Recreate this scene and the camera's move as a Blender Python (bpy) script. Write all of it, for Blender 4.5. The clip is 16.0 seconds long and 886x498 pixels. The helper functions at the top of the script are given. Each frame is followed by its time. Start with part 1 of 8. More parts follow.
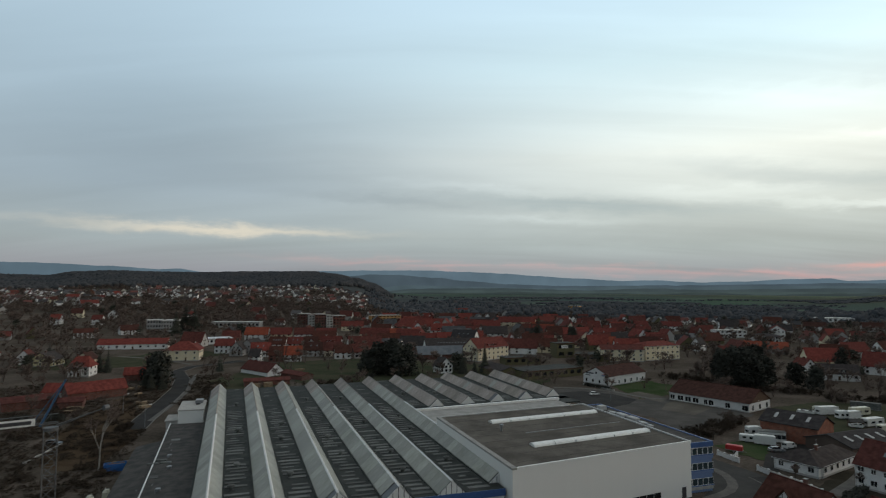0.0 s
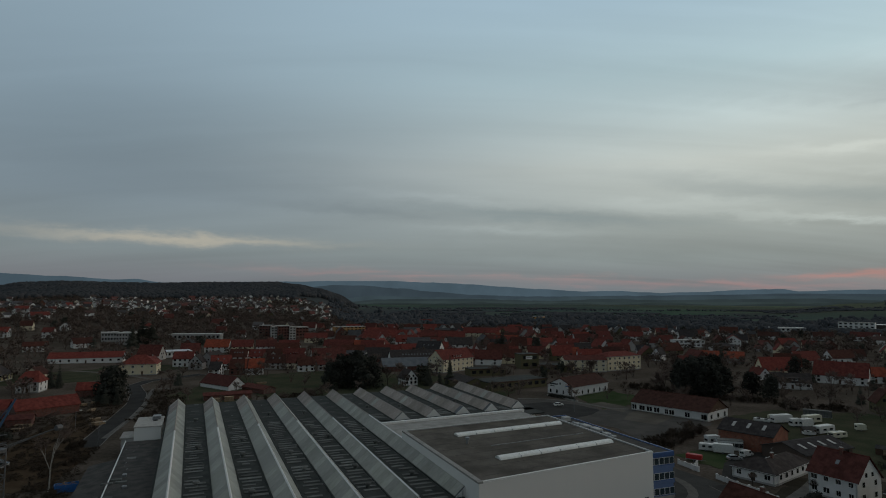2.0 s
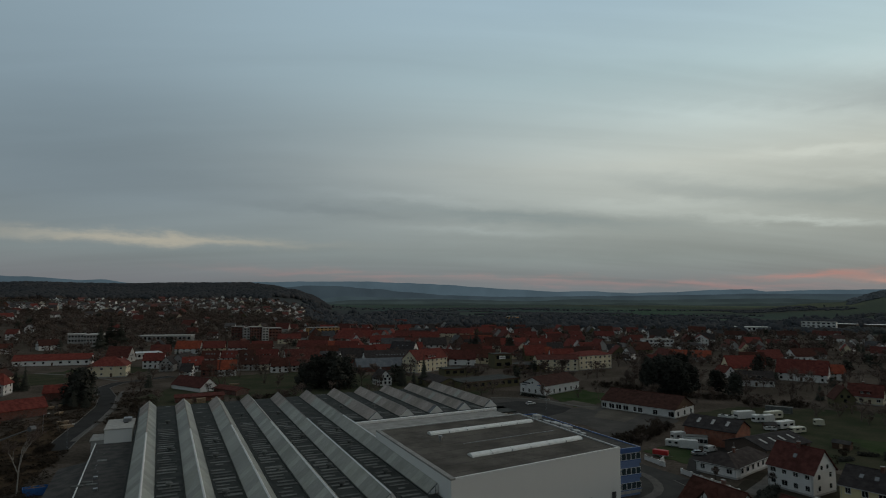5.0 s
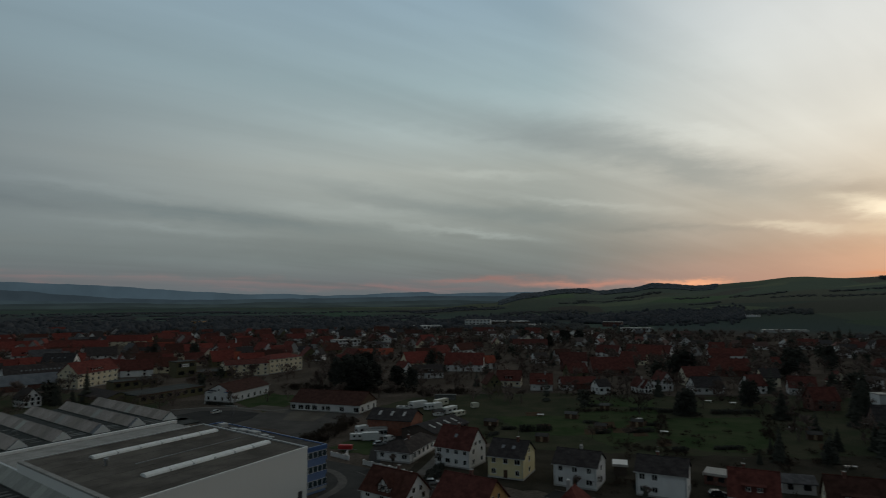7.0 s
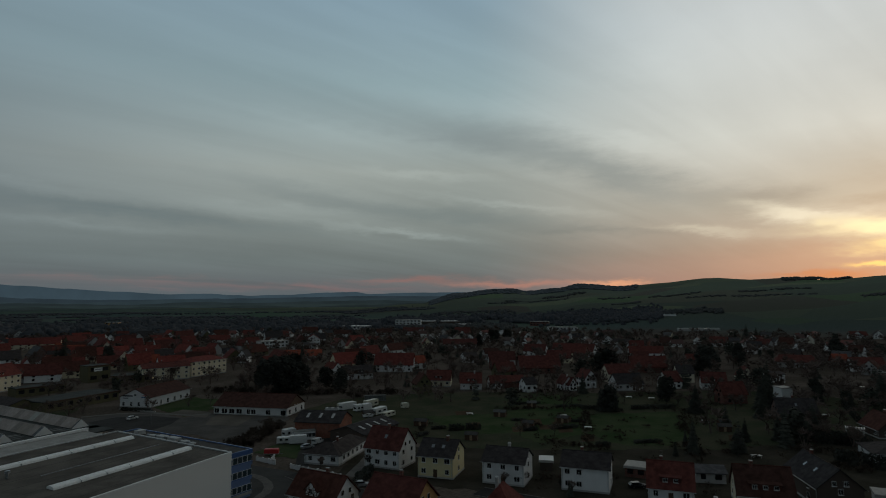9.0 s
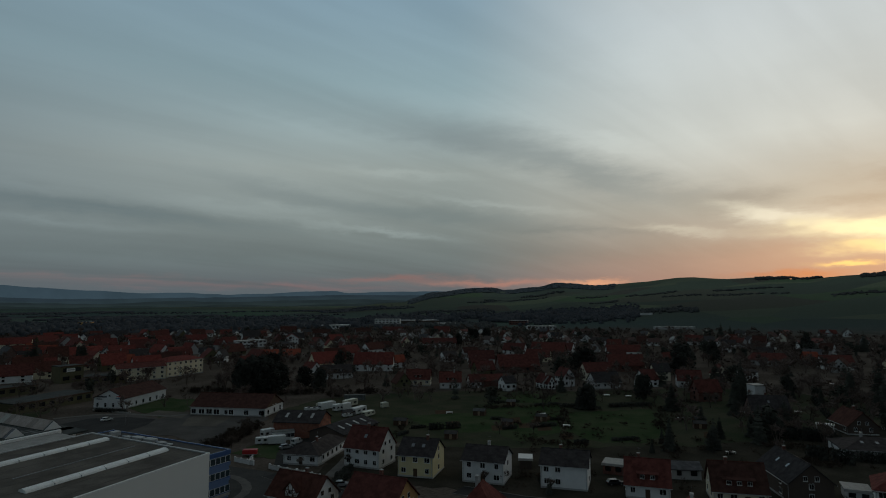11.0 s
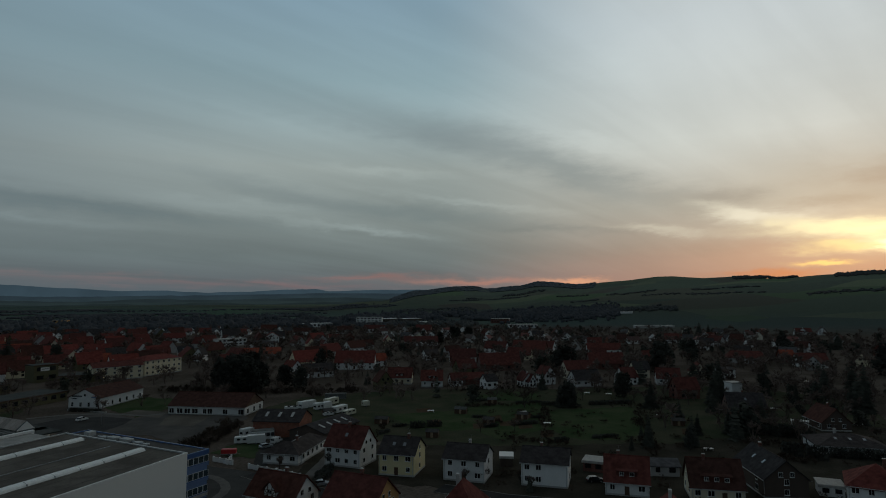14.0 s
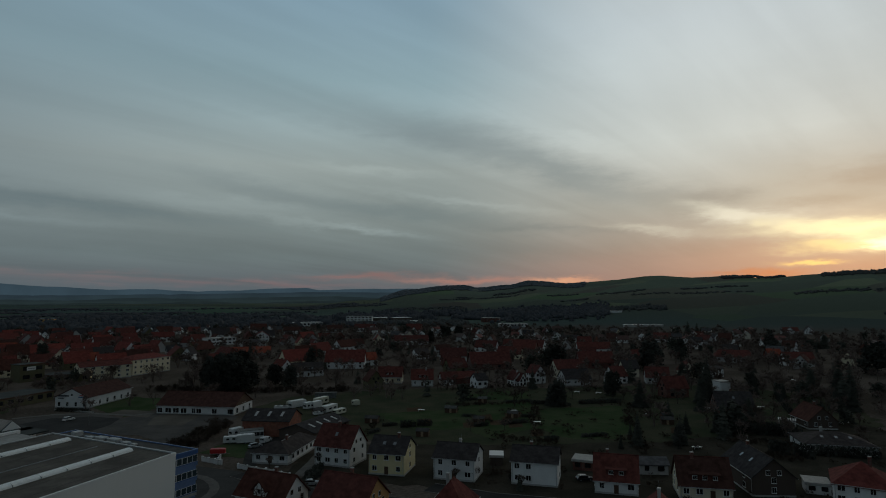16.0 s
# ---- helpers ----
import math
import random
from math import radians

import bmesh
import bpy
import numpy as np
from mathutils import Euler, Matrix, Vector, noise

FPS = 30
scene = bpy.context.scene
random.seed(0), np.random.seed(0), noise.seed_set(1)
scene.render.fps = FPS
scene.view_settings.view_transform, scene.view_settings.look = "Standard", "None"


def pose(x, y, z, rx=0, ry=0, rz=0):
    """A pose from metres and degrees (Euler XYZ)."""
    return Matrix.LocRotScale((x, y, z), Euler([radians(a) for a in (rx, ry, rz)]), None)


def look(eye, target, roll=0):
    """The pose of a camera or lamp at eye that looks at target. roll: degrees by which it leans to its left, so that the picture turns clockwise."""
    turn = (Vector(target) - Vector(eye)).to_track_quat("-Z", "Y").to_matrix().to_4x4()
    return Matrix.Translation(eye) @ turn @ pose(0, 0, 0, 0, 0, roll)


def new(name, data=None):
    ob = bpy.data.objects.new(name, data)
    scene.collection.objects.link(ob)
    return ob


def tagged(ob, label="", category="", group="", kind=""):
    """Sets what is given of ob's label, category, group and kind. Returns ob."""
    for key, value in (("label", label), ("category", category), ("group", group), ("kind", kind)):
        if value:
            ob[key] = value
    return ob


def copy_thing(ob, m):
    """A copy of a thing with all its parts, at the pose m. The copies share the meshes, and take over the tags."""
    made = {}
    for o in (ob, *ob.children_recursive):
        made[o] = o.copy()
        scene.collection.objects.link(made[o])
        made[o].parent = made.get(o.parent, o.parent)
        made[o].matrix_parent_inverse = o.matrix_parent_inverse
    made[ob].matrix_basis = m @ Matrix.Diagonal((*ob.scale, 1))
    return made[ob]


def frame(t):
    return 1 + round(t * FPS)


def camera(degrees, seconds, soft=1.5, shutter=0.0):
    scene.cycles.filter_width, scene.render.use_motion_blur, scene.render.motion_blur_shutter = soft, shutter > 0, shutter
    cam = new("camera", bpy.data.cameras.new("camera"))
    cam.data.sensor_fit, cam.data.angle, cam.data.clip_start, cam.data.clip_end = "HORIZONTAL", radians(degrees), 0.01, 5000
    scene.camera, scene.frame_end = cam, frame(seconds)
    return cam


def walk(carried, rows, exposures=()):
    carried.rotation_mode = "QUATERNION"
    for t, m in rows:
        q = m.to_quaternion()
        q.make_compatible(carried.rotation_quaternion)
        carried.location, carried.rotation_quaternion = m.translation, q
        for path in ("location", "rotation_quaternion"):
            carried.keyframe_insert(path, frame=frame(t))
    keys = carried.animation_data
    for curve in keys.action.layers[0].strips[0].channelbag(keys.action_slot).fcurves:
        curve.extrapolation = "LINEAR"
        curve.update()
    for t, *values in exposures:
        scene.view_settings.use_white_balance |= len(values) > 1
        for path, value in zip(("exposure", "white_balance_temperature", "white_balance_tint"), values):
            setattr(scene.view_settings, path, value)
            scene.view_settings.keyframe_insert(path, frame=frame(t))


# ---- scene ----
cam = camera(72.76, 16.0, soft=1.0, shutter=0.6)
# seconds; yaw, pitch, roll in degrees; the eye: a drone that hovers, drifts a little and turns to its right
TURNS = [(0, 1.726, 3.582, 0.24, 0.72, 2.63, 47.41), (0.5, -0.050, 4.517, 0.22, 0.64, 2.57, 47.47), (1, -0.907, 4.555, 0.22, 0.57, 2.54, 47.60), (1.5, -1.356, 4.562, 0.21, 0.46, 2.58, 47.78),
         (2, -1.626, 4.593, 0.19, 0.35, 2.63, 47.93), (2.5, -1.933, 4.599, 0.14, 0.28, 2.60, 48.06), (3, -2.240, 4.600, 0.14, 0.26, 2.38, 48.12), (3.8, -2.700, 4.610, 0.13, 0.33, 1.80, 48.10),
         (4.6, -3.300, 4.630, 0.12, 0.45, 0.78, 48.05), (5, -4.050, 4.640, 0.11, 0.50, 0.22, 48.00), (5.3, -5.830, 4.650, 0.09, 0.53, -0.16, 47.98), (5.5, -8.828, 4.657, 0.08, 0.54, -0.38, 47.96),
         (6, -19.317, 4.740, 0.09, 0.49, -0.64, 47.93), (6.5, -27.242, 4.829, -0.07, 0.33, -0.58, 47.93), (7, -32.614, 4.864, -0.20, 0.22, -0.39, 47.94), (7.5, -34.374, 4.855, -0.22, 0.19, -0.23, 47.94),
         (8, -35.886, 4.866, -0.20, 0.19, -0.14, 47.95), (8.5, -37.470, 4.850, -0.22, 0.17, -0.09, 47.95), (9, -39.219, 4.846, -0.22, 0.10, -0.06, 47.95), (10.2, -40.720, 4.790, -0.21, -0.12, -0.06, 48.00),
         (11.5, -41.548, 4.739, -0.21, -0.33, -0.05, 48.05), (12, -41.914, 4.729, -0.19, -0.32, -0.05, 48.07), (12.5, -42.135, 4.672, -0.17, -0.27, -0.02, 48.08), (13, -42.429, 4.651, -0.12, -0.19, 0.02, 48.06),
         (13.5, -42.673, 4.599, -0.14, -0.10, 0.07, 48.03), (14, -42.880, 4.588, -0.13, -0.00, 0.13, 47.99), (14.5, -43.093, 4.543, -0.15, 0.10, 0.18, 47.97), (15, -43.337, 4.526, -0.10, 0.15, 0.20, 47.98),
         (15.5, -43.529, 4.515, -0.05, 0.10, 0.20, 48.01), (16, -43.777, 4.495, -0.06, -0.00, 0.18, 48.04)]


def aim(yaw, pitch, roll, *eye):
    a, b = radians(yaw), radians(pitch)
    ahead = Vector((-math.sin(a) * math.cos(b), math.cos(a) * math.cos(b), math.sin(b)))
    return look(eye, Vector(eye) + ahead, roll)


walk(cam, [(row[0], aim(*row[1:])) for row in TURNS],
     exposures=[(0.0, 0.66, 6850, 14), (0.5, 0.5, 6850, 14), (1.0, 0.2, 6800, 13.5), (1.6, -0.02, 6750, 13), (2.5, -0.2, 6650, 12), (3.2, -0.22, 6650, 12), (5.0, -0.16, 6850, 12), (5.5, -0.16, 6850, 12), (6.0, -0.26, 6850, 12),
                (6.5, -0.38, 6750, 11.5), (7.0, -0.56, 6700, 11), (8.0, -0.7, 6700, 11), (9.0, -0.78, 6500, 9), (12.0, -0.8, 6300, 7.5), (16.0, -0.82, 6200, 7)])


# ---- sky, sun ----
class Nodes:
    """Short ways to add and link shader nodes."""

    def __init__(self, tree):
        self.tree = tree
        tree.nodes.clear()

    def add(self, kind, *sockets, **settings):
        n = self.tree.nodes.new(kind)
        for key, value in settings.items():
            setattr(n, key, value)
        for i, v in enumerate(sockets):
            if v is not None:
                self.put(n.inputs[i], v)
        return n

    def put(self, socket, v):
        if isinstance(v, bpy.types.NodeSocket):
            self.tree.links.new(v, socket)
        else:
            socket.default_value = v

    def math(self, op, a, b=0.0, c=0.0, clamp=False):
        return self.add("ShaderNodeMath", a, b, c, operation=op, use_clamp=clamp).outputs[0]

    def span(self, v, a, b, c=0.0, d=1.0, smooth=True):
        n = self.add("ShaderNodeMapRange", v, a, b, c, d)
        n.interpolation_type = "SMOOTHSTEP" if smooth else "LINEAR"
        return n.outputs[0]

    def mix(self, f, a, b, blend="MIX"):
        n = self.add("ShaderNodeMix", data_type="RGBA", blend_type=blend)
        self.put(n.inputs["Factor"], f)
        self.put(n.inputs[6], a)
        self.put(n.inputs[7], b)
        return n.outputs[2]

    def ramp(self, v, stops):
        n = self.add("ShaderNodeValToRGB", v)
        e = n.color_ramp.elements
        while len(e) < len(stops):
            e.new(0.5)
        for el, (p, c) in zip(e, stops):
            el.position, el.color = p, (*c, 1)
        return n.outputs[0]

    def noise(self, vec, scale, detail=4.0, rough=0.55, warp=0.0):
        n = self.add("ShaderNodeTexNoise")
        if vec is not None:
            self.put(n.inputs["Vector"], vec)
        n.inputs["Scale"].default_value, n.inputs["Detail"].default_value = scale, detail
        n.inputs["Roughness"].default_value, n.inputs["Distortion"].default_value = rough, warp
        return n.outputs["Fac"]


def srgb(r, g, b):
    f = lambda v: (v / 255 / 12.92) if v <= 10 else ((v / 255 + 0.055) / 1.055) ** 2.4
    return f(r), f(g), f(b)


SUN_AZ, SUN_EL = 80.0, 4.0
world = bpy.data.worlds.new("dusk_sky")
world.use_nodes = True
scene.world = world
w = Nodes(world.node_tree)
coord = w.add("ShaderNodeTexCoord").outputs["Generated"]
xyz = w.add("ShaderNodeSeparateXYZ", coord)
dx, dy, dz = xyz.outputs
up = w.math("MAXIMUM", dz, 0.0)
el = w.math("MULTIPLY", w.math("ARCSINE", w.math("MINIMUM", up, 1.0)), 57.296)
az = w.math("MULTIPLY", w.math("ARCTAN2", dx, dy), 57.296)
toward = w.math("COSINE", w.math("MULTIPLY", w.math("SUBTRACT", az, SUN_AZ), 0.0174533))
e01 = w.math("DIVIDE", el, 40.0, clamp=True)
# cloud cover tones over elevation, far from the sun, half way and under it
far_tone = w.ramp(e01, [(0.0, srgb(100, 110, 118)), (0.04, srgb(114, 121, 128)), (0.10, srgb(122, 136, 142)), (0.22, srgb(122, 140, 152)), (0.42, srgb(130, 152, 166)),
                        (0.65, srgb(146, 172, 188)), (1.0, srgb(152, 160, 164))])
mid_tone = w.ramp(e01, [(0.0, srgb(110, 121, 128)), (0.04, srgb(121, 132, 137)), (0.09, srgb(136, 150, 152)), (0.17, srgb(163, 174, 172)), (0.30, srgb(185, 194, 189)),
                        (0.5, srgb(177, 203, 210)), (0.72, srgb(166, 197, 216)), (1.0, srgb(172, 180, 184))])
sun_tone = w.ramp(e01, [(0.0, srgb(205, 165, 150)), (0.05, srgb(206, 168, 155)), (0.10, srgb(206, 184, 168)), (0.2, srgb(218, 212, 198)), (0.35, srgb(244, 246, 238)),
                        (0.6, srgb(242, 248, 248)), (1.0, srgb(222, 226, 226))])
tone = w.mix(w.span(toward, -0.4, 0.8), far_tone, mid_tone)
tone = w.mix(w.span(toward, 0.78, 1.0), tone, sun_tone)
# soft cloud on a level sheet overhead, drawn out towards the sunset
inv = w.math("DIVIDE", 1.0, w.math("ADD", up, 0.16))
flat = w.add("ShaderNodeCombineXYZ", w.math("MULTIPLY", dx, inv), w.math("MULTIPLY", dy, inv), 0.0).outputs[0]


def drift(turn, stretch, scale, detail, warp):
    m = w.add("ShaderNodeMapping", flat)
    m.inputs["Rotation"].default_value = (0, 0, radians(turn))
    m.inputs["Scale"].default_value = (stretch, 1.0, 1.0)
    return w.noise(m.outputs[0], scale, detail, 0.5, warp)


def bump(v, middle, width):
    d = w.math("DIVIDE", w.math("SUBTRACT", v, middle), width)
    return w.math("POWER", 2.71828, w.math("MULTIPLY", w.math("MULTIPLY", d, d), -1.0))


# bearing and height, stirred so that cloud edges are ragged
stir = w.add("ShaderNodeCombineXYZ", w.math("MULTIPLY", az, 0.16), w.math("MULTIPLY", el, 0.55), 0.0).outputs[0]
stir_low = w.add("ShaderNodeCombineXYZ", w.math("MULTIPLY", az, 0.16), w.math("MULTIPLY", el, 0.55), 7.0).outputs[0]
raz = w.math("ADD", az, w.span(w.noise(stir, 1.0, 6.0, 0.62), 0.2, 0.8, -3.2, 3.2, False))
rel = w.math("ADD", el, w.span(w.noise(stir_low, 1.3, 6.0, 0.62), 0.2, 0.8, -0.6, 0.6, False))


def patch(a, e, da, de):
    return w.math("MULTIPLY", bump(raz, a, da), bump(rel, e, de))


def band(a, e, slope, width, da):
    """A long bank of cloud that sinks along the sky as the bearing grows."""
    line = w.math("ADD", rel, w.math("MULTIPLY", w.math("SUBTRACT", raz, a), slope))
    return w.math("MULTIPLY", bump(line, e, width), bump(raz, a, da))


broad = drift(16, 0.32, 0.75, 2.5, 0.7)
fine = drift(12, 0.2, 2.1, 4.0, 0.6)
wisps = drift(9, 0.14, 5.2, 5.0, 0.9)
shade = w.math("ADD", w.span(broad, 0.3, 0.7, 0.935, 1.06), w.math("MULTIPLY", w.span(fine, 0.3, 0.7, -0.06, 0.06), w.span(az, 0, 45, 0.5, 0.95)))
shade = w.math("ADD", shade, w.math("MULTIPLY", w.span(wisps, 0.3, 0.7, -0.03, 0.03), w.span(az, -20, 40, 0.4, 1.0)))
# thin bright streaks and broad paler stretches of the cloud sheet
for k, b_ in ((0.16, band(38, 11.8, 0.045, 0.4, 7)), (0.17, band(46, 8.9, 0.13, 0.32, 8)), (0.17, band(33, 6.6, 0.11, 0.28, 8)), (0.13, band(3, 9.2, 0.09, 0.5, 9)), (0.16, band(7, 6.3, 0.045, 0.32, 6)),
              (0.14, band(23, 8.3, 0.03, 0.6, 9)), (0.18, band(36, 6.15, 0.08, 0.22, 5)), (0.12, patch(24, 13.0, 15, 3.0)), (0.10, patch(64, 20, 12, 4)), (0.12, patch(76, 26, 22, 11)), (0.14, patch(69, 13, 9, 3.0)),
              (0.12, band(56, 14.6, 0.3, 0.8, 6)), (0.1, band(30, 15.5, 0.1, 1.0, 9)), (-0.08, band(-24, 13.0, 0.02, 4.0, 14)), (-0.06, band(20, 19, 0.1, 2.0, 16)), (0.10, band(44, 18, 0.12, 1.2, 10))):
    shade = w.math("MULTIPLY_ADD", b_, k, shade)
# the cloud is thinner and duller overhead and in the east, away from the sunset
shade = w.math("MULTIPLY", shade, w.span(el, 27, 58, 1.0, 0.55))
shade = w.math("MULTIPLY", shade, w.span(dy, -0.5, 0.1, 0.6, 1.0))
lit = w.mix(1.0, tone, w.add("ShaderNodeCombineXYZ", shade, shade, shade).outputs[0], "MULTIPLY")
ragged = w.span(fine, 0.38, 0.62)
# a pale gap low over the woods, pink streaks along the horizon, the glow round the hidden sun
lit = w.mix(w.math("MULTIPLY", band(-22, 5.05, 0.012, 0.42, 11), 0.6), lit, (*srgb(196, 190, 172), 1))
pink = w.math("MULTIPLY", w.math("MULTIPLY", bump(w.math("MULTIPLY_ADD", az, 0.033, rel), 2.0, 0.34), w.math("MULTIPLY", w.span(az, -24, -6), w.span(az, 44, 30))), w.math("ADD", 0.03, w.math("MULTIPLY", ragged, 0.2)))
lit = w.mix(pink, lit, (*srgb(214, 140, 132), 1))
for k, b_, c_ in ((0.4, patch(36, 1.9, 5, 0.3), srgb(206, 132, 122)), (0.5, patch(74, 7.6, 8, 3.4), (0.95, 0.89, 0.74)), (0.7, patch(70, 3.2, 8, 1.5), (0.70, 0.46, 0.37)), (0.5, patch(60, 3.2, 7, 1.1), (0.52, 0.38, 0.33)), (0.6, patch(46, 1.5, 6, 0.34), (0.82, 0.36, 0.27)),
                   (0.9, patch(54.8, 1.55, 2.2, 0.26), (1.3, 0.62, 0.36)), (0.8, patch(71.5, 1.8, 3.0, 0.4), srgb(236, 146, 108))):
    lit = w.mix(w.math("MULTIPLY", b_, k), lit, (*c_, 1))
# grey banks of thicker cloud
for k, b_, c_ in ((0.48, band(13, 7.5, 0.076, 0.7, 12), srgb(112, 132, 140)), (0.5, band(54.5, 11.7, 0.33, 1.5, 10), srgb(132, 148, 152)), (0.35, band(42, 15.2, 0.12, 1.4, 8), srgb(133, 144, 150)), (0.42, band(40, 8.0, 0.09, 0.8, 10), srgb(122, 140, 145)),
                   (0.42, band(52, 6.4, 0.035, 0.5, 7), srgb(128, 139, 140)), (0.5, patch(68.5, 8.6, 4, 0.75), srgb(146, 146, 144)), (0.4, patch(76.5, 7.7, 2.5, 0.5), srgb(176, 160, 146)), (0.4, band(-7, 8.1, 0.05, 0.6, 9), srgb(108, 122, 130)),
                   (0.3, band(27, 9.6, 0.21, 1.0, 9), srgb(134, 148, 152)), (0.3, band(14, 4.6, 0.0, 1.1, 24), srgb(112, 122, 126)), (0.25, patch(46, 4.3, 12, 1.2), srgb(120, 132, 136)), (0.25, patch(-26, 10.6, 14, 2.2), srgb(112, 128, 140))):
    lit = w.mix(w.math("MULTIPLY", b_, w.math("MULTIPLY", k, w.span(wisps, 0.3, 0.6, 0.7, 1.0, False))), lit, (*c_, 1))
# gaps lit through from behind
for k, b_, c_ in ((0.7, band(63.5, 5.95, 0.11, 0.34, 4), (0.96, 0.89, 0.72)), (0.4, patch(79, 5.0, 5.5, 1.5), (1.3, 1.1, 0.8)), (0.75, band(70.5, 6.9, 0.17, 0.7, 4.2), (1.45, 1.36, 1.08)), (0.6, patch(79, 9.4, 3.2, 0.9), srgb(208, 194, 180)), (0.6, patch(83, 9.6, 6, 1.2), srgb(196, 184, 168)),
                   (0.7, patch(74.5, 5.6, 3.6, 0.7), (1.7, 1.52, 0.95)), (0.85, patch(78.8, 5.3, 3.6, 0.6), (2.1, 1.86, 1.0)), (1.0, patch(80.5, 4.2, 2.2, 0.42), (2.9, 2.6, 1.4)), (0.7, patch(76.3, 4.15, 2.8, 0.45), (1.8, 1.42, 0.62)), (0.9, patch(75.8, 2.65, 2.2, 0.2), (1.8, 1.2, 0.4))):
    lit = w.mix(w.math("MULTIPLY", b_, k), lit, (*c_, 1))
# clear air above the cloud
air = w.add("ShaderNodeTexSky", sky_type="NISHITA", sun_disc=False, sun_elevation=radians(SUN_EL), sun_rotation=radians(SUN_AZ), air_density=1.2, dust_density=2.0)
clear = w.mix(1.0, air.outputs[0], (0.1, 0.1, 0.1, 1), "MULTIPLY")
lit = w.mix(0.9, clear, lit)
below = w.mix(w.span(dz, -0.02, 0.0), (0.05, 0.055, 0.05, 1), lit)
background = w.add("ShaderNodeBackground", below, 1.12)
w.add("ShaderNodeOutputWorld", background.outputs[0])

sun = new("sun", bpy.data.lights.new("sun", "SUN"))
sun.data.energy, sun.data.angle, sun.data.color = 0.1, radians(12), (1.0, 0.72, 0.45)
sun_way = Vector((math.sin(radians(SUN_AZ)) * math.cos(radians(SUN_EL)), math.cos(radians(SUN_AZ)) * math.cos(radians(SUN_EL)), math.sin(radians(SUN_EL))))
sun.matrix_world = look(sun_way * 900, (0, 0, 0))


# ---- materials ----
def surface(name, build, rough=0.8, metal=0.0, spec=0.4):
    m = bpy.data.materials.new(name)
    m.use_nodes = True
    n = Nodes(m.node_tree)
    shader = n.add("ShaderNodeBsdfPrincipled")
    shader.inputs["Roughness"].default_value, shader.inputs["Metallic"].default_value = rough, metal
    shader.inputs["Specular IOR Level"].default_value = spec
    n.add("ShaderNodeOutputMaterial", shader.outputs[0])
    pos = n.add("ShaderNodeTexCoord").outputs["Object"]
    colour = build(n, pos, shader)
    n.put(shader.inputs["Base Color"], colour)
    return m


def relief(n, shader, height, strength=0.3, distance=0.02):
    b = n.add("ShaderNodeBump")
    b.inputs["Strength"].default_value, b.inputs["Distance"].default_value = strength, distance
    n.put(b.inputs["Height"], height)
    n.put(shader.inputs["Normal"], b.outputs[0])


def scaled(n, c, k):
    return n.mix(1.0, c, n.add("ShaderNodeCombineXYZ", k, k, k).outputs[0], "MULTIPLY")


def rnd(n):
    return n.add("ShaderNodeObjectInfo").outputs["Random"]


def tiles(name, a, b, moss=0.25):
    """Clay or concrete roof tiles: courses, weathering, moss; each roof a little different."""
    def build(n, pos, s):
        r = rnd(n)
        base = n.mix(r, (*a, 1), (*b, 1))
        wear = n.noise(pos, 0.7, 5, 0.6)
        base = scaled(n, base, n.span(wear, 0.25, 0.75, 0.62, 1.3))
        spot = n.span(n.noise(pos, 6.0, 3, 0.7), 0.55, 0.75)
        base = n.mix(n.math("MULTIPLY", spot, moss), base, (0.05, 0.055, 0.035, 1))
        course = n.add("ShaderNodeTexWave", wave_type="BANDS", bands_direction="Z", wave_profile="SAW")
        n.put(course.inputs["Vector"], pos)
        course.inputs["Scale"].default_value = 1.6
        course.inputs["Distortion"].default_value = 0.4
        relief(n, s, course.outputs["Fac"], 0.5, 0.05)
        return scaled(n, base, n.span(course.outputs["Fac"], 0.0, 0.25, 0.8, 1.0))
    return surface(name, build, 0.9, spec=0.08)


def render_coat(name, a, b, grime=0.06):
    """Painted wall render with streaks and dirt."""
    def build(n, pos, s):
        base = n.mix(rnd(n), (*a, 1), (*b, 1))
        m = n.add("ShaderNodeMapping", pos)
        m.inputs["Scale"].default_value = (0.5, 0.5, 0.3)
        base = scaled(n, base, n.span(n.noise(m.outputs[0], 1.3, 4, 0.6), 0.3, 0.7, 1.0 - grime, 1.03))
        grain = n.noise(pos, 14, 3, 0.6)
        relief(n, s, grain, 0.15, 0.01)
        return scaled(n, base, n.span(grain, 0.3, 0.7, 0.94, 1.04))
    return surface(name, build, 0.9, spec=0.25)


def mottled(name, a, b, scale=1.0, rough=0.85, fine=12.0, bumpy=0.3, metal=0.0, spec=0.35, vary=0.0):
    def build(n, pos, s):
        c = n.mix(n.span(n.noise(pos, scale, 5, 0.6), 0.32, 0.68), (*a, 1), (*b, 1))
        g = n.noise(pos, fine, 4, 0.65)
        if bumpy:
            relief(n, s, g, bumpy, 0.03)
        c = scaled(n, c, n.span(g, 0.25, 0.75, 0.8, 1.18))
        if vary:
            c = scaled(n, c, n.span(rnd(n), 0, 1, 1 - vary, 1 + vary, False))
        return c
    return surface(name, build, rough, metal, spec)


def plain(name, c, rough=0.5, metal=0.0, spec=0.5):
    return mottled(name, c, tuple(v * 0.85 for v in c), 2.0, rough, 20.0, 0.0, metal, spec)


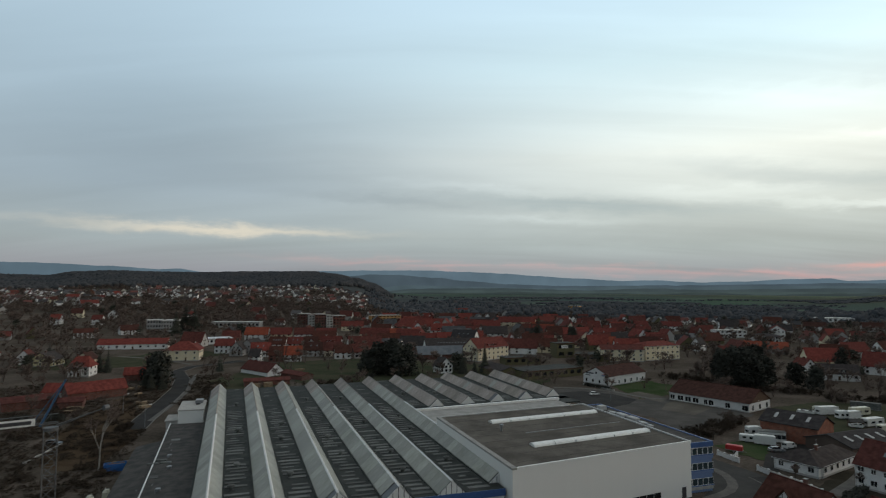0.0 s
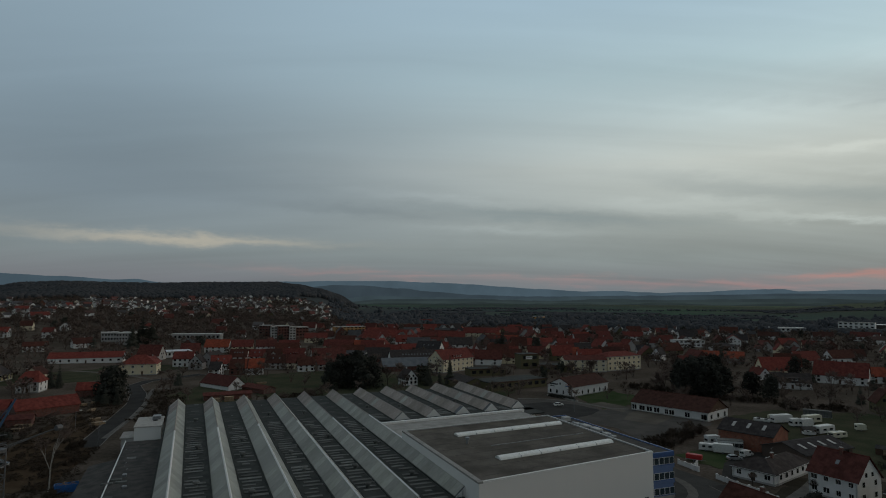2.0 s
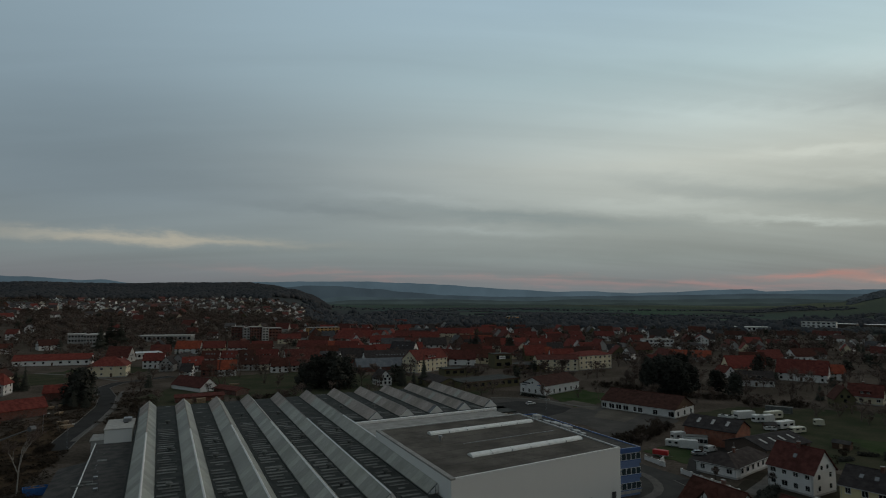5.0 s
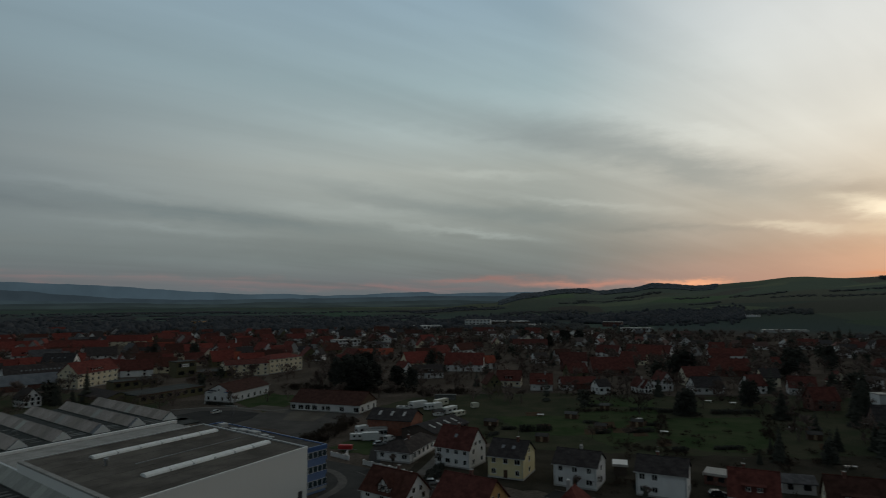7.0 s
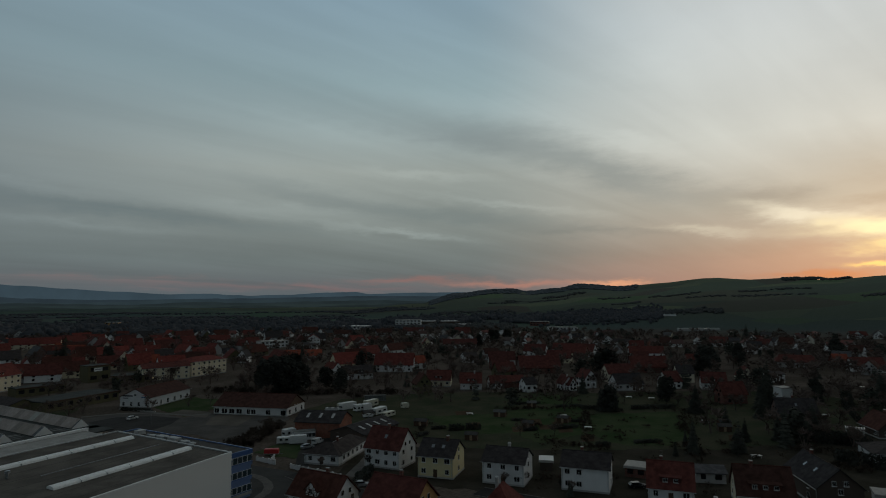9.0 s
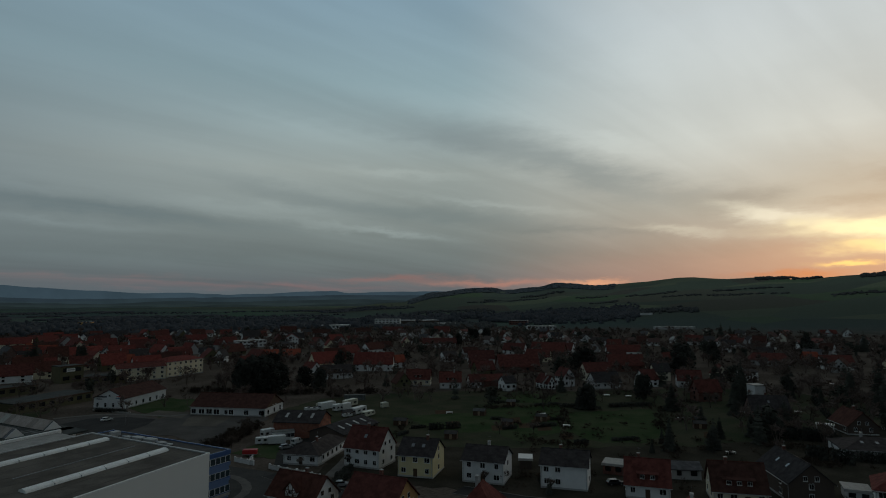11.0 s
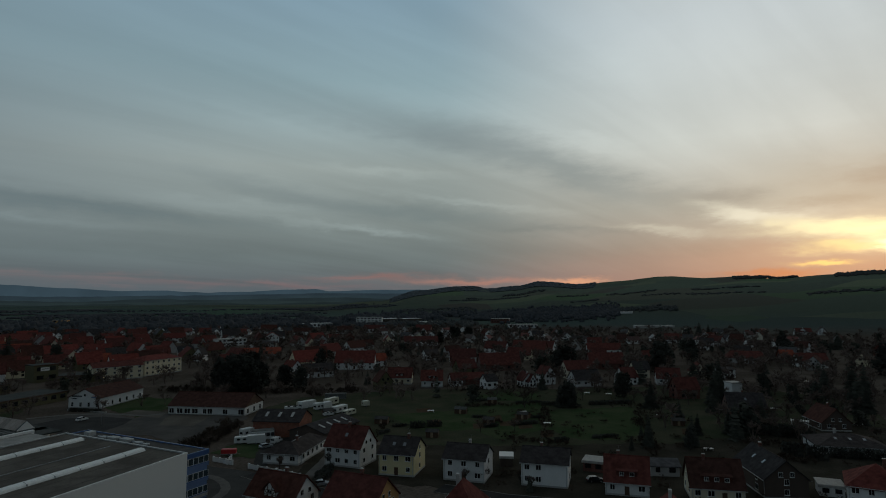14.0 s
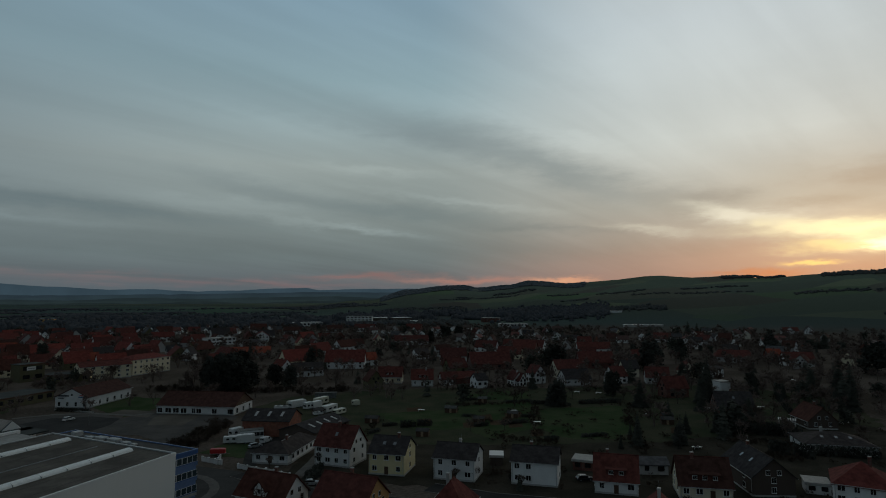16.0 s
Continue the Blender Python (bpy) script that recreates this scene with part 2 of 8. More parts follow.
def bricks(name, a, b, mortar):
    def build(n, pos, s):
        t = n.add("ShaderNodeTexBrick")
        m = n.add("ShaderNodeMapping", pos)
        m.inputs["Rotation"].default_value = (radians(90), 0, 0)
        n.put(t.inputs["Vector"], m.outputs[0])
        for key, v in (("Color1", (*a, 1)), ("Color2", (*b, 1)), ("Mortar", (*mortar, 1)), ("Scale", 4.0), ("Mortar Size", 0.02)):
            t.inputs[key].default_value = v
        return scaled(n, t.outputs["Color"], n.span(n.noise(pos, 0.8, 4), 0.3, 0.7, 0.75, 1.15))
    return surface(name, build, 0.88)


TILE_RED = tiles("red_clay_tiles", (0.200, 0.050, 0.040), (0.128, 0.040, 0.034))
TILE_ORANGE = tiles("orange_clay_tiles", (0.28, 0.070, 0.040), (0.21, 0.056, 0.036))
TILE_BROWN = tiles("brown_tiles", (0.095, 0.036, 0.027), (0.065, 0.032, 0.026))
TILE_MAROON = tiles("maroon_tiles", (0.128, 0.042, 0.034), (0.095, 0.036, 0.031))
TILE_DARK = tiles("dark_tiles", (0.042, 0.040, 0.042), (0.060, 0.050, 0.047), 0.15)
TILE_GREY = tiles("grey_tiles", (0.12, 0.115, 0.115), (0.085, 0.085, 0.09), 0.2)
ROOFS = {"red": TILE_RED, "orange": TILE_ORANGE, "brown": TILE_BROWN, "maroon": TILE_MAROON, "dark": TILE_DARK, "grey": TILE_GREY, "sheet": mottled("blue_grey_roof_sheet", (0.10, 0.115, 0.13), (0.15, 0.165, 0.18), 0.3, 0.8, 5, 0.2, 0.0, 0.2)}
WALL_WHITE = render_coat("white_render", (0.73, 0.725, 0.71), (0.60, 0.595, 0.585))
WALL_CREAM = render_coat("cream_render", (0.68, 0.60, 0.42), (0.60, 0.54, 0.42))
WALL_YELLOW = render_coat("yellow_render", (0.64, 0.56, 0.33), (0.60, 0.53, 0.32))
WALL_GREY = render_coat("grey_render", (0.42, 0.41, 0.39), (0.34, 0.33, 0.32))
WALL_OCHRE = render_coat("ochre_render", (0.50, 0.27, 0.10), (0.46, 0.26, 0.11))
WALL_OLIVE = render_coat("olive_render", (0.13, 0.115, 0.06), (0.11, 0.10, 0.055))
WALL_DARK = render_coat("dark_brown_cladding", (0.085, 0.062, 0.05), (0.07, 0.055, 0.046))
WALL_BRICK = bricks("red_brick", (0.16, 0.055, 0.038), (0.12, 0.046, 0.034), (0.13, 0.11, 0.10))
WALL_ORANGE = bricks("orange_brick", (0.26, 0.085, 0.048), (0.20, 0.07, 0.044), (0.20, 0.13, 0.10))
WALLS = {"orange": WALL_ORANGE, "white": WALL_WHITE, "cream": WALL_CREAM, "yellow": WALL_YELLOW, "grey": WALL_GREY, "ochre": WALL_OCHRE, "olive": WALL_OLIVE, "brick": WALL_BRICK, "brown": WALL_DARK}
FRAME_WHITE = plain("white_window_frame", (0.75, 0.75, 0.73), 0.4)
FRAME_DARK = plain("dark_frame", (0.05, 0.05, 0.055), 0.4)
PANE = plain("window_pane", (0.012, 0.014, 0.017), 0.12, 0.0, 0.6)
SKYLIGHT = plain("roof_light_glass", (0.18, 0.2, 0.22), 0.12, 0.0, 0.9)
WOOD_DARK = mottled("dark_stained_wood", (0.06, 0.035, 0.022), (0.09, 0.05, 0.03), 3)
TIMBER = mottled("weathered_timber", (0.22, 0.15, 0.09), (0.30, 0.22, 0.14), 2)
CONCRETE = mottled("concrete", (0.32, 0.31, 0.29), (0.40, 0.39, 0.36), 0.8)
ZINC = mottled("zinc_sheet", (0.34, 0.35, 0.35), (0.44, 0.44, 0.43), 1.2, 0.6, 9, 0.1, 0.2)
PALE_ROOF = mottled("pale_roof_membrane", (0.50, 0.53, 0.55), (0.62, 0.64, 0.66), 0.3, 0.7, 5, 0.1, 0.0, 0.2)
BITUMEN = mottled("bitumen_roofing", (0.045, 0.045, 0.044), (0.085, 0.080, 0.074), 0.35, 0.95, 7, 0.3, 0.0, 0.15)
BITUMEN_WET = mottled("weathered_roof_felt", (0.022, 0.026, 0.024), (0.046, 0.050, 0.046), 0.25, 0.85, 5, 0.2, 0.0, 0.18)
FELT_PATCH = mottled("pale_roof_sheet", (0.090, 0.094, 0.089), (0.140, 0.145, 0.137), 0.8, 0.8, 6, 0.2, 0.0, 0.2, vary=0.4)
GRAVEL_ROOF = mottled("gravel_flat_roof", (0.073, 0.066, 0.057), (0.130, 0.118, 0.102), 0.14, 0.98, 9, 0.4, 0.0, 0.12)
STREET = mottled("worn_street_asphalt", (0.040, 0.039, 0.037), (0.056, 0.054, 0.051), 0.2, 0.9, 8, 0.3, 0.0, 0.1)
ASPHALT = mottled("asphalt", (0.027, 0.026, 0.025), (0.042, 0.040, 0.038), 0.15, 0.92, 8, 0.3, 0.0, 0.08)
PAVING = mottled("grey_paving", (0.080, 0.075, 0.068), (0.12, 0.112, 0.10), 0.4, 0.95, 6, 0.3)
KERB = mottled("kerb_stone", (0.13, 0.122, 0.11), (0.17, 0.16, 0.145), 1.5)
YARD_PALE = mottled("sandy_yard_paving", (0.090, 0.081, 0.068), (0.125, 0.112, 0.094), 0.12, 0.95, 5, 0.3, spec=0.05)
YARD = mottled("worn_yard_paving", (0.064, 0.061, 0.057), (0.094, 0.088, 0.080), 0.12, 0.95, 5, 0.3, spec=0.05)
GRASS = mottled("winter_grass", (0.037, 0.060, 0.027), (0.064, 0.078, 0.042), 0.09, 0.95, 2.2, 0.5, spec=0.0)
ROUGH_GRASS = mottled("rough_winter_grass", (0.044, 0.054, 0.033), (0.072, 0.069, 0.047), 0.07, 0.95, 1.6, 0.5, spec=0.0)
GARDEN = mottled("dark_winter_garden", (0.036, 0.034, 0.026), (0.060, 0.053, 0.042), 0.1, 0.95, 2.0, 0.5, spec=0.0)
SOIL = mottled("bare_soil", (0.060, 0.042, 0.028), (0.085, 0.062, 0.042), 0.2, 0.95, 3, 0.5, spec=0.0)
def cladding(n, pos, s):
    """Pale wall panels with faint joints and the slightest runs of dirt."""
    m_ = n.add("ShaderNodeMapping", pos)
    m_.inputs["Scale"].default_value = (0.5, 0.5, 0.04)
    return scaled(n, (0.70, 0.695, 0.67, 1), n.span(n.noise(m_.outputs[0], 1.0, 4), 0.3, 0.7, 0.985, 1.0))


METAL_WHITE = surface("white_cladding", cladding, 0.6, spec=0.3)
BLUE_PANEL = plain("blue_cladding", (0.045, 0.105, 0.27), 0.4)
BLUE_PALE = plain("pale_blue_cladding", (0.14, 0.21, 0.38), 0.4)
PAINT_WHITE = plain("white_vehicle_paint", (0.62, 0.62, 0.60), 0.35)
PAINT_SILVER = plain("silver_vehicle_paint", (0.42, 0.43, 0.44), 0.3, 0.5)
PAINT_DARK = plain("dark_vehicle_paint", (0.02, 0.022, 0.027), 0.25)
PAINT_RED = plain("red_tarpaulin", (0.42, 0.02, 0.02), 0.5)
PAINT_BLUE = plain("blue_steel_paint", (0.02, 0.12, 0.36), 0.45)
CRANE_STEEL = plain("dull_grey_steel", (0.13, 0.135, 0.14), 0.6, 0.3)
CRANE_BLUE = plain("dull_blue_steel", (0.03, 0.085, 0.17), 0.5)
OFFICE_PANE = plain("tinted_office_glass", (0.035, 0.052, 0.060), 0.1, 0.0, 0.7)
CREAM_GRP = plain("cream_panel", (0.55, 0.53, 0.42), 0.4)
STEEL = plain("galvanised_steel", (0.28, 0.29, 0.30), 0.45, 0.7)
RUBBER = plain("black_rubber", (0.015, 0.015, 0.015), 0.8)
BARK = mottled("bark", (0.045, 0.034, 0.027), (0.075, 0.060, 0.048), 3, 0.95, 12, 0.4, vary=0.2)
BIRCH = mottled("birch_bark", (0.34, 0.32, 0.29), (0.16, 0.14, 0.12), 2, 0.9)
TWIGS = mottled("bare_twigs", (0.098, 0.076, 0.065), (0.145, 0.113, 0.098), 0.03, 0.95, 3, 0.0, vary=0.3, spec=0.0)
SCRUB = mottled("brown_scrub", (0.046, 0.037, 0.029), (0.074, 0.057, 0.044), 0.08, 0.95, 3, 0.0, spec=0.0)
NEEDLES = mottled("conifer_needles", (0.040, 0.042, 0.035), (0.060, 0.062, 0.050), 0.7, 0.95, 4, 0.0, vary=0.3, spec=0.0)
LEAVES = mottled("evergreen_leaves", (0.037, 0.040, 0.035), (0.058, 0.058, 0.049), 0.9, 0.95, 4, 0.0, vary=0.3, spec=0.0)
# woods at a distance: haze is put into these base colours, paler and bluer
WOODS_FAR = mottled("haze_tinted_crest_woods", (0.092, 0.108, 0.120), (0.120, 0.132, 0.140), 0.012, 0.95, 0.4, 0.0, spec=0.0)
WOODS_VALLEY = mottled("haze_tinted_valley_woods", (0.056, 0.062, 0.070), (0.084, 0.086, 0.090), 0.03, 0.95, 0.4, 0.0, spec=0.0)
WOODS = mottled("haze_tinted_far_woods", (0.052, 0.058, 0.064), (0.072, 0.073, 0.076), 0.012, 0.95, 0.4, 0.0, spec=0.0)

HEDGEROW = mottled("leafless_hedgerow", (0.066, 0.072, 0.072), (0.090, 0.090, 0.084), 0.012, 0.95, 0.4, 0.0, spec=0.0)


def glass_panel(name, a, b, rough):
    """Wired roof glazing, dulled by dirt that runs down the slope."""
    def build(n, pos, s):
        m = n.add("ShaderNodeMapping", pos)
        m.inputs["Scale"].default_value = (2.2, 0.35, 0.35)
        run = n.noise(m.outputs[0], 2.0, 5, 0.6)
        moss = n.span(n.noise(n.add("ShaderNodeNewGeometry").outputs["Position"], 0.09, 4, 0.6), 0.48, 0.68)
        c = n.mix(n.span(run, 0.3, 0.7), (*a, 1), (*b, 1))
        c = n.mix(n.math("MULTIPLY", moss, 0.35), c, (a[0] * 0.62, a[1] * 0.66, a[2] * 0.5, 1))
        return scaled(n, c, n.span(rnd(n), 0, 1, 0.74, 1.16, False))
    return surface(name, build, rough, 0.0, 0.5)


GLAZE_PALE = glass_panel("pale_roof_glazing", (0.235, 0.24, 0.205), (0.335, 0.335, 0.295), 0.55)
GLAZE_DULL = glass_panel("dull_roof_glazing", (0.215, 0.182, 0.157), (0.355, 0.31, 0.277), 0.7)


def lamp_lit(n, pos, s):
    s.inputs["Emission Color"].default_value = (1.0, 0.78, 0.4, 1)
    s.inputs["Emission Strength"].default_value = 0.9
    return (0.6, 0.5, 0.3, 1)


LIT_WINDOW = surface("lit_window", lamp_lit, 0.4)
ROOF_DOME = mottled("milky_roof_dome", (0.66, 0.68, 0.66), (0.76, 0.77, 0.74), 0.8, 0.35, 6, 0.0)


# ---- building blocks ----
class Geo:
    """Gathers the faces of one mesh."""

    def __init__(self):
        self.v, self.f = [], []

    def poly(self, *pts):
        k = len(self.v)
        self.v += [tuple(p) for p in pts]
        self.f.append(tuple(range(k, k + len(pts))))
        return self

    def prism(self, base, top):
        """Closed body between two rings of the same number of points."""
        k, n = len(self.v), len(base)
        self.v += [tuple(p) for p in base] + [tuple(p) for p in top]
        self.f.append(tuple(range(k + n - 1, k - 1, -1)))
        self.f.append(tuple(range(k + n, k + 2 * n)))
        for i in range(n):
            j = (i + 1) % n
            self.f.append((k + i, k + j, k + n + j, k + n + i))
        return self

    def box(self, x0, y0, z0, x1, y1, z1):
        return self.prism([(x0, y0, z0), (x1, y0, z0), (x1, y1, z0), (x0, y1, z0)], [(x0, y0, z1), (x1, y0, z1), (x1, y1, z1), (x0, y1, z1)])

    def block(self, x0, y0, z0, x1, y1, z1, c):
        """A box with chamfered upright edges and top."""
        ring = lambda i: [(x0 + c + i, y0 + i, 0), (x1 - c - i, y0 + i, 0), (x1 - i, y0 + c + i, 0), (x1 - i, y1 - c - i, 0), (x1 - c - i, y1 - i, 0),
                          (x0 + c + i, y1 - i, 0), (x0 + i, y1 - c - i, 0), (x0 + i, y0 + c + i, 0)]
        low, mid, top = ([(x, y, z) for x, y, _ in ring(i)] for i, z in ((0, z0), (0, z1 - c), (c, z1)))
        self.prism(low, mid)
        return self.prism(mid, top)

    def tube(self, a, b, ra, rb, n=5):
        a, b = Vector(a), Vector(b)
        d = (b - a).normalized()
        p = d.orthogonal().normalized()
        q = d.cross(p)
        ring = lambda c, r: [c + (p * math.cos(i * math.tau / n) + q * math.sin(i * math.tau / n)) * r for i in range(n)]
        return self.prism(ring(a, ra), ring(b, rb))

    def mesh(self, name, mat):
        me = bpy.data.meshes.new(name)
        me.from_pydata(self.v, [], self.f)
        me.materials.append(mat)
        me.update()
        return me


def part(name, g, mat, parent=None, label="", at=None):
    """Links one mesh as an object, under a thing or a part."""
    ob = new(name, g.mesh(name, mat) if isinstance(g, Geo) else g)
    if parent:
        ob.parent = parent
    if at is not None:
        ob.matrix_basis = at
    return tagged(ob, label)


def thing(name, label, category, at, group="", kind=""):
    ob = new(name)
    ob.empty_display_size = 0.5
    ob.matrix_basis = at
    return tagged(ob, label, category, group, kind)


SPOTS = []          # centres and radii that are taken, for scattered things


def taken(x, y, r):
    return any((x - a) ** 2 + (y - b) ** 2 < (r + c) ** 2 for a, b, c in SPOTS)


# ---- the lie of the land ----
def curve(v, *knots):
    """Smooth line through (position, value) knots."""
    if v <= knots[0][0]:
        return knots[0][1]
    for (a, p), (b, q) in zip(knots, knots[1:]):
        if v <= b:
            s = (v - a) / (b - a)
            return p + (q - p) * s * s * (3 - 2 * s)
    return knots[-1][1]


def skyline(a):
    """Height of the ground's rim over the eye, in degrees, by bearing."""
    return curve(a, (-60, 1.3), (-35, 0.5), (-33, 0.8), (-30.6, 0.9), (-24, 0.85), (-19, 1.0), (-14, 1.05), (-12, 0.85), (-10, 0.48), (-8.3, 0.05), (-6.2, -0.85), (-3, -0.95), (30, -0.95), (37, -0.3), (40.8, 0.6), (44.1, 0.95), (45.7, 1.0),
                 (47, 0.76), (49.9, 1.0), (52, 1.4), (55.6, 1.14), (58.6, 1.42), (63.5, 1.87), (66.9, 1.70), (69, 1.74), (71, 1.66), (71.9, 1.5), (73.8, 1.62), (76.1, 1.86), (78.5, 1.92), (86, 2.2), (95, 2.2), (130, 1.0), (180, 0.0))


def rim(a):
    return curve(a, (-10, 1900), (-4, 2300), (34, 2400), (46, 3400), (60, 3000), (80, 2500), (180, 2500))


def terrain(x, y):
    r, a = math.hypot(x, y), math.degrees(math.atan2(x, y))
    far = rim(a)
    crest = 48 + far * math.tan(radians(skyline(a)))
    start = curve(a, (-40, 480), (-12, 620), (-4, 1400), (30, 1500), (45, 1100), (60, 850), (85, 700), (180, 900))
    if r < start:
        return 0.0
    s = (r - start) / (far - start)
    bend = curve(a, (-10, 1.25), (0, 1.6), (40, 1.5), (60, 1.35))
    z = crest * min(s, 1.0) ** bend if s < 1 else crest * max(0.0, 1 - 0.5 * (s - 1))
    return z + min(r - start, 400) / 400 * 2.0 * noise.noise((x / 260, y / 260, 3.0))


def build_ground():
    radii = [0, 60, 130, 220, 330, 450, 560, 660, 760, 870, 980, 1090, 1200, 1320, 1440, 1560, 1680, 1800, 1950, 2100, 2260, 2430, 2600, 2800, 3000, 3200, 3450, 3700, 4000, 4300, 4600, 4900]
    n = 288
    g = Geo()
    for r in radii[1:]:
        for i in range(n):
            a = math.tau * i / n
            x, y = r * math.sin(a), r * math.cos(a)
            g.v.append((x, y, terrain(x, y) - 0.06))
    g.v.append((0, 0, -0.06))
    for k in range(len(radii) - 2):
        for i in range(n):
            j = (i + 1) % n
            g.f.append((k * n + i, (k + 1) * n + i, (k + 1) * n + j, k * n + j)[::-1])
    g.f += [(len(g.v) - 1, (i + 1) % n, i) for i in range(n)]

    def build(nn, pos, s):
        fields = nn.add("ShaderNodeTexVoronoi")
        m = nn.add("ShaderNodeMapping", pos)
        m.inputs["Scale"].default_value = (0.0032, 0.0048, 0.0)
        m.inputs["Rotation"].default_value = (0, 0, 0.5)
        nn.put(fields.inputs["Vector"], m.outputs[0])
        fields.inputs["Scale"].default_value = 1.0
        kind = nn.add("ShaderNodeSeparateXYZ", fields.outputs["Color"]).outputs[0]
        field = nn.ramp(kind, [(0.0, (0.150, 0.186, 0.140)), (0.30, (0.122, 0.145, 0.122)), (0.5, (0.190, 0.226, 0.150)), (0.72, (0.140, 0.136, 0.118)), (1.0, (0.140, 0.196, 0.120))])
        soil = nn.mix(nn.span(nn.noise(pos, 0.035, 5, 0.6), 0.4, 0.62), (0.078, 0.066, 0.054, 1), (0.116, 0.097, 0.081, 1))
        dist = nn.add("ShaderNodeVectorMath", pos, operation="LENGTH").outputs["Value"]
        # fields darker on the plain, paler on the slopes to the east
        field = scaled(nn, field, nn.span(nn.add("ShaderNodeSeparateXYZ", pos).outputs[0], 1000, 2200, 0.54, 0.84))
        # haze over the plain, put into the field colour as a blue tint
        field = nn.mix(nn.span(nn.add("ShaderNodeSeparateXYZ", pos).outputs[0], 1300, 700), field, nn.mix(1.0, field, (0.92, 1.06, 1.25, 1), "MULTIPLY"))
        edge = nn.math("MULTIPLY_ADD", nn.math("MAXIMUM", nn.add("ShaderNodeSeparateXYZ", pos).outputs[0], 0.0), 0.38, dist)
        c = nn.mix(nn.span(edge, 1080, 1420), soil, field)
        g2 = nn.noise(pos, 0.9, 5, 0.65)
        relief(nn, s, g2, 0.5, 0.25)
        return scaled(nn, c, nn.span(g2, 0.3, 0.7, 0.72, 1.22))
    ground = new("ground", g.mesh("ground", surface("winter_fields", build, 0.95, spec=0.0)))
    for p in ground.data.polygons:
        p.use_smooth = True
    tagged(ground, "dull green winter fields and brown garden soil", "ground", "", "structure")


build_ground()


def ridge_line(name, radius, height, knots, colour, rough_seed):
    """A far ridge or strip of plain as a glowing sheet, haze in its colour."""
    g = Geo()
    pts = []
    a = knots[0][0]
    while a <= knots[-1][0]:
        e = curve(a, *knots) + 0.05 * noise.noise((a * 0.9, rough_seed, 0)) + 0.02 * noise.noise((a * 4, rough_seed, 0))
        z = height + radius * math.tan(radians(e))
        pts.append((radius * math.sin(radians(a)), radius * math.cos(radians(a)), z))
        a += 0.35
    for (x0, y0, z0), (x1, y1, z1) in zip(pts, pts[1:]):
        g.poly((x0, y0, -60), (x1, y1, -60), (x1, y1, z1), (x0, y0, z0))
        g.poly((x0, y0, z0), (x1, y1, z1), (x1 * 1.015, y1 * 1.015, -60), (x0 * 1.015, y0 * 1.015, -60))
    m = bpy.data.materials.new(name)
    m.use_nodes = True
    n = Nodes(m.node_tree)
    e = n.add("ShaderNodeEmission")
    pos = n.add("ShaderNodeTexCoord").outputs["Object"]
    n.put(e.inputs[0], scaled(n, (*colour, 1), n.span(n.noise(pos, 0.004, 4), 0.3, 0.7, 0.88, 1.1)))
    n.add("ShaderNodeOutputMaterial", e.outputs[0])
    tagged(new("backdrop", g.mesh(name, m)), "glowing backdrop layer in the hazy blue of far ridges and plain", "backdrop", "", "structure")


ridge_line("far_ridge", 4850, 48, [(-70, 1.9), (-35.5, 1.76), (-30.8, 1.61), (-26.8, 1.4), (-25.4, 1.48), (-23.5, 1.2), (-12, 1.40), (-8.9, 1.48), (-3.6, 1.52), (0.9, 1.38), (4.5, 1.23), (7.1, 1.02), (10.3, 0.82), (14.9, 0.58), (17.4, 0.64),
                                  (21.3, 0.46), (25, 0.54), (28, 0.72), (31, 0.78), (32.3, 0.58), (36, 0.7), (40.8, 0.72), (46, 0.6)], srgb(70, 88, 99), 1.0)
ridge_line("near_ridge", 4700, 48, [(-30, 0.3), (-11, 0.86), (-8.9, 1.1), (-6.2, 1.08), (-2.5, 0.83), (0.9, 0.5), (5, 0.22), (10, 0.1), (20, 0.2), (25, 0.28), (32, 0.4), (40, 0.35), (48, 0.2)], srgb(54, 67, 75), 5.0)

# the plain before the ridges: more glowing layers, with the haze in their colour
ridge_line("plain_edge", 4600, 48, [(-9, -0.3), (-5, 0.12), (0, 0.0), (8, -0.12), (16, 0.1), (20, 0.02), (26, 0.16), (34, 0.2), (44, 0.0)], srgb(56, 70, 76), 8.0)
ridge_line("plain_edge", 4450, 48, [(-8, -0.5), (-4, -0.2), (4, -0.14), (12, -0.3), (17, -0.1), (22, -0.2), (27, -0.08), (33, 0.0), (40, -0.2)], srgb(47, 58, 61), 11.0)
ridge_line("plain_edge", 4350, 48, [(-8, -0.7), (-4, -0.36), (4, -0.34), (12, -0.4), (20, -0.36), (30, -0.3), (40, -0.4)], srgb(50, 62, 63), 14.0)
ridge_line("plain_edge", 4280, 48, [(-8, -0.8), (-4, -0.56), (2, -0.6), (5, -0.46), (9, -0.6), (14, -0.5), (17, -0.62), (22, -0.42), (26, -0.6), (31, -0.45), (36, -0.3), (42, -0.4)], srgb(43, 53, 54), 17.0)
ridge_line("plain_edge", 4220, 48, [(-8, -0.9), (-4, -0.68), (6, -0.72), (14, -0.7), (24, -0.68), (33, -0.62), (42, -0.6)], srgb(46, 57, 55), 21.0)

# ---- the factory's own axes: u along its front, v away from it ----
FACTORY_TURN = 20.0
FAC = pose(0, 0, 0, 0, 0, FACTORY_TURN)


def on_factory(u, v, z=0.0, turn=0.0):
    return FAC @ pose(u, v, z, 0, 0, turn)


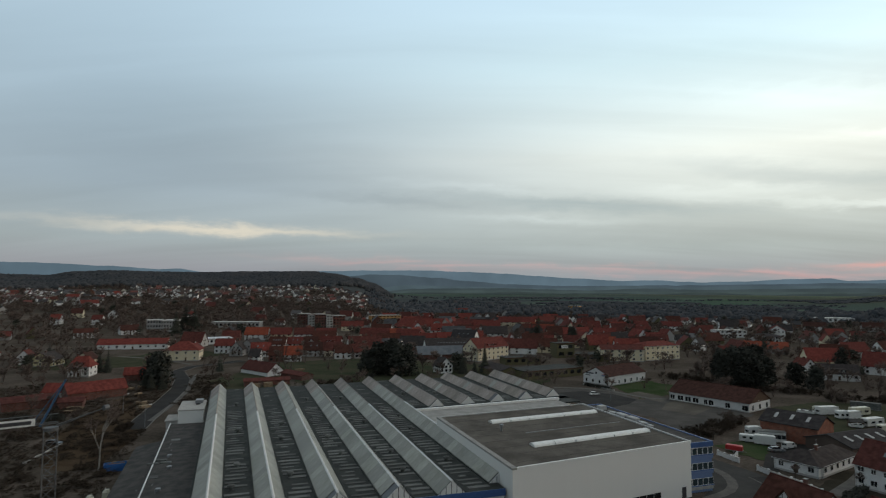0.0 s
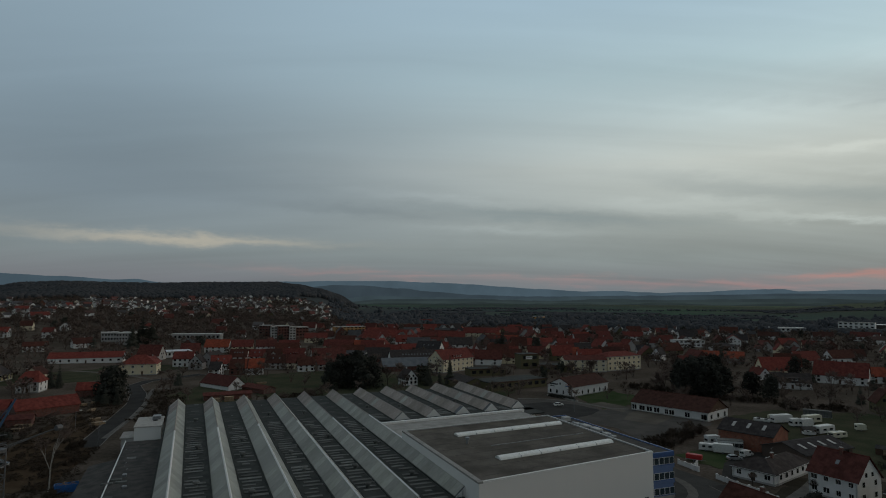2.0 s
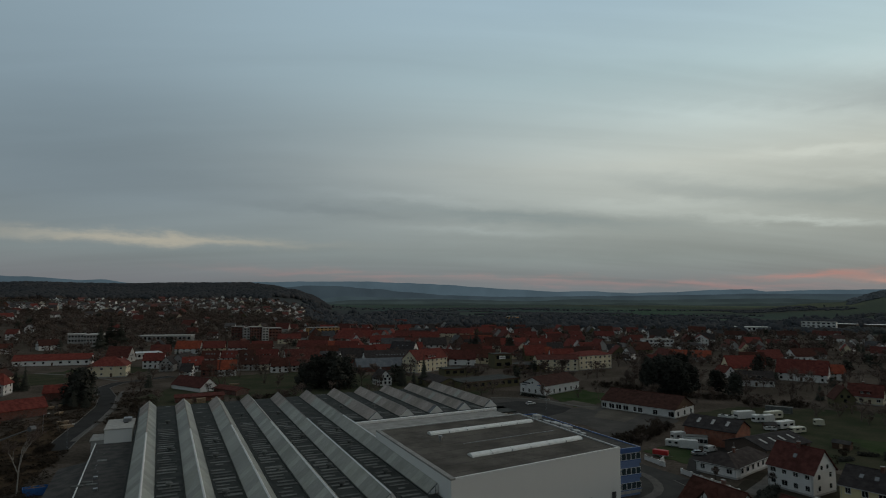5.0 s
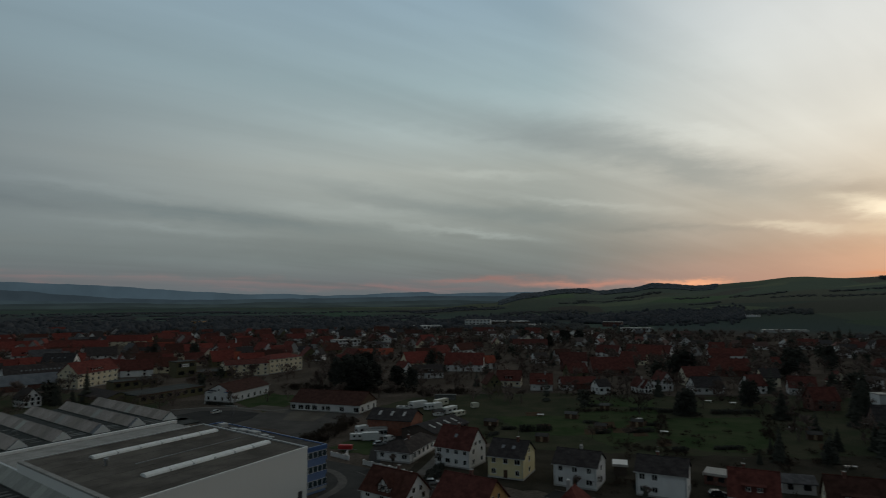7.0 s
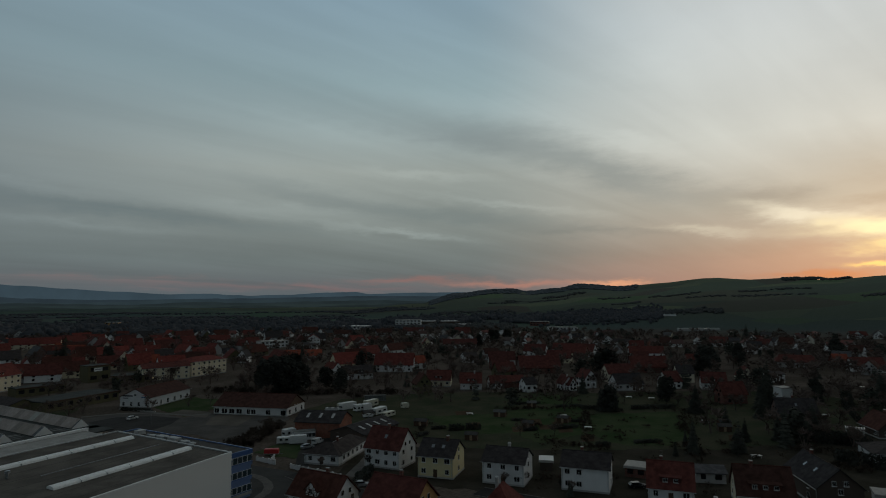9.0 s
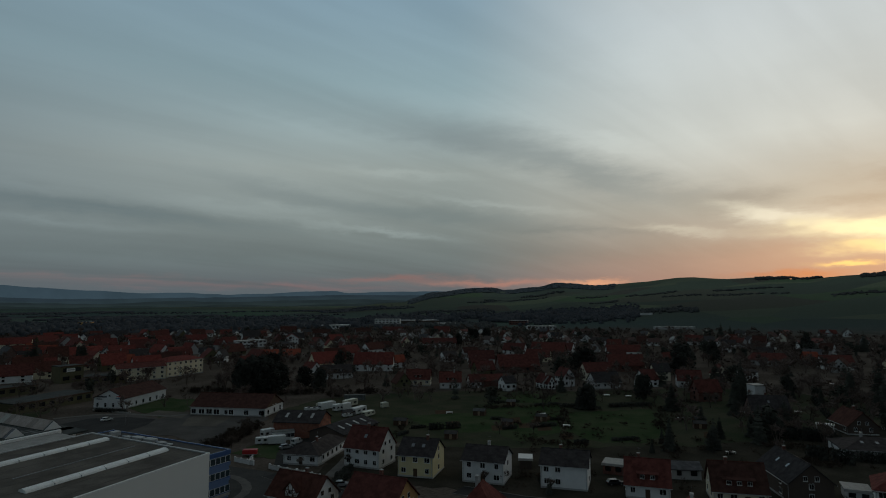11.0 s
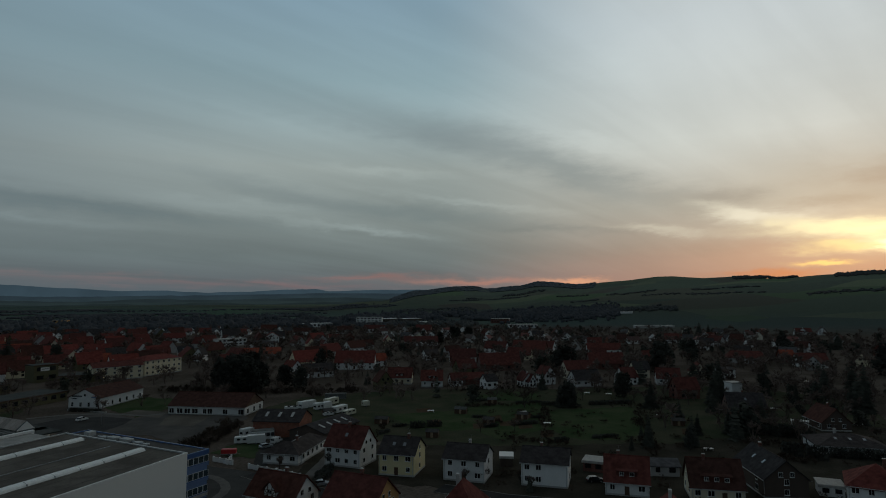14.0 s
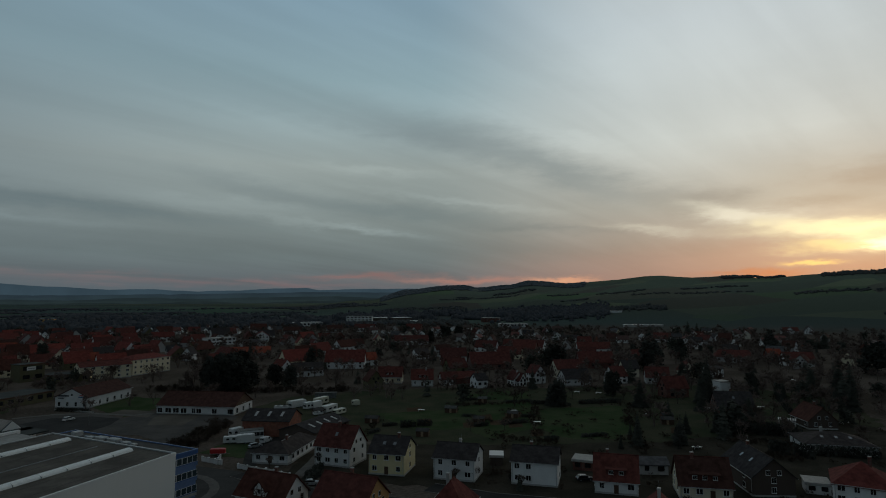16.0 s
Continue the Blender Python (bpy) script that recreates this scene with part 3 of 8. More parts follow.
def sheet(name, mat, pts, z, label, category):
    """A level surface a little over the ground."""
    if mat in (GRASS, YARD, ROUGH_GRASS, GARDEN):
        worn = []
        for (x0, y0), (x1, y1) in zip(pts, pts[1:] + pts[:1]):
            n = max(2, int(math.hypot(x1 - x0, y1 - y0) / 1.5))
            worn += [(x0 + (x1 - x0) * i / n, y0 + (y1 - y0) * i / n) for i in range(n)]
        pts = [(x + (0.8 if mat is YARD else 2.6) * noise.noise((x / 5, y / 5, 1)) + 0.8 * noise.noise((x, y, 2)), y + (0.8 if mat is YARD else 2.6) * noise.noise((x / 5, y / 5, 7)) + 0.8 * noise.noise((x, y, 9))) for x, y in worn]
    g = Geo().prism([(x, y, z - 0.05) for x, y in pts], [(x, y, z) for x, y in pts])
    return tagged(part(name, g, mat), label, category, "", "structure")


def strip(name, mat, pts, width, z, label, category, kerb=0.0):
    """A road or path along a line, with kerbs as real steps."""
    left, right = [], []
    for (x0, y0), (x1, y1) in zip(pts, pts[1:]):
        n = int(math.hypot(x1 - x0, y1 - y0) / 4) + 1
        SPOTS.extend((x0 + (x1 - x0) * i / n, y0 + (y1 - y0) * i / n, width / 2) for i in range(n + 1))
    for i, (x, y) in enumerate(pts):
        a, b = Vector(pts[max(i - 1, 0)]), Vector(pts[min(i + 1, len(pts) - 1)])
        d = (b - a).normalized()
        left.append((x - d.y * width / 2, y + d.x * width / 2))
        right.append((x + d.y * width / 2, y - d.x * width / 2))
    g = Geo()
    for i in range(len(pts) - 1):
        g.poly((*right[i], z), (*right[i + 1], z), (*left[i + 1], z), (*left[i], z))
    tagged(part(name, g, mat), label, category, "", "structure")
    if kerb:
        for side, s in ((left, 1), (right, -1)):
            k = Geo()
            for i in range(len(pts) - 1):
                (x0, y0), (x1, y1) = side[i], side[i + 1]
                d = Vector((x1 - x0, y1 - y0)).normalized()
                ox, oy = -d.y * kerb * s, d.x * kerb * s
                k.prism([(x0, y0, 0), (x1, y1, 0), (x1 + ox, y1 + oy, 0), (x0 + ox, y0 + oy, 0)], [(x0, y0, 0.13), (x1, y1, 0.13), (x1 + ox, y1 + oy, 0.13), (x0 + ox, y0 + oy, 0.13)])
            tagged(part("kerb", k, KERB), "pale kerb stones along the road", "kerb", "", "structure")


# ---- roads, yards and lawns ----
sheet("forecourt", YARD, [(38.4, 290.2), (70.5, 288.5), (76.5, 262.8), (92.1, 267.6), (111.0, 234.7), (100.5, 224.8), (74.5, 197.6), (71.3, 226.0), (55.3, 252.4), (46.1, 258.0)], 0.02, "dark asphalt forecourt beside the hall", "forecourt")
sheet("garden", GARDEN, [(86.0, 150.0), (98.0, 168.0), (124.0, 160.0), (152.0, 130.0), (192.0, 98.0), (236.0, 74.0), (262.0, 84.0), (275.0, 60.0), (245.0, 25.0), (165.0, 20.0), (140.0, 58.0), (128.0, 74.0), (112.0, 100.0), (106.0, 114.0)], 0.016, "dark winter gardens and hedged plots round the houses", "garden")
sheet("yard", ASPHALT, [(43.9, 277.3), (56.1, 282.9), (68.6, 275.3), (75.3, 262.9), (69.1, 253.0), (58.5, 244.0), (49.5, 244.3)], 0.038, "dark asphalt turning place before the white building", "yard")
strip("path", PAVING, [(44.4, 292.5), (59.0, 290.6), (70.5, 282.6), (80.7, 266.7), (88.4, 265.2)], 2.6, 0.045, "pale path along the lawn", "path", 0.0)
sheet("yard", YARD_PALE, [(74.0, 277.0), (82.0, 283.0), (91.0, 268.0), (83.5, 258.0)], 0.035, "paler worn paving in the yard", "yard")
sheet("yard", YARD_PALE, [(84.5, 254.5), (93.0, 264.0), (103.0, 250.0), (88.0, 233.0), (79.0, 243.0)], 0.035, "paler worn paving in the yard", "yard")
sheet("lawn", ROUGH_GRASS, [(120.0, 247.0), (150.0, 262.0), (191.4, 252.0), (226.0, 228.0), (258.0, 195.0), (310.0, 160.0), (340.0, 130.0), (330.0, 84.0), (290.0, 56.0), (232.0, 44.0), (203.3, 78.0), (172.0, 98.0), (150.0, 118.0), (135.0, 142.0), (124.0, 160.0), (128.0, 190.0), (122.0, 205.0), (126.0, 228.0)], 0.012, "rough dark green grass of the gardens behind the street", "lawn")
sheet("lawn", ROUGH_GRASS, [(-330.0, 500.0), (-230.0, 470.0), (-160.0, 420.0), (-190.0, 350.0), (-240.0, 330.0), (-300.0, 390.0), (-340.0, 440.0)], 0.012, "rough dark green grass round the school", "lawn")
sheet("lawn", ROUGH_GRASS, [(-118.0, 372.0), (-75.0, 398.0), (-98.0, 340.0), (-82.0, 296.0), (-72.0, 262.0), (-106.0, 262.0), (-124.0, 300.0)], 0.008, "dark rough grass round the maroon sheds", "lawn")
sheet("lawn", ROUGH_GRASS, [(-70.0, 400.0), (20.0, 372.0), (60.0, 345.0), (40.0, 300.0), (-20.0, 285.0), (-80.0, 300.0), (-100.0, 350.0)], 0.012, "dark grass behind the works", "lawn")
sheet("lawn", GRASS, [(73.3, 299.8), (94.7, 317.8), (102.7, 300.6), (96.3, 279.4), (87.2, 267.8), (77.2, 265.3)], 0.02, "green lawn beside the white building", "lawn")
sheet("lawn", GRASS, [(77.2, 189.0), (88.8, 196.1), (93.6, 185.9), (85.2, 173.9), (80.1, 178.4)], 0.03, "rough grass with parked caravans", "lawn")
sheet("lawn", GRASS, [(209.8, 161.3), (241.3, 140.1), (203.0, 111.0), (185.1, 109.9), (173.6, 122.0), (178.0, 135.4)], 0.02, "green meadow behind the houses", "lawn")
sheet("lawn", GRASS, [(155.1, 200.5), (199.8, 177.3), (168.8, 150.0), (146.3, 164.9), (147.3, 182.7)], 0.02, "green gardens behind the houses", "lawn")
sheet("lawn", GRASS, [(188.7, 189.2), (226.1, 177.0), (178.1, 138.8), (155.6, 139.8), (161.0, 161.5)], 0.03, "green gardens behind the houses", "lawn")
sheet("lawn", GRASS, [(-305.3, 450.1), (-299.1, 492.4), (-213.2, 432.7), (-200.2, 406.5), (-252.5, 416.4), (-280.5, 421.2)], 0.02, "green lawn before the school building", "lawn")
sheet("lawn", GRASS, [(213.4, 208.6), (235.7, 203.8), (246.4, 195.5), (223.8, 177.7), (205.6, 198.5)], 0.02, "green strip of gardens", "lawn")
sheet("yard", ASPHALT, [(87.7, 180.1), (94.5, 186.6), (111.0, 195.4), (115.4, 190.4), (92.7, 177.6), (82.4, 163.2), (78.3, 163.3)], 0.04, "dark asphalt drive of the bungalow", "yard")
strip("road", ASPHALT, [(-137.7, 383.8), (-148.3, 365.3), (-156.9, 353.5), (-156.0, 334.0), (-139.9, 306.0), (-129.3, 280.2), (-119.8, 247.5), (-111.6, 216.9), (-107.0, 201.0)], 7.0, 0.03, "dark asphalt road that bends past the works", "road", 0.25)
strip("pavement", PAVING, [(-132.0, 325.6), (-140.5, 323.8), (-131.7, 297.5), (-122.3, 273.7), (-114.7, 244.2), (-108.0, 213.5)], 2.0, 0.05, "grey pavement beside the road", "pavement", 0.0)
sheet("road", STREET, [(70.0, 176.5), (73.6, 169.0), (76.8, 162.0), (78.5, 154.0), (83.5, 145.0), (78.0, 132.0), (62.0, 132.0), (55.0, 143.0), (58.6, 148.0), (64.0, 160.0)], 0.03, "grey asphalt street corner past the works", "road")
strip("pavement", PAVING, [(66.2, 166.5), (67.4, 163.5), (67.7, 160.0), (67.3, 156.0), (66.0, 152.0), (63.8, 148.5), (60.5, 145.6), (56.0, 142.5)], 2.4, 0.1, "pale curved pavement at the corner", "pavement", 0.0)
strip("road", ASPHALT, [(76.3, 159.5), (80.7, 133.6), (88.4, 117.8), (97.2, 105.0)], 6.5, 0.035, "dark asphalt residential street", "road", 0.2)
strip("road", ASPHALT, [(105.3, 115.2), (111.1, 98.8), (119.3, 85.2), (127.2, 74.2), (138.1, 60.8)], 6.5, 0.04, "dark asphalt residential street", "road", 0.2)
strip("path", PAVING, [(-291.2, 425.9), (-256.6, 411.2), (-225.9, 400.4), (-193.5, 388.4), (-161.5, 363.8)], 3.0, 0.03, "pale footpath across the lawn", "path", 0.0)
strip("path", PAVING, [(86.8, 146.3), (97.3, 155.8), (105.8, 164.5)], 4.0, 0.03, "drive beside the white house", "path", 0.0)
sheet("garden_bed", SOIL, [(182.3, 169.0), (187.2, 167.3), (178.9, 158.9), (174.9, 161.6)], 0.05, "bare soil bed in a garden", "soil")
sheet("garden_bed", SOIL, [(179.2, 151.6), (184.1, 149.1), (177.6, 143.0), (172.7, 145.5)], 0.05, "bare soil bed in a garden", "soil")
sheet("garden_bed", SOIL, [(185.7, 159.9), (189.9, 158.6), (185.0, 153.6), (180.7, 155.1)], 0.05, "bare soil bed in a garden", "soil")
sheet("garden_bed", SOIL, [(166.8, 163.5), (171.4, 161.9), (164.6, 154.6), (160.8, 157.0)], 0.05, "bare soil bed in a garden", "soil")
sheet("garden_bed", SOIL, [(175.1, 137.5), (179.2, 135.6), (172.0, 129.4), (167.9, 131.4)], 0.05, "bare soil bed in a garden", "soil")
sheet("garden_bed", SOIL, [(192.6, 164.7), (199.0, 160.9), (191.9, 154.3), (185.6, 158.2)], 0.05, "bare soil bed in a garden", "soil")
sheet("garden_bed", SOIL, [(177.1, 159.1), (181.4, 156.0), (175.8, 150.4), (171.5, 153.5)], 0.05, "bare soil bed in a garden", "soil")
sheet("garden_bed", SOIL, [(171.2, 201.8), (176.9, 198.5), (172.5, 192.4), (165.9, 194.9)], 0.05, "bare soil bed in a garden", "soil")
sheet("garden_bed", SOIL, [(158.8, 180.4), (163.5, 177.8), (157.8, 170.7), (153.2, 173.4)], 0.05, "bare soil bed in a garden", "soil")
sheet("garden_bed", SOIL, [(215.2, 104.6), (220.5, 101.4), (212.4, 97.1), (207.2, 100.4)], 0.05, "bare soil bed in a garden", "soil")
sheet("verge", SOIL, [(-140.9, 242.3), (-142.8, 260.4), (-116.9, 223.5), (-100.8, 191.3), (-94.3, 159.7), (-99.5, 155.5), (-109.5, 159.7), (-124.4, 184.6), (-134.8, 214.6)], 0.02, "brown scrub-grown bank beside the road", "bank")


# ---- factory ----
DECK, RIDGE = 8.0, 10.5
FRONT, BACK = 113.0, 252.3
LINES = [-6.2 + 11.48 * i for i in range(11)]
# the back ends stand in a slightly slanting row, and so do the fronts of the short ones
ENDS = [247.0 + 0.6 * i for i in range(11)]
STARTS = [FRONT] * 5 + [116.6] + [193.2 + 1.45 * i for i in range(5)]


def factory():
    top = thing("factory_hall", "large factory hall with rows of glazed saw-tooth roof lights", "factory", FAC)
    part("wall", Geo().prism([(-6.8, FRONT, 0), (51.0, FRONT, 0), (51.0, BACK - 1.5, 0), (-9.2, BACK - 5, 0)], [(-6.8, FRONT, DECK - 0.3), (51.0, FRONT, DECK - 0.3), (51.0, BACK - 1.5, DECK - 0.3), (-9.2, BACK - 5, DECK - 0.3)]).box(51.0, 195.0, 0, 113.5, BACK, DECK - 0.3), METAL_WHITE, top, "pale cladding wall")
    part("flat_roof", Geo().prism([(-6.9, FRONT - 0.2, DECK - 0.3), (51.2, FRONT - 0.2, DECK - 0.3), (51.2, BACK - 1.3, DECK - 0.3), (-9.4, BACK - 4.8, DECK - 0.3)], [(-6.9, FRONT - 0.2, DECK), (51.2, FRONT - 0.2, DECK), (51.2, BACK - 1.3, DECK), (-9.4, BACK - 4.8, DECK)]).box(51.2, 194.8, DECK - 0.3, 113.7, BACK + 0.2, DECK), BITUMEN_WET, top, "dark weathered roofing felt")
    part("front_band", Geo().box(-6.9, FRONT - 0.35, DECK - 1.3, 51.2, FRONT - 0.2, DECK + 0.05), BLUE_PANEL, top, "blue fascia")
    # glazed monitors: two slopes of panels on a frame, closed by a gable at each end; the older ones stand slightly askew
    left, right, rise = 2.9, 2.5, RIDGE - DECK
    pane_l = 3.32
    sides = {}
    for side, run in ((-1, left), (1, right)):
        slope, tilt = math.hypot(run, rise), math.degrees(math.atan2(rise, run))
        sides[side] = (run, tilt, *(Geo().box(0.03, 0.0, -0.05, pane_l - 0.03, slope, 0.0).mesh("glazing_panel", m_) for m_ in (GLAZE_PALE, GLAZE_DULL)))
    for i, u in enumerate(LINES):
        d_ = ENDS[i] - STARTS[i]
        askew = math.degrees((0.019, 0.016, 0.013, 0.012, 0.004, 0.008)[i]) if i < 6 else 0.3
        m = part("roof_monitor", Geo().prism([(-left + 0.12, -d_ + 0.1, 0), (right - 0.12, -d_ + 0.1, 0), (0, -d_ + 0.1, rise - 0.12)],
                                             [(-left + 0.12, -0.1, 0), (right - 0.12, -0.1, 0), (0, -0.1, rise - 0.12)]), FRAME_DARK, top, "saw-tooth roof light", pose(u, ENDS[i], DECK, 0, 0, askew))
        for y in (-d_, -0.06):
            part("gable_end", Geo().prism([(-left, y, 0), (right, y, 0), (0, y, rise)], [(-left, y + 0.06, 0), (right, y + 0.06, 0), (0, y + 0.06, rise)]), METAL_WHITE, m)
        split = -57.0 if i < 6 else -d_
        for a, b, mat_, w_ in ((split, 0.0, GLAZE_DULL, 0.16), (-d_, split, FRAME_WHITE, 0.24)):
            if b - a > 0.1:
                part("ridge_cap", Geo().prism([(-w_, a, rise - 0.12), (w_, a, rise - 0.12), (0, a, rise + 0.1)], [(-w_, b, rise - 0.12), (w_, b, rise - 0.12), (0, b, rise + 0.1)]), mat_, m)
        for k in range(5 if i < 6 else 0):
            x = -left + (left + right) * (k + 0.5) / 5
            h = rise * (1 + x / left if x < 0 else 1 - x / right)
            part("mullion", Geo().box(x - 0.06, -d_ - 0.07, 0, x + 0.06, -d_ - 0.02, h), FRAME_DARK, m)
        for k in range(int(d_ / pane_l)):
            y = -(k + 1) * pane_l
            for side in (1, -1):
                run, tilt, pale, dull = sides[side]
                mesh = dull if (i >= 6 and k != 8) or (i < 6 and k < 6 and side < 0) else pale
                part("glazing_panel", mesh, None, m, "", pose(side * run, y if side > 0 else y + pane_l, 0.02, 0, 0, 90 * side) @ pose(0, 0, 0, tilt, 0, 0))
        for x0, x1 in ((-left - 0.35, -left - 0.02), (right + 0.02, right + 0.35)):
            part("gutter", Geo().box(x0, -d_, 0, x1, 0, 0.16), BITUMEN_WET, m)
    # ribs of roofing sheet across the decks
    rng = random.Random(5)
    rib = Geo().box(0, 0, 0, 1, 1, 1).mesh("roof_rib", FELT_PATCH)
    for i in range(10):
        u0, u1 = LINES[i] + right + 0.5, LINES[i + 1] - left - 0.5
        lean = 0.014 if i < 3 else 0.006
        v = FRONT + 1.5 if i < 5 else 198.0
        while v < BACK - 2:
            if v < 205:
                a, b = rng.choice((0, 0.1, 0.3, 1.2)) + rng.uniform(0, 0.4), rng.choice((0, 0.1, 0.4, 1.6)) + rng.uniform(0.0, 0.5)
                part("roof_rib", rib, None, top, "", pose(u0 + a + lean * (ENDS[i] - v), v, DECK) @ Matrix.Diagonal((max(1.2, u1 - b - u0 - a), rng.uniform(0.9, 1.35), 0.12, 1)))
                v += 2.45 if rng.random() < 0.93 else 4.9
            else:
                a, b = rng.uniform(0, 3.0), rng.uniform(0, 2.5)
                part("roof_rib", rib, None, top, "", pose(u0 + a, v, DECK) @ Matrix.Diagonal((u1 - b - u0 - a, rng.uniform(0.4, 1.0), 0.03, 1)))
                v += rng.uniform(5, 14)
    vent = Geo().tube((0, 0, 0), (0, 0, 0.7), 0.42, 0.42, 10).tube((0, 0, 0.65), (0, 0, 0.95), 0.8, 0.66, 12).tube((0, 0, 0.95), (0, 0, 1.1), 0.66, 0.2, 12).mesh("roof_vent", FELT_PATCH)
    for i in range(9):
        u = (LINES[i] + LINES[i + 1]) / 2 + 0.6
        for k, v in enumerate((128, 143, 159, 176, 214)):
            if (i >= 5 and v < 200) or (i + k) % 3 == 2:
                continue
            part("roof_vent", vent, None, top, "", pose(u + (k % 2) * 0.9, v + (i * 5) % 7, DECK))


factory()


def side_building():
    """Low flat-roofed wing beside the hall."""
    b = thing("factory_wing", "low flat-roofed factory wing with worn grey roofing", "building", FAC)
    part("wall", Geo().prism([(-16.1, 96, 0), (-6.9, 96, 0), (-8.7, 204, 0), (-18.5, 204, 0)], [(-16.1, 96, 5.2), (-6.9, 96, 5.2), (-8.7, 204, 5.2), (-18.5, 204, 5.2)]), METAL_WHITE, b)
    part("flat_roof", Geo().prism([(-16.15, 95.9, 5.2), (-6.95, 95.9, 5.2), (-8.75, 204, 5.2), (-18.55, 204, 5.2)], [(-16.15, 95.9, 5.4), (-6.95, 95.9, 5.4), (-8.75, 204, 5.4), (-18.55, 204, 5.4)]), BITUMEN, b, "worn grey roofing felt")
    part("roof_edge", Geo().prism([(-16.4, 95.8, 5.1), (-16.15, 95.8, 5.1), (-18.55, 205, 5.1), (-18.8, 205, 5.1)], [(-16.4, 95.8, 5.62), (-16.15, 95.8, 5.62), (-18.55, 205, 5.62), (-18.8, 205, 5.62)]), FRAME_WHITE, b, "white metal roof edge")
    part("lean_to_roof", Geo().prism([(-23.5, 96, 3.0), (-16.5, 96, 4.3), (-16.5, 96, 4.5), (-23.5, 96, 3.2)], [(-25.5, 188, 3.0), (-18.5, 188, 4.3), (-18.5, 188, 4.5), (-25.5, 188, 3.2)]), BITUMEN, b)
    part("lean_to_wall", Geo().prism([(-23.2, 96, 0), (-16.4, 96, 0), (-18.4, 188, 0), (-25.2, 188, 0)], [(-23.2, 96, 3.0), (-16.4, 96, 3.0), (-18.4, 188, 3.0), (-25.2, 188, 3.0)]), WALL_GREY, b)
    rng = random.Random(9)
    for u, v, k in ((-15.1, 183.5, 1), (-14.8, 166, 0), (-16.2, 163.2, 2), (-17.8, 160.5, 2), (-15.0, 160.8, 2), (-13.8, 156, 0), (-16.5, 150, 1), (-14.2, 140, 0), (-17, 132, 1), (-15, 122, 0)):
        g = (Geo().block(-0.5, -0.5, 0, 0.5, 0.5, 0.6, 0.1), Geo().box(-1.1, -1.0, 0, 1.1, 1.0, 0.1), Geo().block(-1.2, -0.5, 0, 1.2, 0.5, 0.35, 0.08))[k]
        part("roof_hatch", g, FELT_PATCH if k else STEEL, b, "", pose(u, v, 5.4, 0, 0, rng.uniform(-4, 4)))
    for k in range(26):
        part("roof_patch", Geo().box(-rng.uniform(0.2, 0.9), -0.12, 0, rng.uniform(0.2, 0.9), 0.12, 0.02), FELT_PATCH, b, "", pose(rng.uniform(-18.5, -14), 120 + k * 3.1, 5.4, 0, 0, 90 + rng.uniform(-6, 6)))
    s = thing("stair_tower", "pale flat-roofed box beside the factory roof", "building", on_factory(-12.8, 214.5))
    part("wall", Geo().box(-4.0, -7.5, 0, 3.3, 8.0, 8.6), METAL_WHITE, s)
    part("flat_roof", Geo().box(-4.2, -7.7, 8.6, 3.5, 8.2, 8.9), CONCRETE, s)
    part("canopy", Geo().box(-8.0, -5.5, 5.2, -4.0, 4, 5.5), CONCRETE, s)
    part("canopy_wall", Geo().box(-7.6, -5.2, 0, -4.0, 3.6, 5.2), WALL_GREY, s)
    part("exhaust_hood", Geo().block(0.2, 2.5, 8.9, 2.6, 5.5, 10.0, 0.15), STEEL, s)
    part("exhaust_plinth", Geo().box(0.6, 0.5, 8.9, 1.8, 2.4, 9.3), FRAME_DARK, s)


side_building()


ROOF_ZINC = mottled("weathered_pale_sheet", (0.225, 0.22, 0.205), (0.31, 0.305, 0.285), 0.3, 0.7, 5, 0.15, 0.0, 0.2)


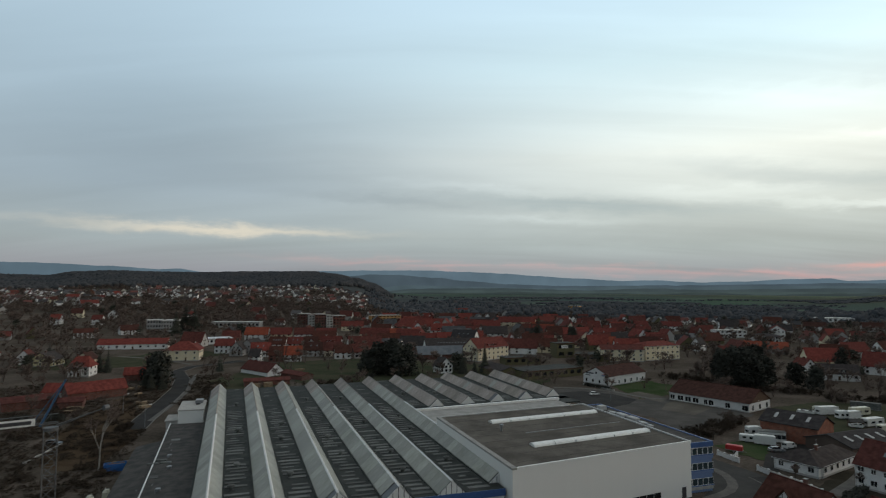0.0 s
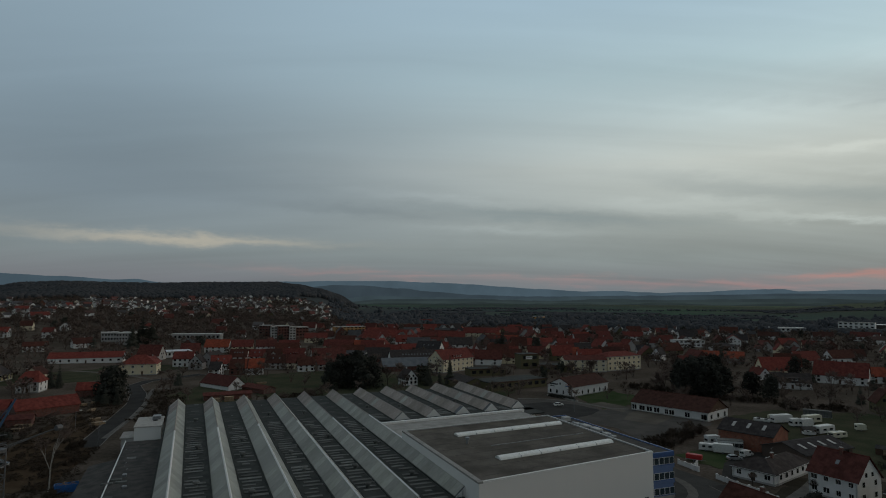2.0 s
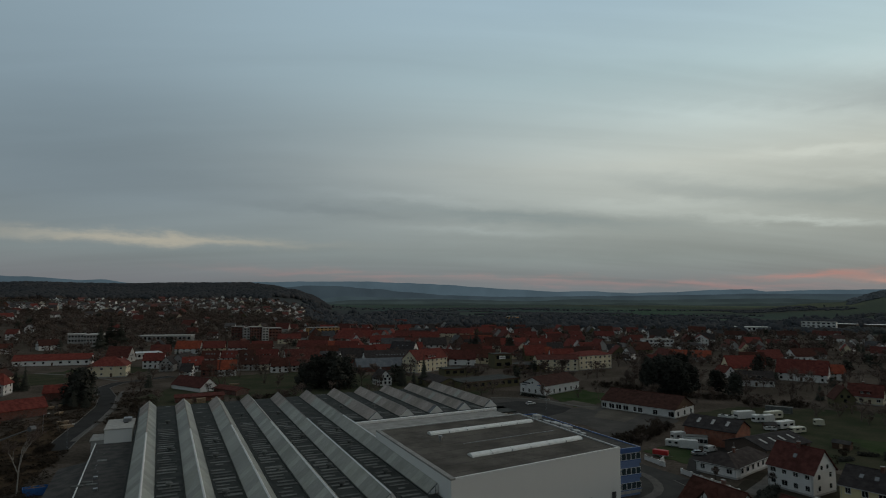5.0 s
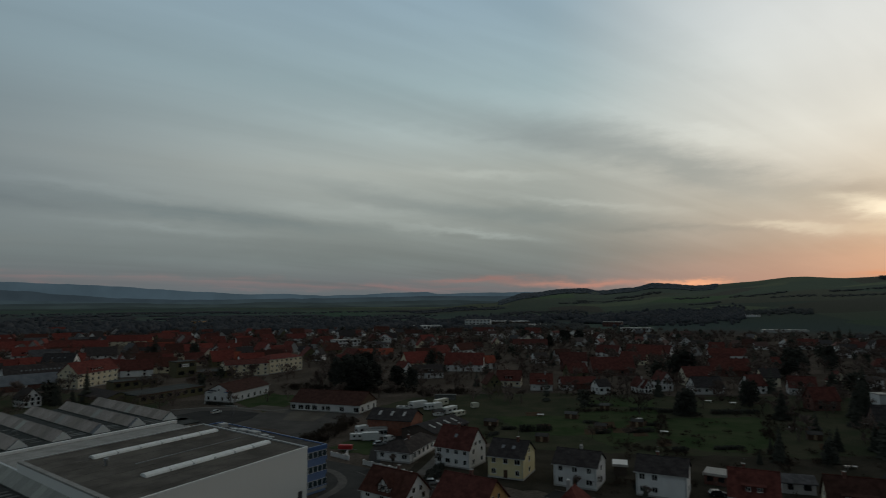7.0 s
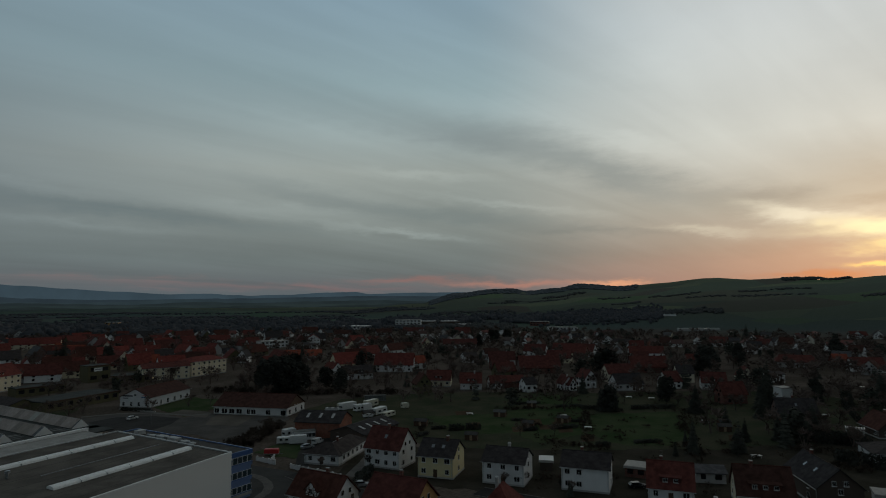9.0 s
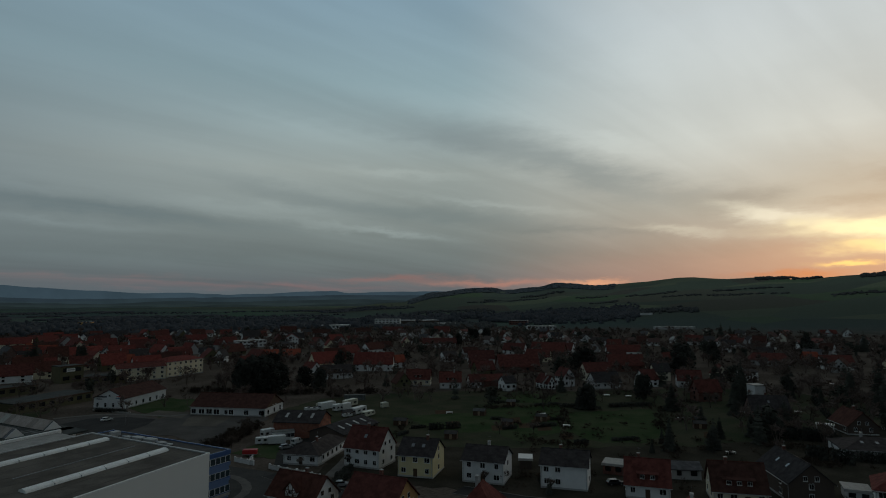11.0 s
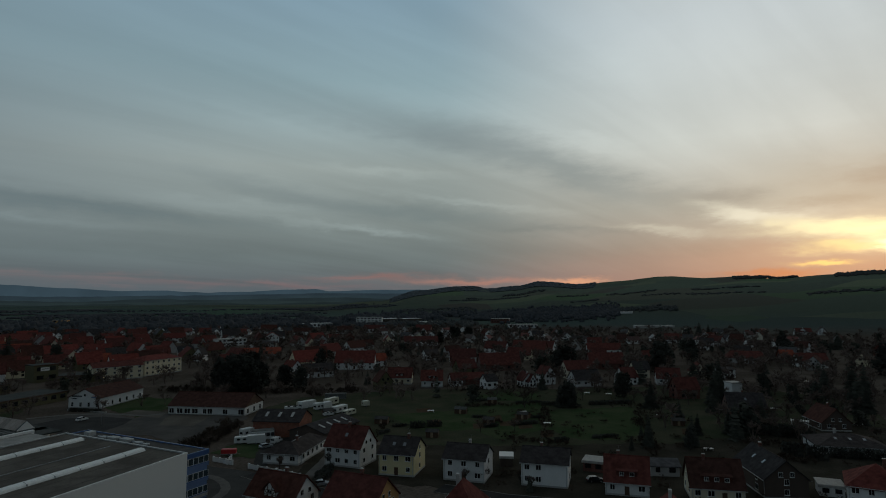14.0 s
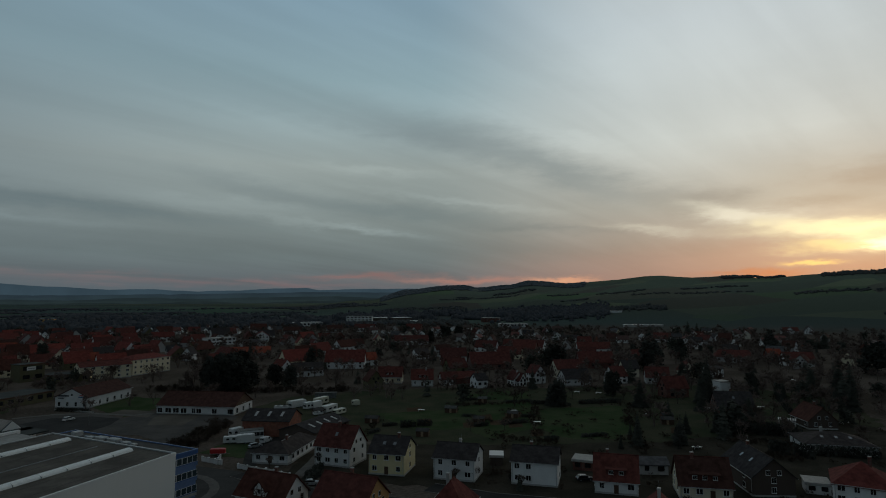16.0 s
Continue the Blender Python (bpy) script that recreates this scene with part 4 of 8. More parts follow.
def white_hall():
    """Tall white flat-roofed hall in front; its front runs a little askew to the works."""
    z = 12.4
    skew = lambda u, v: v + (0.144 - 0.0009 * (v - 110.3)) * (u - 51.5)
    u0, u1, v0, v1 = 51.6, 99.3, 110.3, 158.4
    ring = lambda a, b, c, d_, z_: [(a, skew(a, c), z_), (b, skew(b, c), z_), (b, skew(b, d_), z_), (a, skew(a, d_), z_)]
    slab = lambda a, b, c, d_, z0, z1: Geo().prism(ring(a, b, c, d_, z0), ring(a, b, c, d_, z1))
    h = thing("white_hall", "tall white flat-roofed hall with two rows of roof lights", "building", FAC)
    part("wall", slab(u0, u1, v0, v1, 0, z - 0.3), METAL_WHITE, h, "smooth off-white cladding")
    part("flat_roof", slab(u0 + 1.0, u1 - 0.5, v0 + 0.4, v1 - 0.5, z - 0.3, z - 0.12), GRAVEL_ROOF, h, "brown-grey roofing felt with stains")
    part("coping", slab(u0 - 0.1, u0 + 1.0, v0 - 0.05, v1 + 0.05, z - 0.28, z + 0.1), ROOF_ZINC, h, "pale metal coping")
    for a, b, c, d_ in ((u0 + 1.0, u1 + 0.05, v0 - 0.05, v0 + 0.4), (u0 + 1.0, u1 + 0.05, v1 - 0.5, v1 + 0.05), (u1 - 0.5, u1 + 0.05, v0 + 0.4, v1 - 0.5)):
        part("parapet", slab(a, b, c, d_, z - 0.28, z + 0.12), ZINC if c > v0 else FRAME_WHITE, h, "thin metal parapet")
    rng = random.Random(8)
    for k in range(9):
        v = v0 + 3.5 + k * 5.4
        part("roof_seam", slab(u0 + 2.7, u1 - 0.6, v, v + 0.1, z - 0.12, z - 0.1), BITUMEN, h)
    part("cable_tray", slab(u0 + 15, u1 - 4, 133.6, 133.8, z - 0.12, z + 0.05), STEEL, h)
    for v, a, b in ((123.2, 63.0, 96.6), (147.3, 63.0, 96.6)):
        n = 6
        for k in range(n):
            x0 = a + (b - a) * k / n
            x1 = a + (b - a) * (k + 1) / n - 0.12
            arc = lambda x: [(x, skew(x, v) + 1.35 * math.cos(t), z - 0.05 + 0.6 * math.sin(t)) for t in [math.pi * j / 6 for j in range(7)]] + [(x, skew(x, v) - 1.35, z - 0.12), (x, skew(x, v) + 1.35, z - 0.12)]
            light = part("roof_light", Geo().prism(arc(x0), arc(x1)), ROOF_DOME, h, "milky vaulted roof light")
            part("rib", Geo().box(x1 - 0.02, skew(x1, v) - 1.4, z - 0.1, x1 + 0.12, skew(x1, v) + 1.4, z + 0.3), STEEL, light)
    part("flue", Geo().tube((62.2, 139.6, z - 0.1), (62.2, 139.6, z + 1.0), 0.3, 0.3, 10).tube((62.2, 139.6, z + 1.0), (62.2, 139.6, z + 1.5), 0.55, 0.5, 10), STEEL, h)
    front = lambda a, b, z0, z1: Geo().prism([(a, skew(a, v0) - 0.07, z0), (b, skew(b, v0) - 0.07, z0), (b, skew(b, v0), z0), (a, skew(a, v0), z0)], [(a, skew(a, v0) - 0.07, z1), (b, skew(b, v0) - 0.07, z1), (b, skew(b, v0), z1), (a, skew(a, v0), z1)])
    part("door", front(u1 - 3.0, u1 - 1.7, 0.1, 2.5), FRAME_DARK, h)
    part("door_lamp", front(u1 - 2.5, u1 - 2.2, 2.8, 3.2), FRAME_WHITE, h)
    for k in range(7):
        part("long_window", front(u1 - 24 + k * 2.1, u1 - 22.05 + k * 2.1, 0.6, 2.4), PANE, h)
    # link roof between the hall and the saw-tooth roofs
    k = thing("link_building", "lower flat-roofed link with a white parapet", "building", FAC)
    part("wall", Geo().box(51.9, 166.0, 0, 102.9, 181.2, 9.2).box(51.9, 181.2, 0, 103.5, 194.6, 7.6), METAL_WHITE, k)
    back = lambda u, v: v + 0.097 * (u - 51.8)
    slant = lambda a, b, c, d_, z0, z1: Geo().prism([(a, back(a, c), z0), (b, back(b, c), z0), (b, back(b, d_), z0), (a, back(a, d_), z0)], [(a, back(a, c), z1), (b, back(b, c), z1), (b, back(b, d_), z1), (a, back(a, d_), z1)])
    part("flat_roof", slant(51.7, 103.0, 158.8, 181.3, 9.2, 9.35), ROOF_ZINC, k, "pale grey roofing")
    part("parapet", slant(51.4, 104.2, 181.3, 182.3, 9.0, 10.0), FRAME_WHITE, k, "white parapet")
    part("gutter", slant(51.4, 104.2, 182.35, 183.5, 9.7, 10.03), BITUMEN_WET, k, "black felted gutter")
    part("back_deck", slant(51.5, 113.4, 182.4, 192.6, 7.6, 8.0), BITUMEN_WET, k)


white_hall()


def office_wing():
    """Blue three-storey office wing along the hall."""
    u0, u1, v0, v1, z = 99.5, 107.2, 119.2, 166.0, 11.3
    o = thing("office_wing", "three-storey office wing with blue bands and ribbon windows", "building", FAC)
    part("wall", Geo().box(u0, v0, 0, u1 - 0.25, v1, z - 0.3), BLUE_PALE, o)
    part("flat_roof", Geo().box(u0, v0 + 0.12, z - 0.3, u1 - 0.36, v1 - 0.22, z - 0.1), BITUMEN, o, "dark flat roof")
    part("parapet", Geo().box(u1 - 0.35, v0 - 0.25, z - 0.9, u1, v1 + 0.1, z + 0.15).box(u0, v0 - 0.25, z - 0.9, u1 - 0.35, v0 + 0.1, z + 0.15).box(u0, v1 - 0.2, z - 0.9, u1 - 0.35, v1 + 0.1, z + 0.15), BLUE_PANEL, o, "blue metal parapet")
    for s in range(3):
        zb = 0.6 + s * 3.5
        part("storey_band", Geo().box(u0, v0 - 0.2, zb, u1 + 0.02, v0, zb + 0.8).box(u1 - 0.25, v0 - 0.2, zb, u1 + 0.02, v1, zb + 0.8), BLUE_PALE if s else CONCRETE, o)
        part("sill_line", Geo().box(u0, v0 - 0.3, zb + 0.8, u1 + 0.1, v0 - 0.02, zb + 0.95).box(u1 - 0.2, v0 - 0.3, zb + 0.8, u1 + 0.1, v1, zb + 0.95), BLUE_PANEL, o)
        for k in range(5):
            x = u0 + 0.3 + k * 1.5
            win = part("window", Geo().box(x, v0 - 0.08, zb + 0.95, x + 1.4, v0 - 0.02, zb + 2.55), FRAME_WHITE, o)
            part("pane", Geo().box(x + 0.08, v0 - 0.1, zb + 1.03, x + 1.32, v0 - 0.07, zb + 2.47), OFFICE_PANE, win)
        for k in range(24):
            y = v0 + 0.4 + k * 2.06
            win = part("window", Geo().box(u1 - 0.27, y, zb + 0.95, u1 - 0.2, y + 1.9, zb + 2.55), FRAME_WHITE, o)
            part("pane", Geo().box(u1 - 0.21, y + 0.08, zb + 1.03, u1 - 0.17, y + 1.82, zb + 2.47), OFFICE_PANE, win)
    rng = random.Random(3)
    for k, (v, w_, l_, h_) in enumerate(((159, 1.1, 2.0, 1.3), (153, 0.7, 2.4, 0.6), (149, 0.9, 3.2, 0.9), (144, 0.9, 3.6, 1.0), (139.5, 0.8, 2.0, 0.6), (136.5, 0.6, 1.4, 0.5))):
        unit = part("air_unit", Geo().block(-w_, -l_ / 2, 0.15, w_, l_ / 2, h_, 0.12), ZINC, o, "pale rooftop ventilation unit", pose(u0 + 3.6, v, z - 0.1))
        part("duct", Geo().tube((0, l_ / 2, h_ * 0.6), (0, l_ / 2 + 1.3, h_ * 0.5), 0.35, 0.35, 8), STEEL, unit)
        part("foot", Geo().box(-w_ + 0.1, -l_ / 2, 0, w_ - 0.1, l_ / 2, 0.15), FRAME_DARK, unit)


office_wing()


# ---- houses ----
WINDOW = Geo().box(-0.5, -0.05, 0, 0.5, 0.03, 1.0).box(-0.56, -0.16, -0.06, 0.56, 0.0, 0.0).mesh("window", FRAME_WHITE)
WINDOW_PANE = Geo().box(-0.43, -0.075, 0.06, -0.03, -0.045, 0.94).box(0.03, -0.075, 0.06, 0.43, -0.045, 0.94).mesh("pane", PANE)
WINDOW_PLAIN = Geo().box(-0.5, -0.06, 0, 0.5, 0.03, 1.0).mesh("window", PANE)
DOOR = Geo().box(-0.5, -0.06, 0, 0.5, 0.03, 1.0).mesh("door", WOOD_DARK)


def window(parent, x, y, z, turn, w_=1.2, h_=1.3, fine=True):
    """A window in the wall at (x, y), facing the way that turn gives (0: -y)."""
    at = pose(x, y, z, 0, 0, turn) @ Matrix.Diagonal((w_, 1, h_, 1))
    win = part("window", WINDOW if fine else WINDOW_PLAIN, None, parent, "", at)
    if fine:
        part("pane", WINDOW_PANE, None, win)
    return win


def gable_roof(L, W, eave, rise, over=0.45, thick=0.22):
    g = Geo()
    k = rise / (W / 2)
    low = eave - over * k
    for s in (-1, 1):
        a, b = s * (W / 2 + over), 0.0
        lo, hi = low + 0.03, eave + rise + 0.03
        x0, x1 = -L / 2 - over, L / 2 + over
        g.prism([(x0, a, lo), (x1, a, lo), (x1, b, hi), (x0, b, hi)][::s], [(x0, a, lo + thick), (x1, a, lo + thick), (x1, b, hi + thick), (x0, b, hi + thick)][::s])
    return g


def hip_roof(L, W, eave, rise, over=0.5, thick=0.2, half=False):
    inset = min(W / 2, L / 2 - 0.05) * (0.45 if half else 1.0)
    a, b, lo, hi = L / 2 + over, W / 2 + over, eave - 0.1, eave + rise
    base = [(-a, -b, lo), (a, -b, lo), (a, b, lo), (-a, b, lo)]
    g = Geo().prism(base, [(x, y, lo + thick) for x, y, _ in base])
    r0, r1 = (-L / 2 + inset, 0, hi), (L / 2 - inset, 0, hi)
    p = [(x, y, lo + thick) for x, y, _ in base]
    g.poly(p[0], p[1], r1, r0)
    g.poly(p[2], p[3], r0, r1)
    g.poly(p[1], p[2], r1)
    g.poly(p[3], p[0], r0)
    return g


HOMES = []
ROOF_WORDS = {"red": "red clay-tiled", "orange": "orange clay-tiled", "brown": "brown-tiled", "maroon": "dark red-tiled", "dark": "dark-tiled", "grey": "grey-tiled"}


def house(x, y, turn, L, W, eave, rise, roof="red", wall="white", rows=2, cols=4, gable=2, hip=False, fine=False, dormers=0, chimney=1, lights=0, door=True, name="house", word="", cols2=None, win=None, gablet=None, blank=(), shade_gables=False, strip_light=False, extra=()):
    """A house with its ridge along its own x, front to its own -y."""
    rng = random.Random(int(x * 7 + y * 13))
    z0 = terrain(x, y)
    if not word:
        word = f"{wall} {'brick' if wall == 'brick' else 'rendered'} house under a {'hipped ' if hip else ''}{ROOF_WORDS[roof]} roof".replace("brick brick", "red brick")
    h = thing(name, word, "house" if name == "house" else name.split("_")[-1], pose(x, y, z0, 0, 0, turn))
    SPOTS.append((x, y, max(L, W) * 0.55))
    HOMES.append((x, y, max(L, W) * 0.5))
    g = Geo()
    if hip:
        g.box(-L / 2, -W / 2, -1.0, L / 2, W / 2, eave)
    else:
        ring = lambda a: [(a, -W / 2, -1.0), (a, W / 2, -1.0), (a, W / 2, eave), (a, 0, eave + rise), (a, -W / 2, eave)]
        g.prism(ring(-L / 2), ring(L / 2))
    part("wall", g, WALLS[wall], h)
    part("roof", hip_roof(L, W, eave, rise, half=hip == "half") if hip else gable_roof(L, W, eave, rise), ROOFS[roof], h)
    # dark triangles put in for the shade under the gable's wide overhang
    if shade_gables:
        for s in (-1, 1):
            tri = [(s * (L / 2 + 0.02), -W / 2 + 0.1, eave), (s * (L / 2 + 0.02), W / 2 - 0.1, eave), (s * (L / 2 + 0.02), 0, eave + rise - 0.06)]
            part("gable_cladding", Geo().prism(tri, [(px + s * 0.08, py, pz) for px, py, pz in tri]), WOOD_DARK, h, "dark brown gable panel standing in for the overhang's shade")
    storey = eave / max(rows, 1)
    w_, hh = (1.35, 1.35) if fine else (1.4, 1.35)
    if win:
        w_, hh = win[:2]
    distant = not fine and math.hypot(x, y) > 360
    # far houses have windows on the sides that face the works
    away = lambda s: distant and s * (x * math.cos(radians(turn)) + y * math.sin(radians(turn))) > 0
    for r in range(rows):
        z = win[2] if win else r * storey + storey * 0.36 + 0.1
        n = cols2 if (cols2 is not None and r == 0) else cols
        for s, a in ((-1, 0),) if distant else ((-1, 0), (1, 180)):
            for c in range(n):
                if s < 0 and c in blank:
                    continue
                px = (-L / 2 + L * (c + 0.5) / n) * -s
                if door and r == 0 and s < 0 and c == n // 2 and n > 2:
                    part("door", DOOR, None, h, "", pose(px, s * W / 2, 0.2, 0, 0, a) @ Matrix.Diagonal((1.1, 1, 2.1, 1)))
                else:
                    window(h, px, s * W / 2, z, a, w_ * rng.choice((0.85, 1.0, 1.0, 1.2)), hh, fine)
        for s, a in ((-1, -90), (1, 90)):
            for c in range(0 if away(s) else gable):
                py = -W / 2 + W * (c + 0.5) / gable
                window(h, s * L / 2, py, z, a, w_ * 0.85, hh, fine)
    for px, wide in extra:
        window(h, px, -W / 2, win[2], 0, wide, win[1], fine)
    if not hip and gable and rise > 2.5:
        for s, a in ((-1, -90), (1, 90)):
            for py in () if away(s) else ((0,) if rise < 4 else (-1.3, 1.3)):
                window(h, s * L / 2, py, eave + 0.5, a, 1.0, 1.15, fine)
    if fine:
        part("plinth", Geo().box(-L / 2 - 0.04, -W / 2 - 0.04, -0.1, L / 2 + 0.04, W / 2 + 0.04, 0.45), WALL_GREY, h, "grey plinth")
        over = 0.45
        lip = eave - (0 if hip else over * rise / (W / 2))
        for s in (-1, 1):
            part("gutter", Geo().tube((-L / 2 - over, s * (W / 2 + over + 0.06), lip + 0.1), (L / 2 + over, s * (W / 2 + over + 0.06), lip + 0.1), 0.09, 0.09, 6), ZINC, h)
            part("downpipe", Geo().tube((s * (L / 2 - 0.3), -W / 2 - 0.08, 0), (s * (L / 2 - 0.3), -W / 2 - 0.08, eave - 0.2), 0.06, 0.06, 5), ZINC, h)
        if not hip:
            part("ridge_tiles", Geo().tube((-L / 2 - 0.45, 0, eave + rise + 0.2), (L / 2 + 0.45, 0, eave + rise + 0.2), 0.17, 0.17, 6), ROOFS[roof], h)
    k = rise / (W / 2)
    for c in range(chimney):
        px = L * rng.uniform(-0.3, 0.3)
        py = rng.uniform(-0.6, 0.9)
        zt = eave + rise + 0.9
        st = part("chimney", Geo().box(px - 0.35, py - 0.3, zt - 2.4, px + 0.35, py + 0.3, zt).box(px - 0.42, py - 0.37, zt, px + 0.42, py + 0.37, zt + 0.12), WALL_BRICK if rng.random() < 0.85 else WALL_GREY, h)
        if fine:
            part("chimney_cap", Geo().box(px - 0.4, py - 0.35, zt + 0.3, px + 0.4, py + 0.35, zt + 0.36), ZINC, st)
            part("aerial", Geo().tube((px + 0.2, py, zt), (px + 0.2, py, zt + 1.6), 0.02, 0.02, 4).tube((px - 0.3, py, zt + 1.5), (px + 0.7, py, zt + 1.5), 0.015, 0.015, 4), STEEL, h)
    if dormers:
        # one long shed dormer on the front slope, with its windows
        dl = dormers * 2.0 + 0.8
        y0 = -W / 2 + 0.9
        zb = eave + k * 0.9
        zt = zb + 1.35
        yb = -(W / 2) + (zt + 0.3 - eave) / k
        yb = min(yb, -0.2)
        d = part("dormer", Geo().prism([(-dl / 2, y0, zb - 0.1), (-dl / 2, yb, eave + k * (W / 2 + yb) - 0.3), (-dl / 2, yb, zt + 0.25), (-dl / 2, y0, zt)],
                                       [(dl / 2, y0, zb - 0.1), (dl / 2, yb, eave + k * (W / 2 + yb) - 0.3), (dl / 2, yb, zt + 0.25), (dl / 2, y0, zt)]), ROOFS[roof], h)
        part("dormer_roof", Geo().prism([(-dl / 2 - 0.2, y0 - 0.3, zt - 0.02), (dl / 2 + 0.2, y0 - 0.3, zt - 0.02), (dl / 2 + 0.2, yb, zt + 0.27), (-dl / 2 - 0.2, yb, zt + 0.27)],
                                        [(-dl / 2 - 0.2, y0 - 0.3, zt + 0.1), (dl / 2 + 0.2, y0 - 0.3, zt + 0.1), (dl / 2 + 0.2, yb, zt + 0.4), (-dl / 2 - 0.2, yb, zt + 0.4)]), ROOFS[roof], d)
        for c in range(dormers):
            window(d, -dl / 2 + dl * (c + 0.5) / dormers, y0, zb + 0.25, 0, 1.05, 0.9, True)
    if gablet is not None:
        # timber-framed cross gable on the front slope
        y0, wd, zb = -W / 2 + 0.15, 1.7, eave - 0.3
        zs, zt = eave + 1.7, eave + 3.5
        gab = part("cross_gable", Geo().prism([(gablet - wd, y0, zb), (gablet + wd, y0, zb), (gablet + wd, y0, zs), (gablet, y0, zt), (gablet - wd, y0, zs)],
                                              [(gablet - wd, -0.4, zb), (gablet + wd, -0.4, zb), (gablet + wd, -0.4, zs), (gablet, -0.4, zt), (gablet - wd, -0.4, zs)]), WALLS[wall], h, "white timber-framed gable")
        for s in (-1, 1):
            a, b = (gablet + s * (wd + 0.35), zs - 0.35), (gablet, zt + 0.05)
            part("gablet_roof", Geo().prism([(a[0], y0 - 0.4, a[1]), (b[0], y0 - 0.4, b[1]), (b[0], -0.2, b[1]), (a[0], -0.2, a[1])][::s], [(a[0], y0 - 0.4, a[1] + 0.2), (b[0], y0 - 0.4, b[1] + 0.2), (b[0], -0.2, b[1] + 0.2), (a[0], -0.2, a[1] + 0.2)][::s]), ROOFS[roof], gab)
        for p, q in (((-1.6, 0), (-1.6, 2.0)), ((1.6, 0), (1.6, 2.0)), ((-0.6, 0), (-0.6, 2.9)), ((0.6, 0), (0.6, 2.9)), ((-1.6, 0.1), (1.6, 0.1)), ((-1.6, 1.0), (1.6, 1.0)), ((-1.6, 2.0), (1.6, 2.0)), ((-1.6, 0.1), (-0.6, 1.0)), ((1.6, 0.1), (0.6, 1.0)), ((-0.6, 1.0), (-1.6, 2.0)), ((0.6, 1.0), (1.6, 2.0)), ((-1.6, 2.0), (0, 3.7)), ((1.6, 2.0), (0, 3.7))):
            part("beam", Geo().tube((gablet + p[0], y0 - 0.02, zb + p[1]), (gablet + q[0], y0 - 0.02, zb + q[1]), 0.1, 0.1, 4), WOOD_DARK, gab)
        window(gab, gablet, y0, zb + 1.1, 0, 0.95, 0.85, True)
    for c in range(lights):
        px = L * (-0.42 + 0.84 * (c + 0.5) / lights) if strip_light else L * (-0.3 + 0.6 * (c + 0.5) / lights)
        s = -1
        q = 0.45
        part("roof_window", Geo().box(-0.45, -1.3, 0.2, 0.45, 1.3, 0.33) if strip_light else Geo().box(-0.4, -0.6, 0.2, 0.4, 0.6, 0.31), ZINC if strip_light else SKYLIGHT, h, "", pose(px, s * W / 2 * q, eave + rise * (1 - q), math.degrees(math.atan(k)), 0, 0))
    return h


def flat_block(x, y, turn, L, W, H, wall="white", roof=None, rows=2, cols=6, word="flat-roofed block with rows of windows", name="building", bands=False):
    h = thing(name, word, "building", pose(x, y, terrain(x, y), 0, 0, turn))
    SPOTS.append((x, y, max(L, W) * 0.55))
    part("wall", Geo().box(-L / 2, -W / 2, -1, L / 2, W / 2, H), WALLS[wall], h)
    part("flat_roof", Geo().box(-L / 2 - 0.3, -W / 2 - 0.3, H, L / 2 + 0.3, W / 2 + 0.3, H + 0.35), roof or CONCRETE, h)
    part("roof_edge", Geo().box(-L / 2 - 0.33, -W / 2 - 0.33, H - 0.25, L / 2 + 0.33, -W / 2 - 0.3, H + 0.4), WOOD_DARK if wall == "olive" else CONCRETE, h)
    for r in range(rows):
        z = H / rows * (r + 0.36)
        for c in range(cols):
            window(h, -L / 2 + L * (c + 0.5) / cols, -W / 2, z, 0, L / cols * (0.86 if bands else 0.55), H / rows * 0.45, False)
    return h


# ---- trees ----
def bare_tree(seed, height, spread, twig_r=0.022, levels=4, stout=0.022):
    """Trunk with limbs, and a crown of fine bare twigs, as two meshes."""
    rng = random.Random(seed)
    wood, fine = Geo(), Geo()

    def ribbon(p, q, r):
        side = (q - p).cross(Vector((rng.gauss(0, 1), rng.gauss(0, 1), rng.gauss(0, 1)))).normalized() * r * 2
        fine.poly(p - side, p + side, q)

    def grow(p, d, length, r, level):
        if level == 0:
            for _ in range(4):
                e = Vector((rng.gauss(0, 1), rng.gauss(0, 1), rng.gauss(0.5, 0.6))).normalized()
                q = p + (d * 0.5 + e * 0.75).normalized() * length * rng.uniform(0.6, 1.2)
                ribbon(p, q, twig_r)
                for _ in range(2):
                    e2 = (e + Vector((rng.gauss(0, 0.8), rng.gauss(0, 0.8), rng.gauss(0.2, 0.5)))).normalized()
                    m = p.lerp(q, rng.uniform(0.4, 1.0))
                    ribbon(m, m + e2 * length * rng.uniform(0.4, 0.8), twig_r * 0.8)
            return
        q = p + d * length
        (wood if level > 1 else fine).tube(p, q, r, r * 0.68, 6 if level > 2 else 4)
        for i in range(rng.choice((3, 3, 4))):
            t = rng.uniform(0.45, 1.0) if i else 1.0
            e = Vector((rng.gauss(0, 1), rng.gauss(0, 1), rng.gauss(0.15, 0.4))).normalized()
            nd = (d * (0.75 if i else 1.2) + e * spread).normalized()
            grow(p.lerp(q, t), nd, length * rng.uniform(0.6, 0.82), r * 0.6, level - 1)

    grow(Vector((0, 0, -0.2)), Vector((rng.gauss(0, 0.05), rng.gauss(0, 0.05), 1)).normalized(), height * 0.34, height * stout, levels)
    return wood, fine


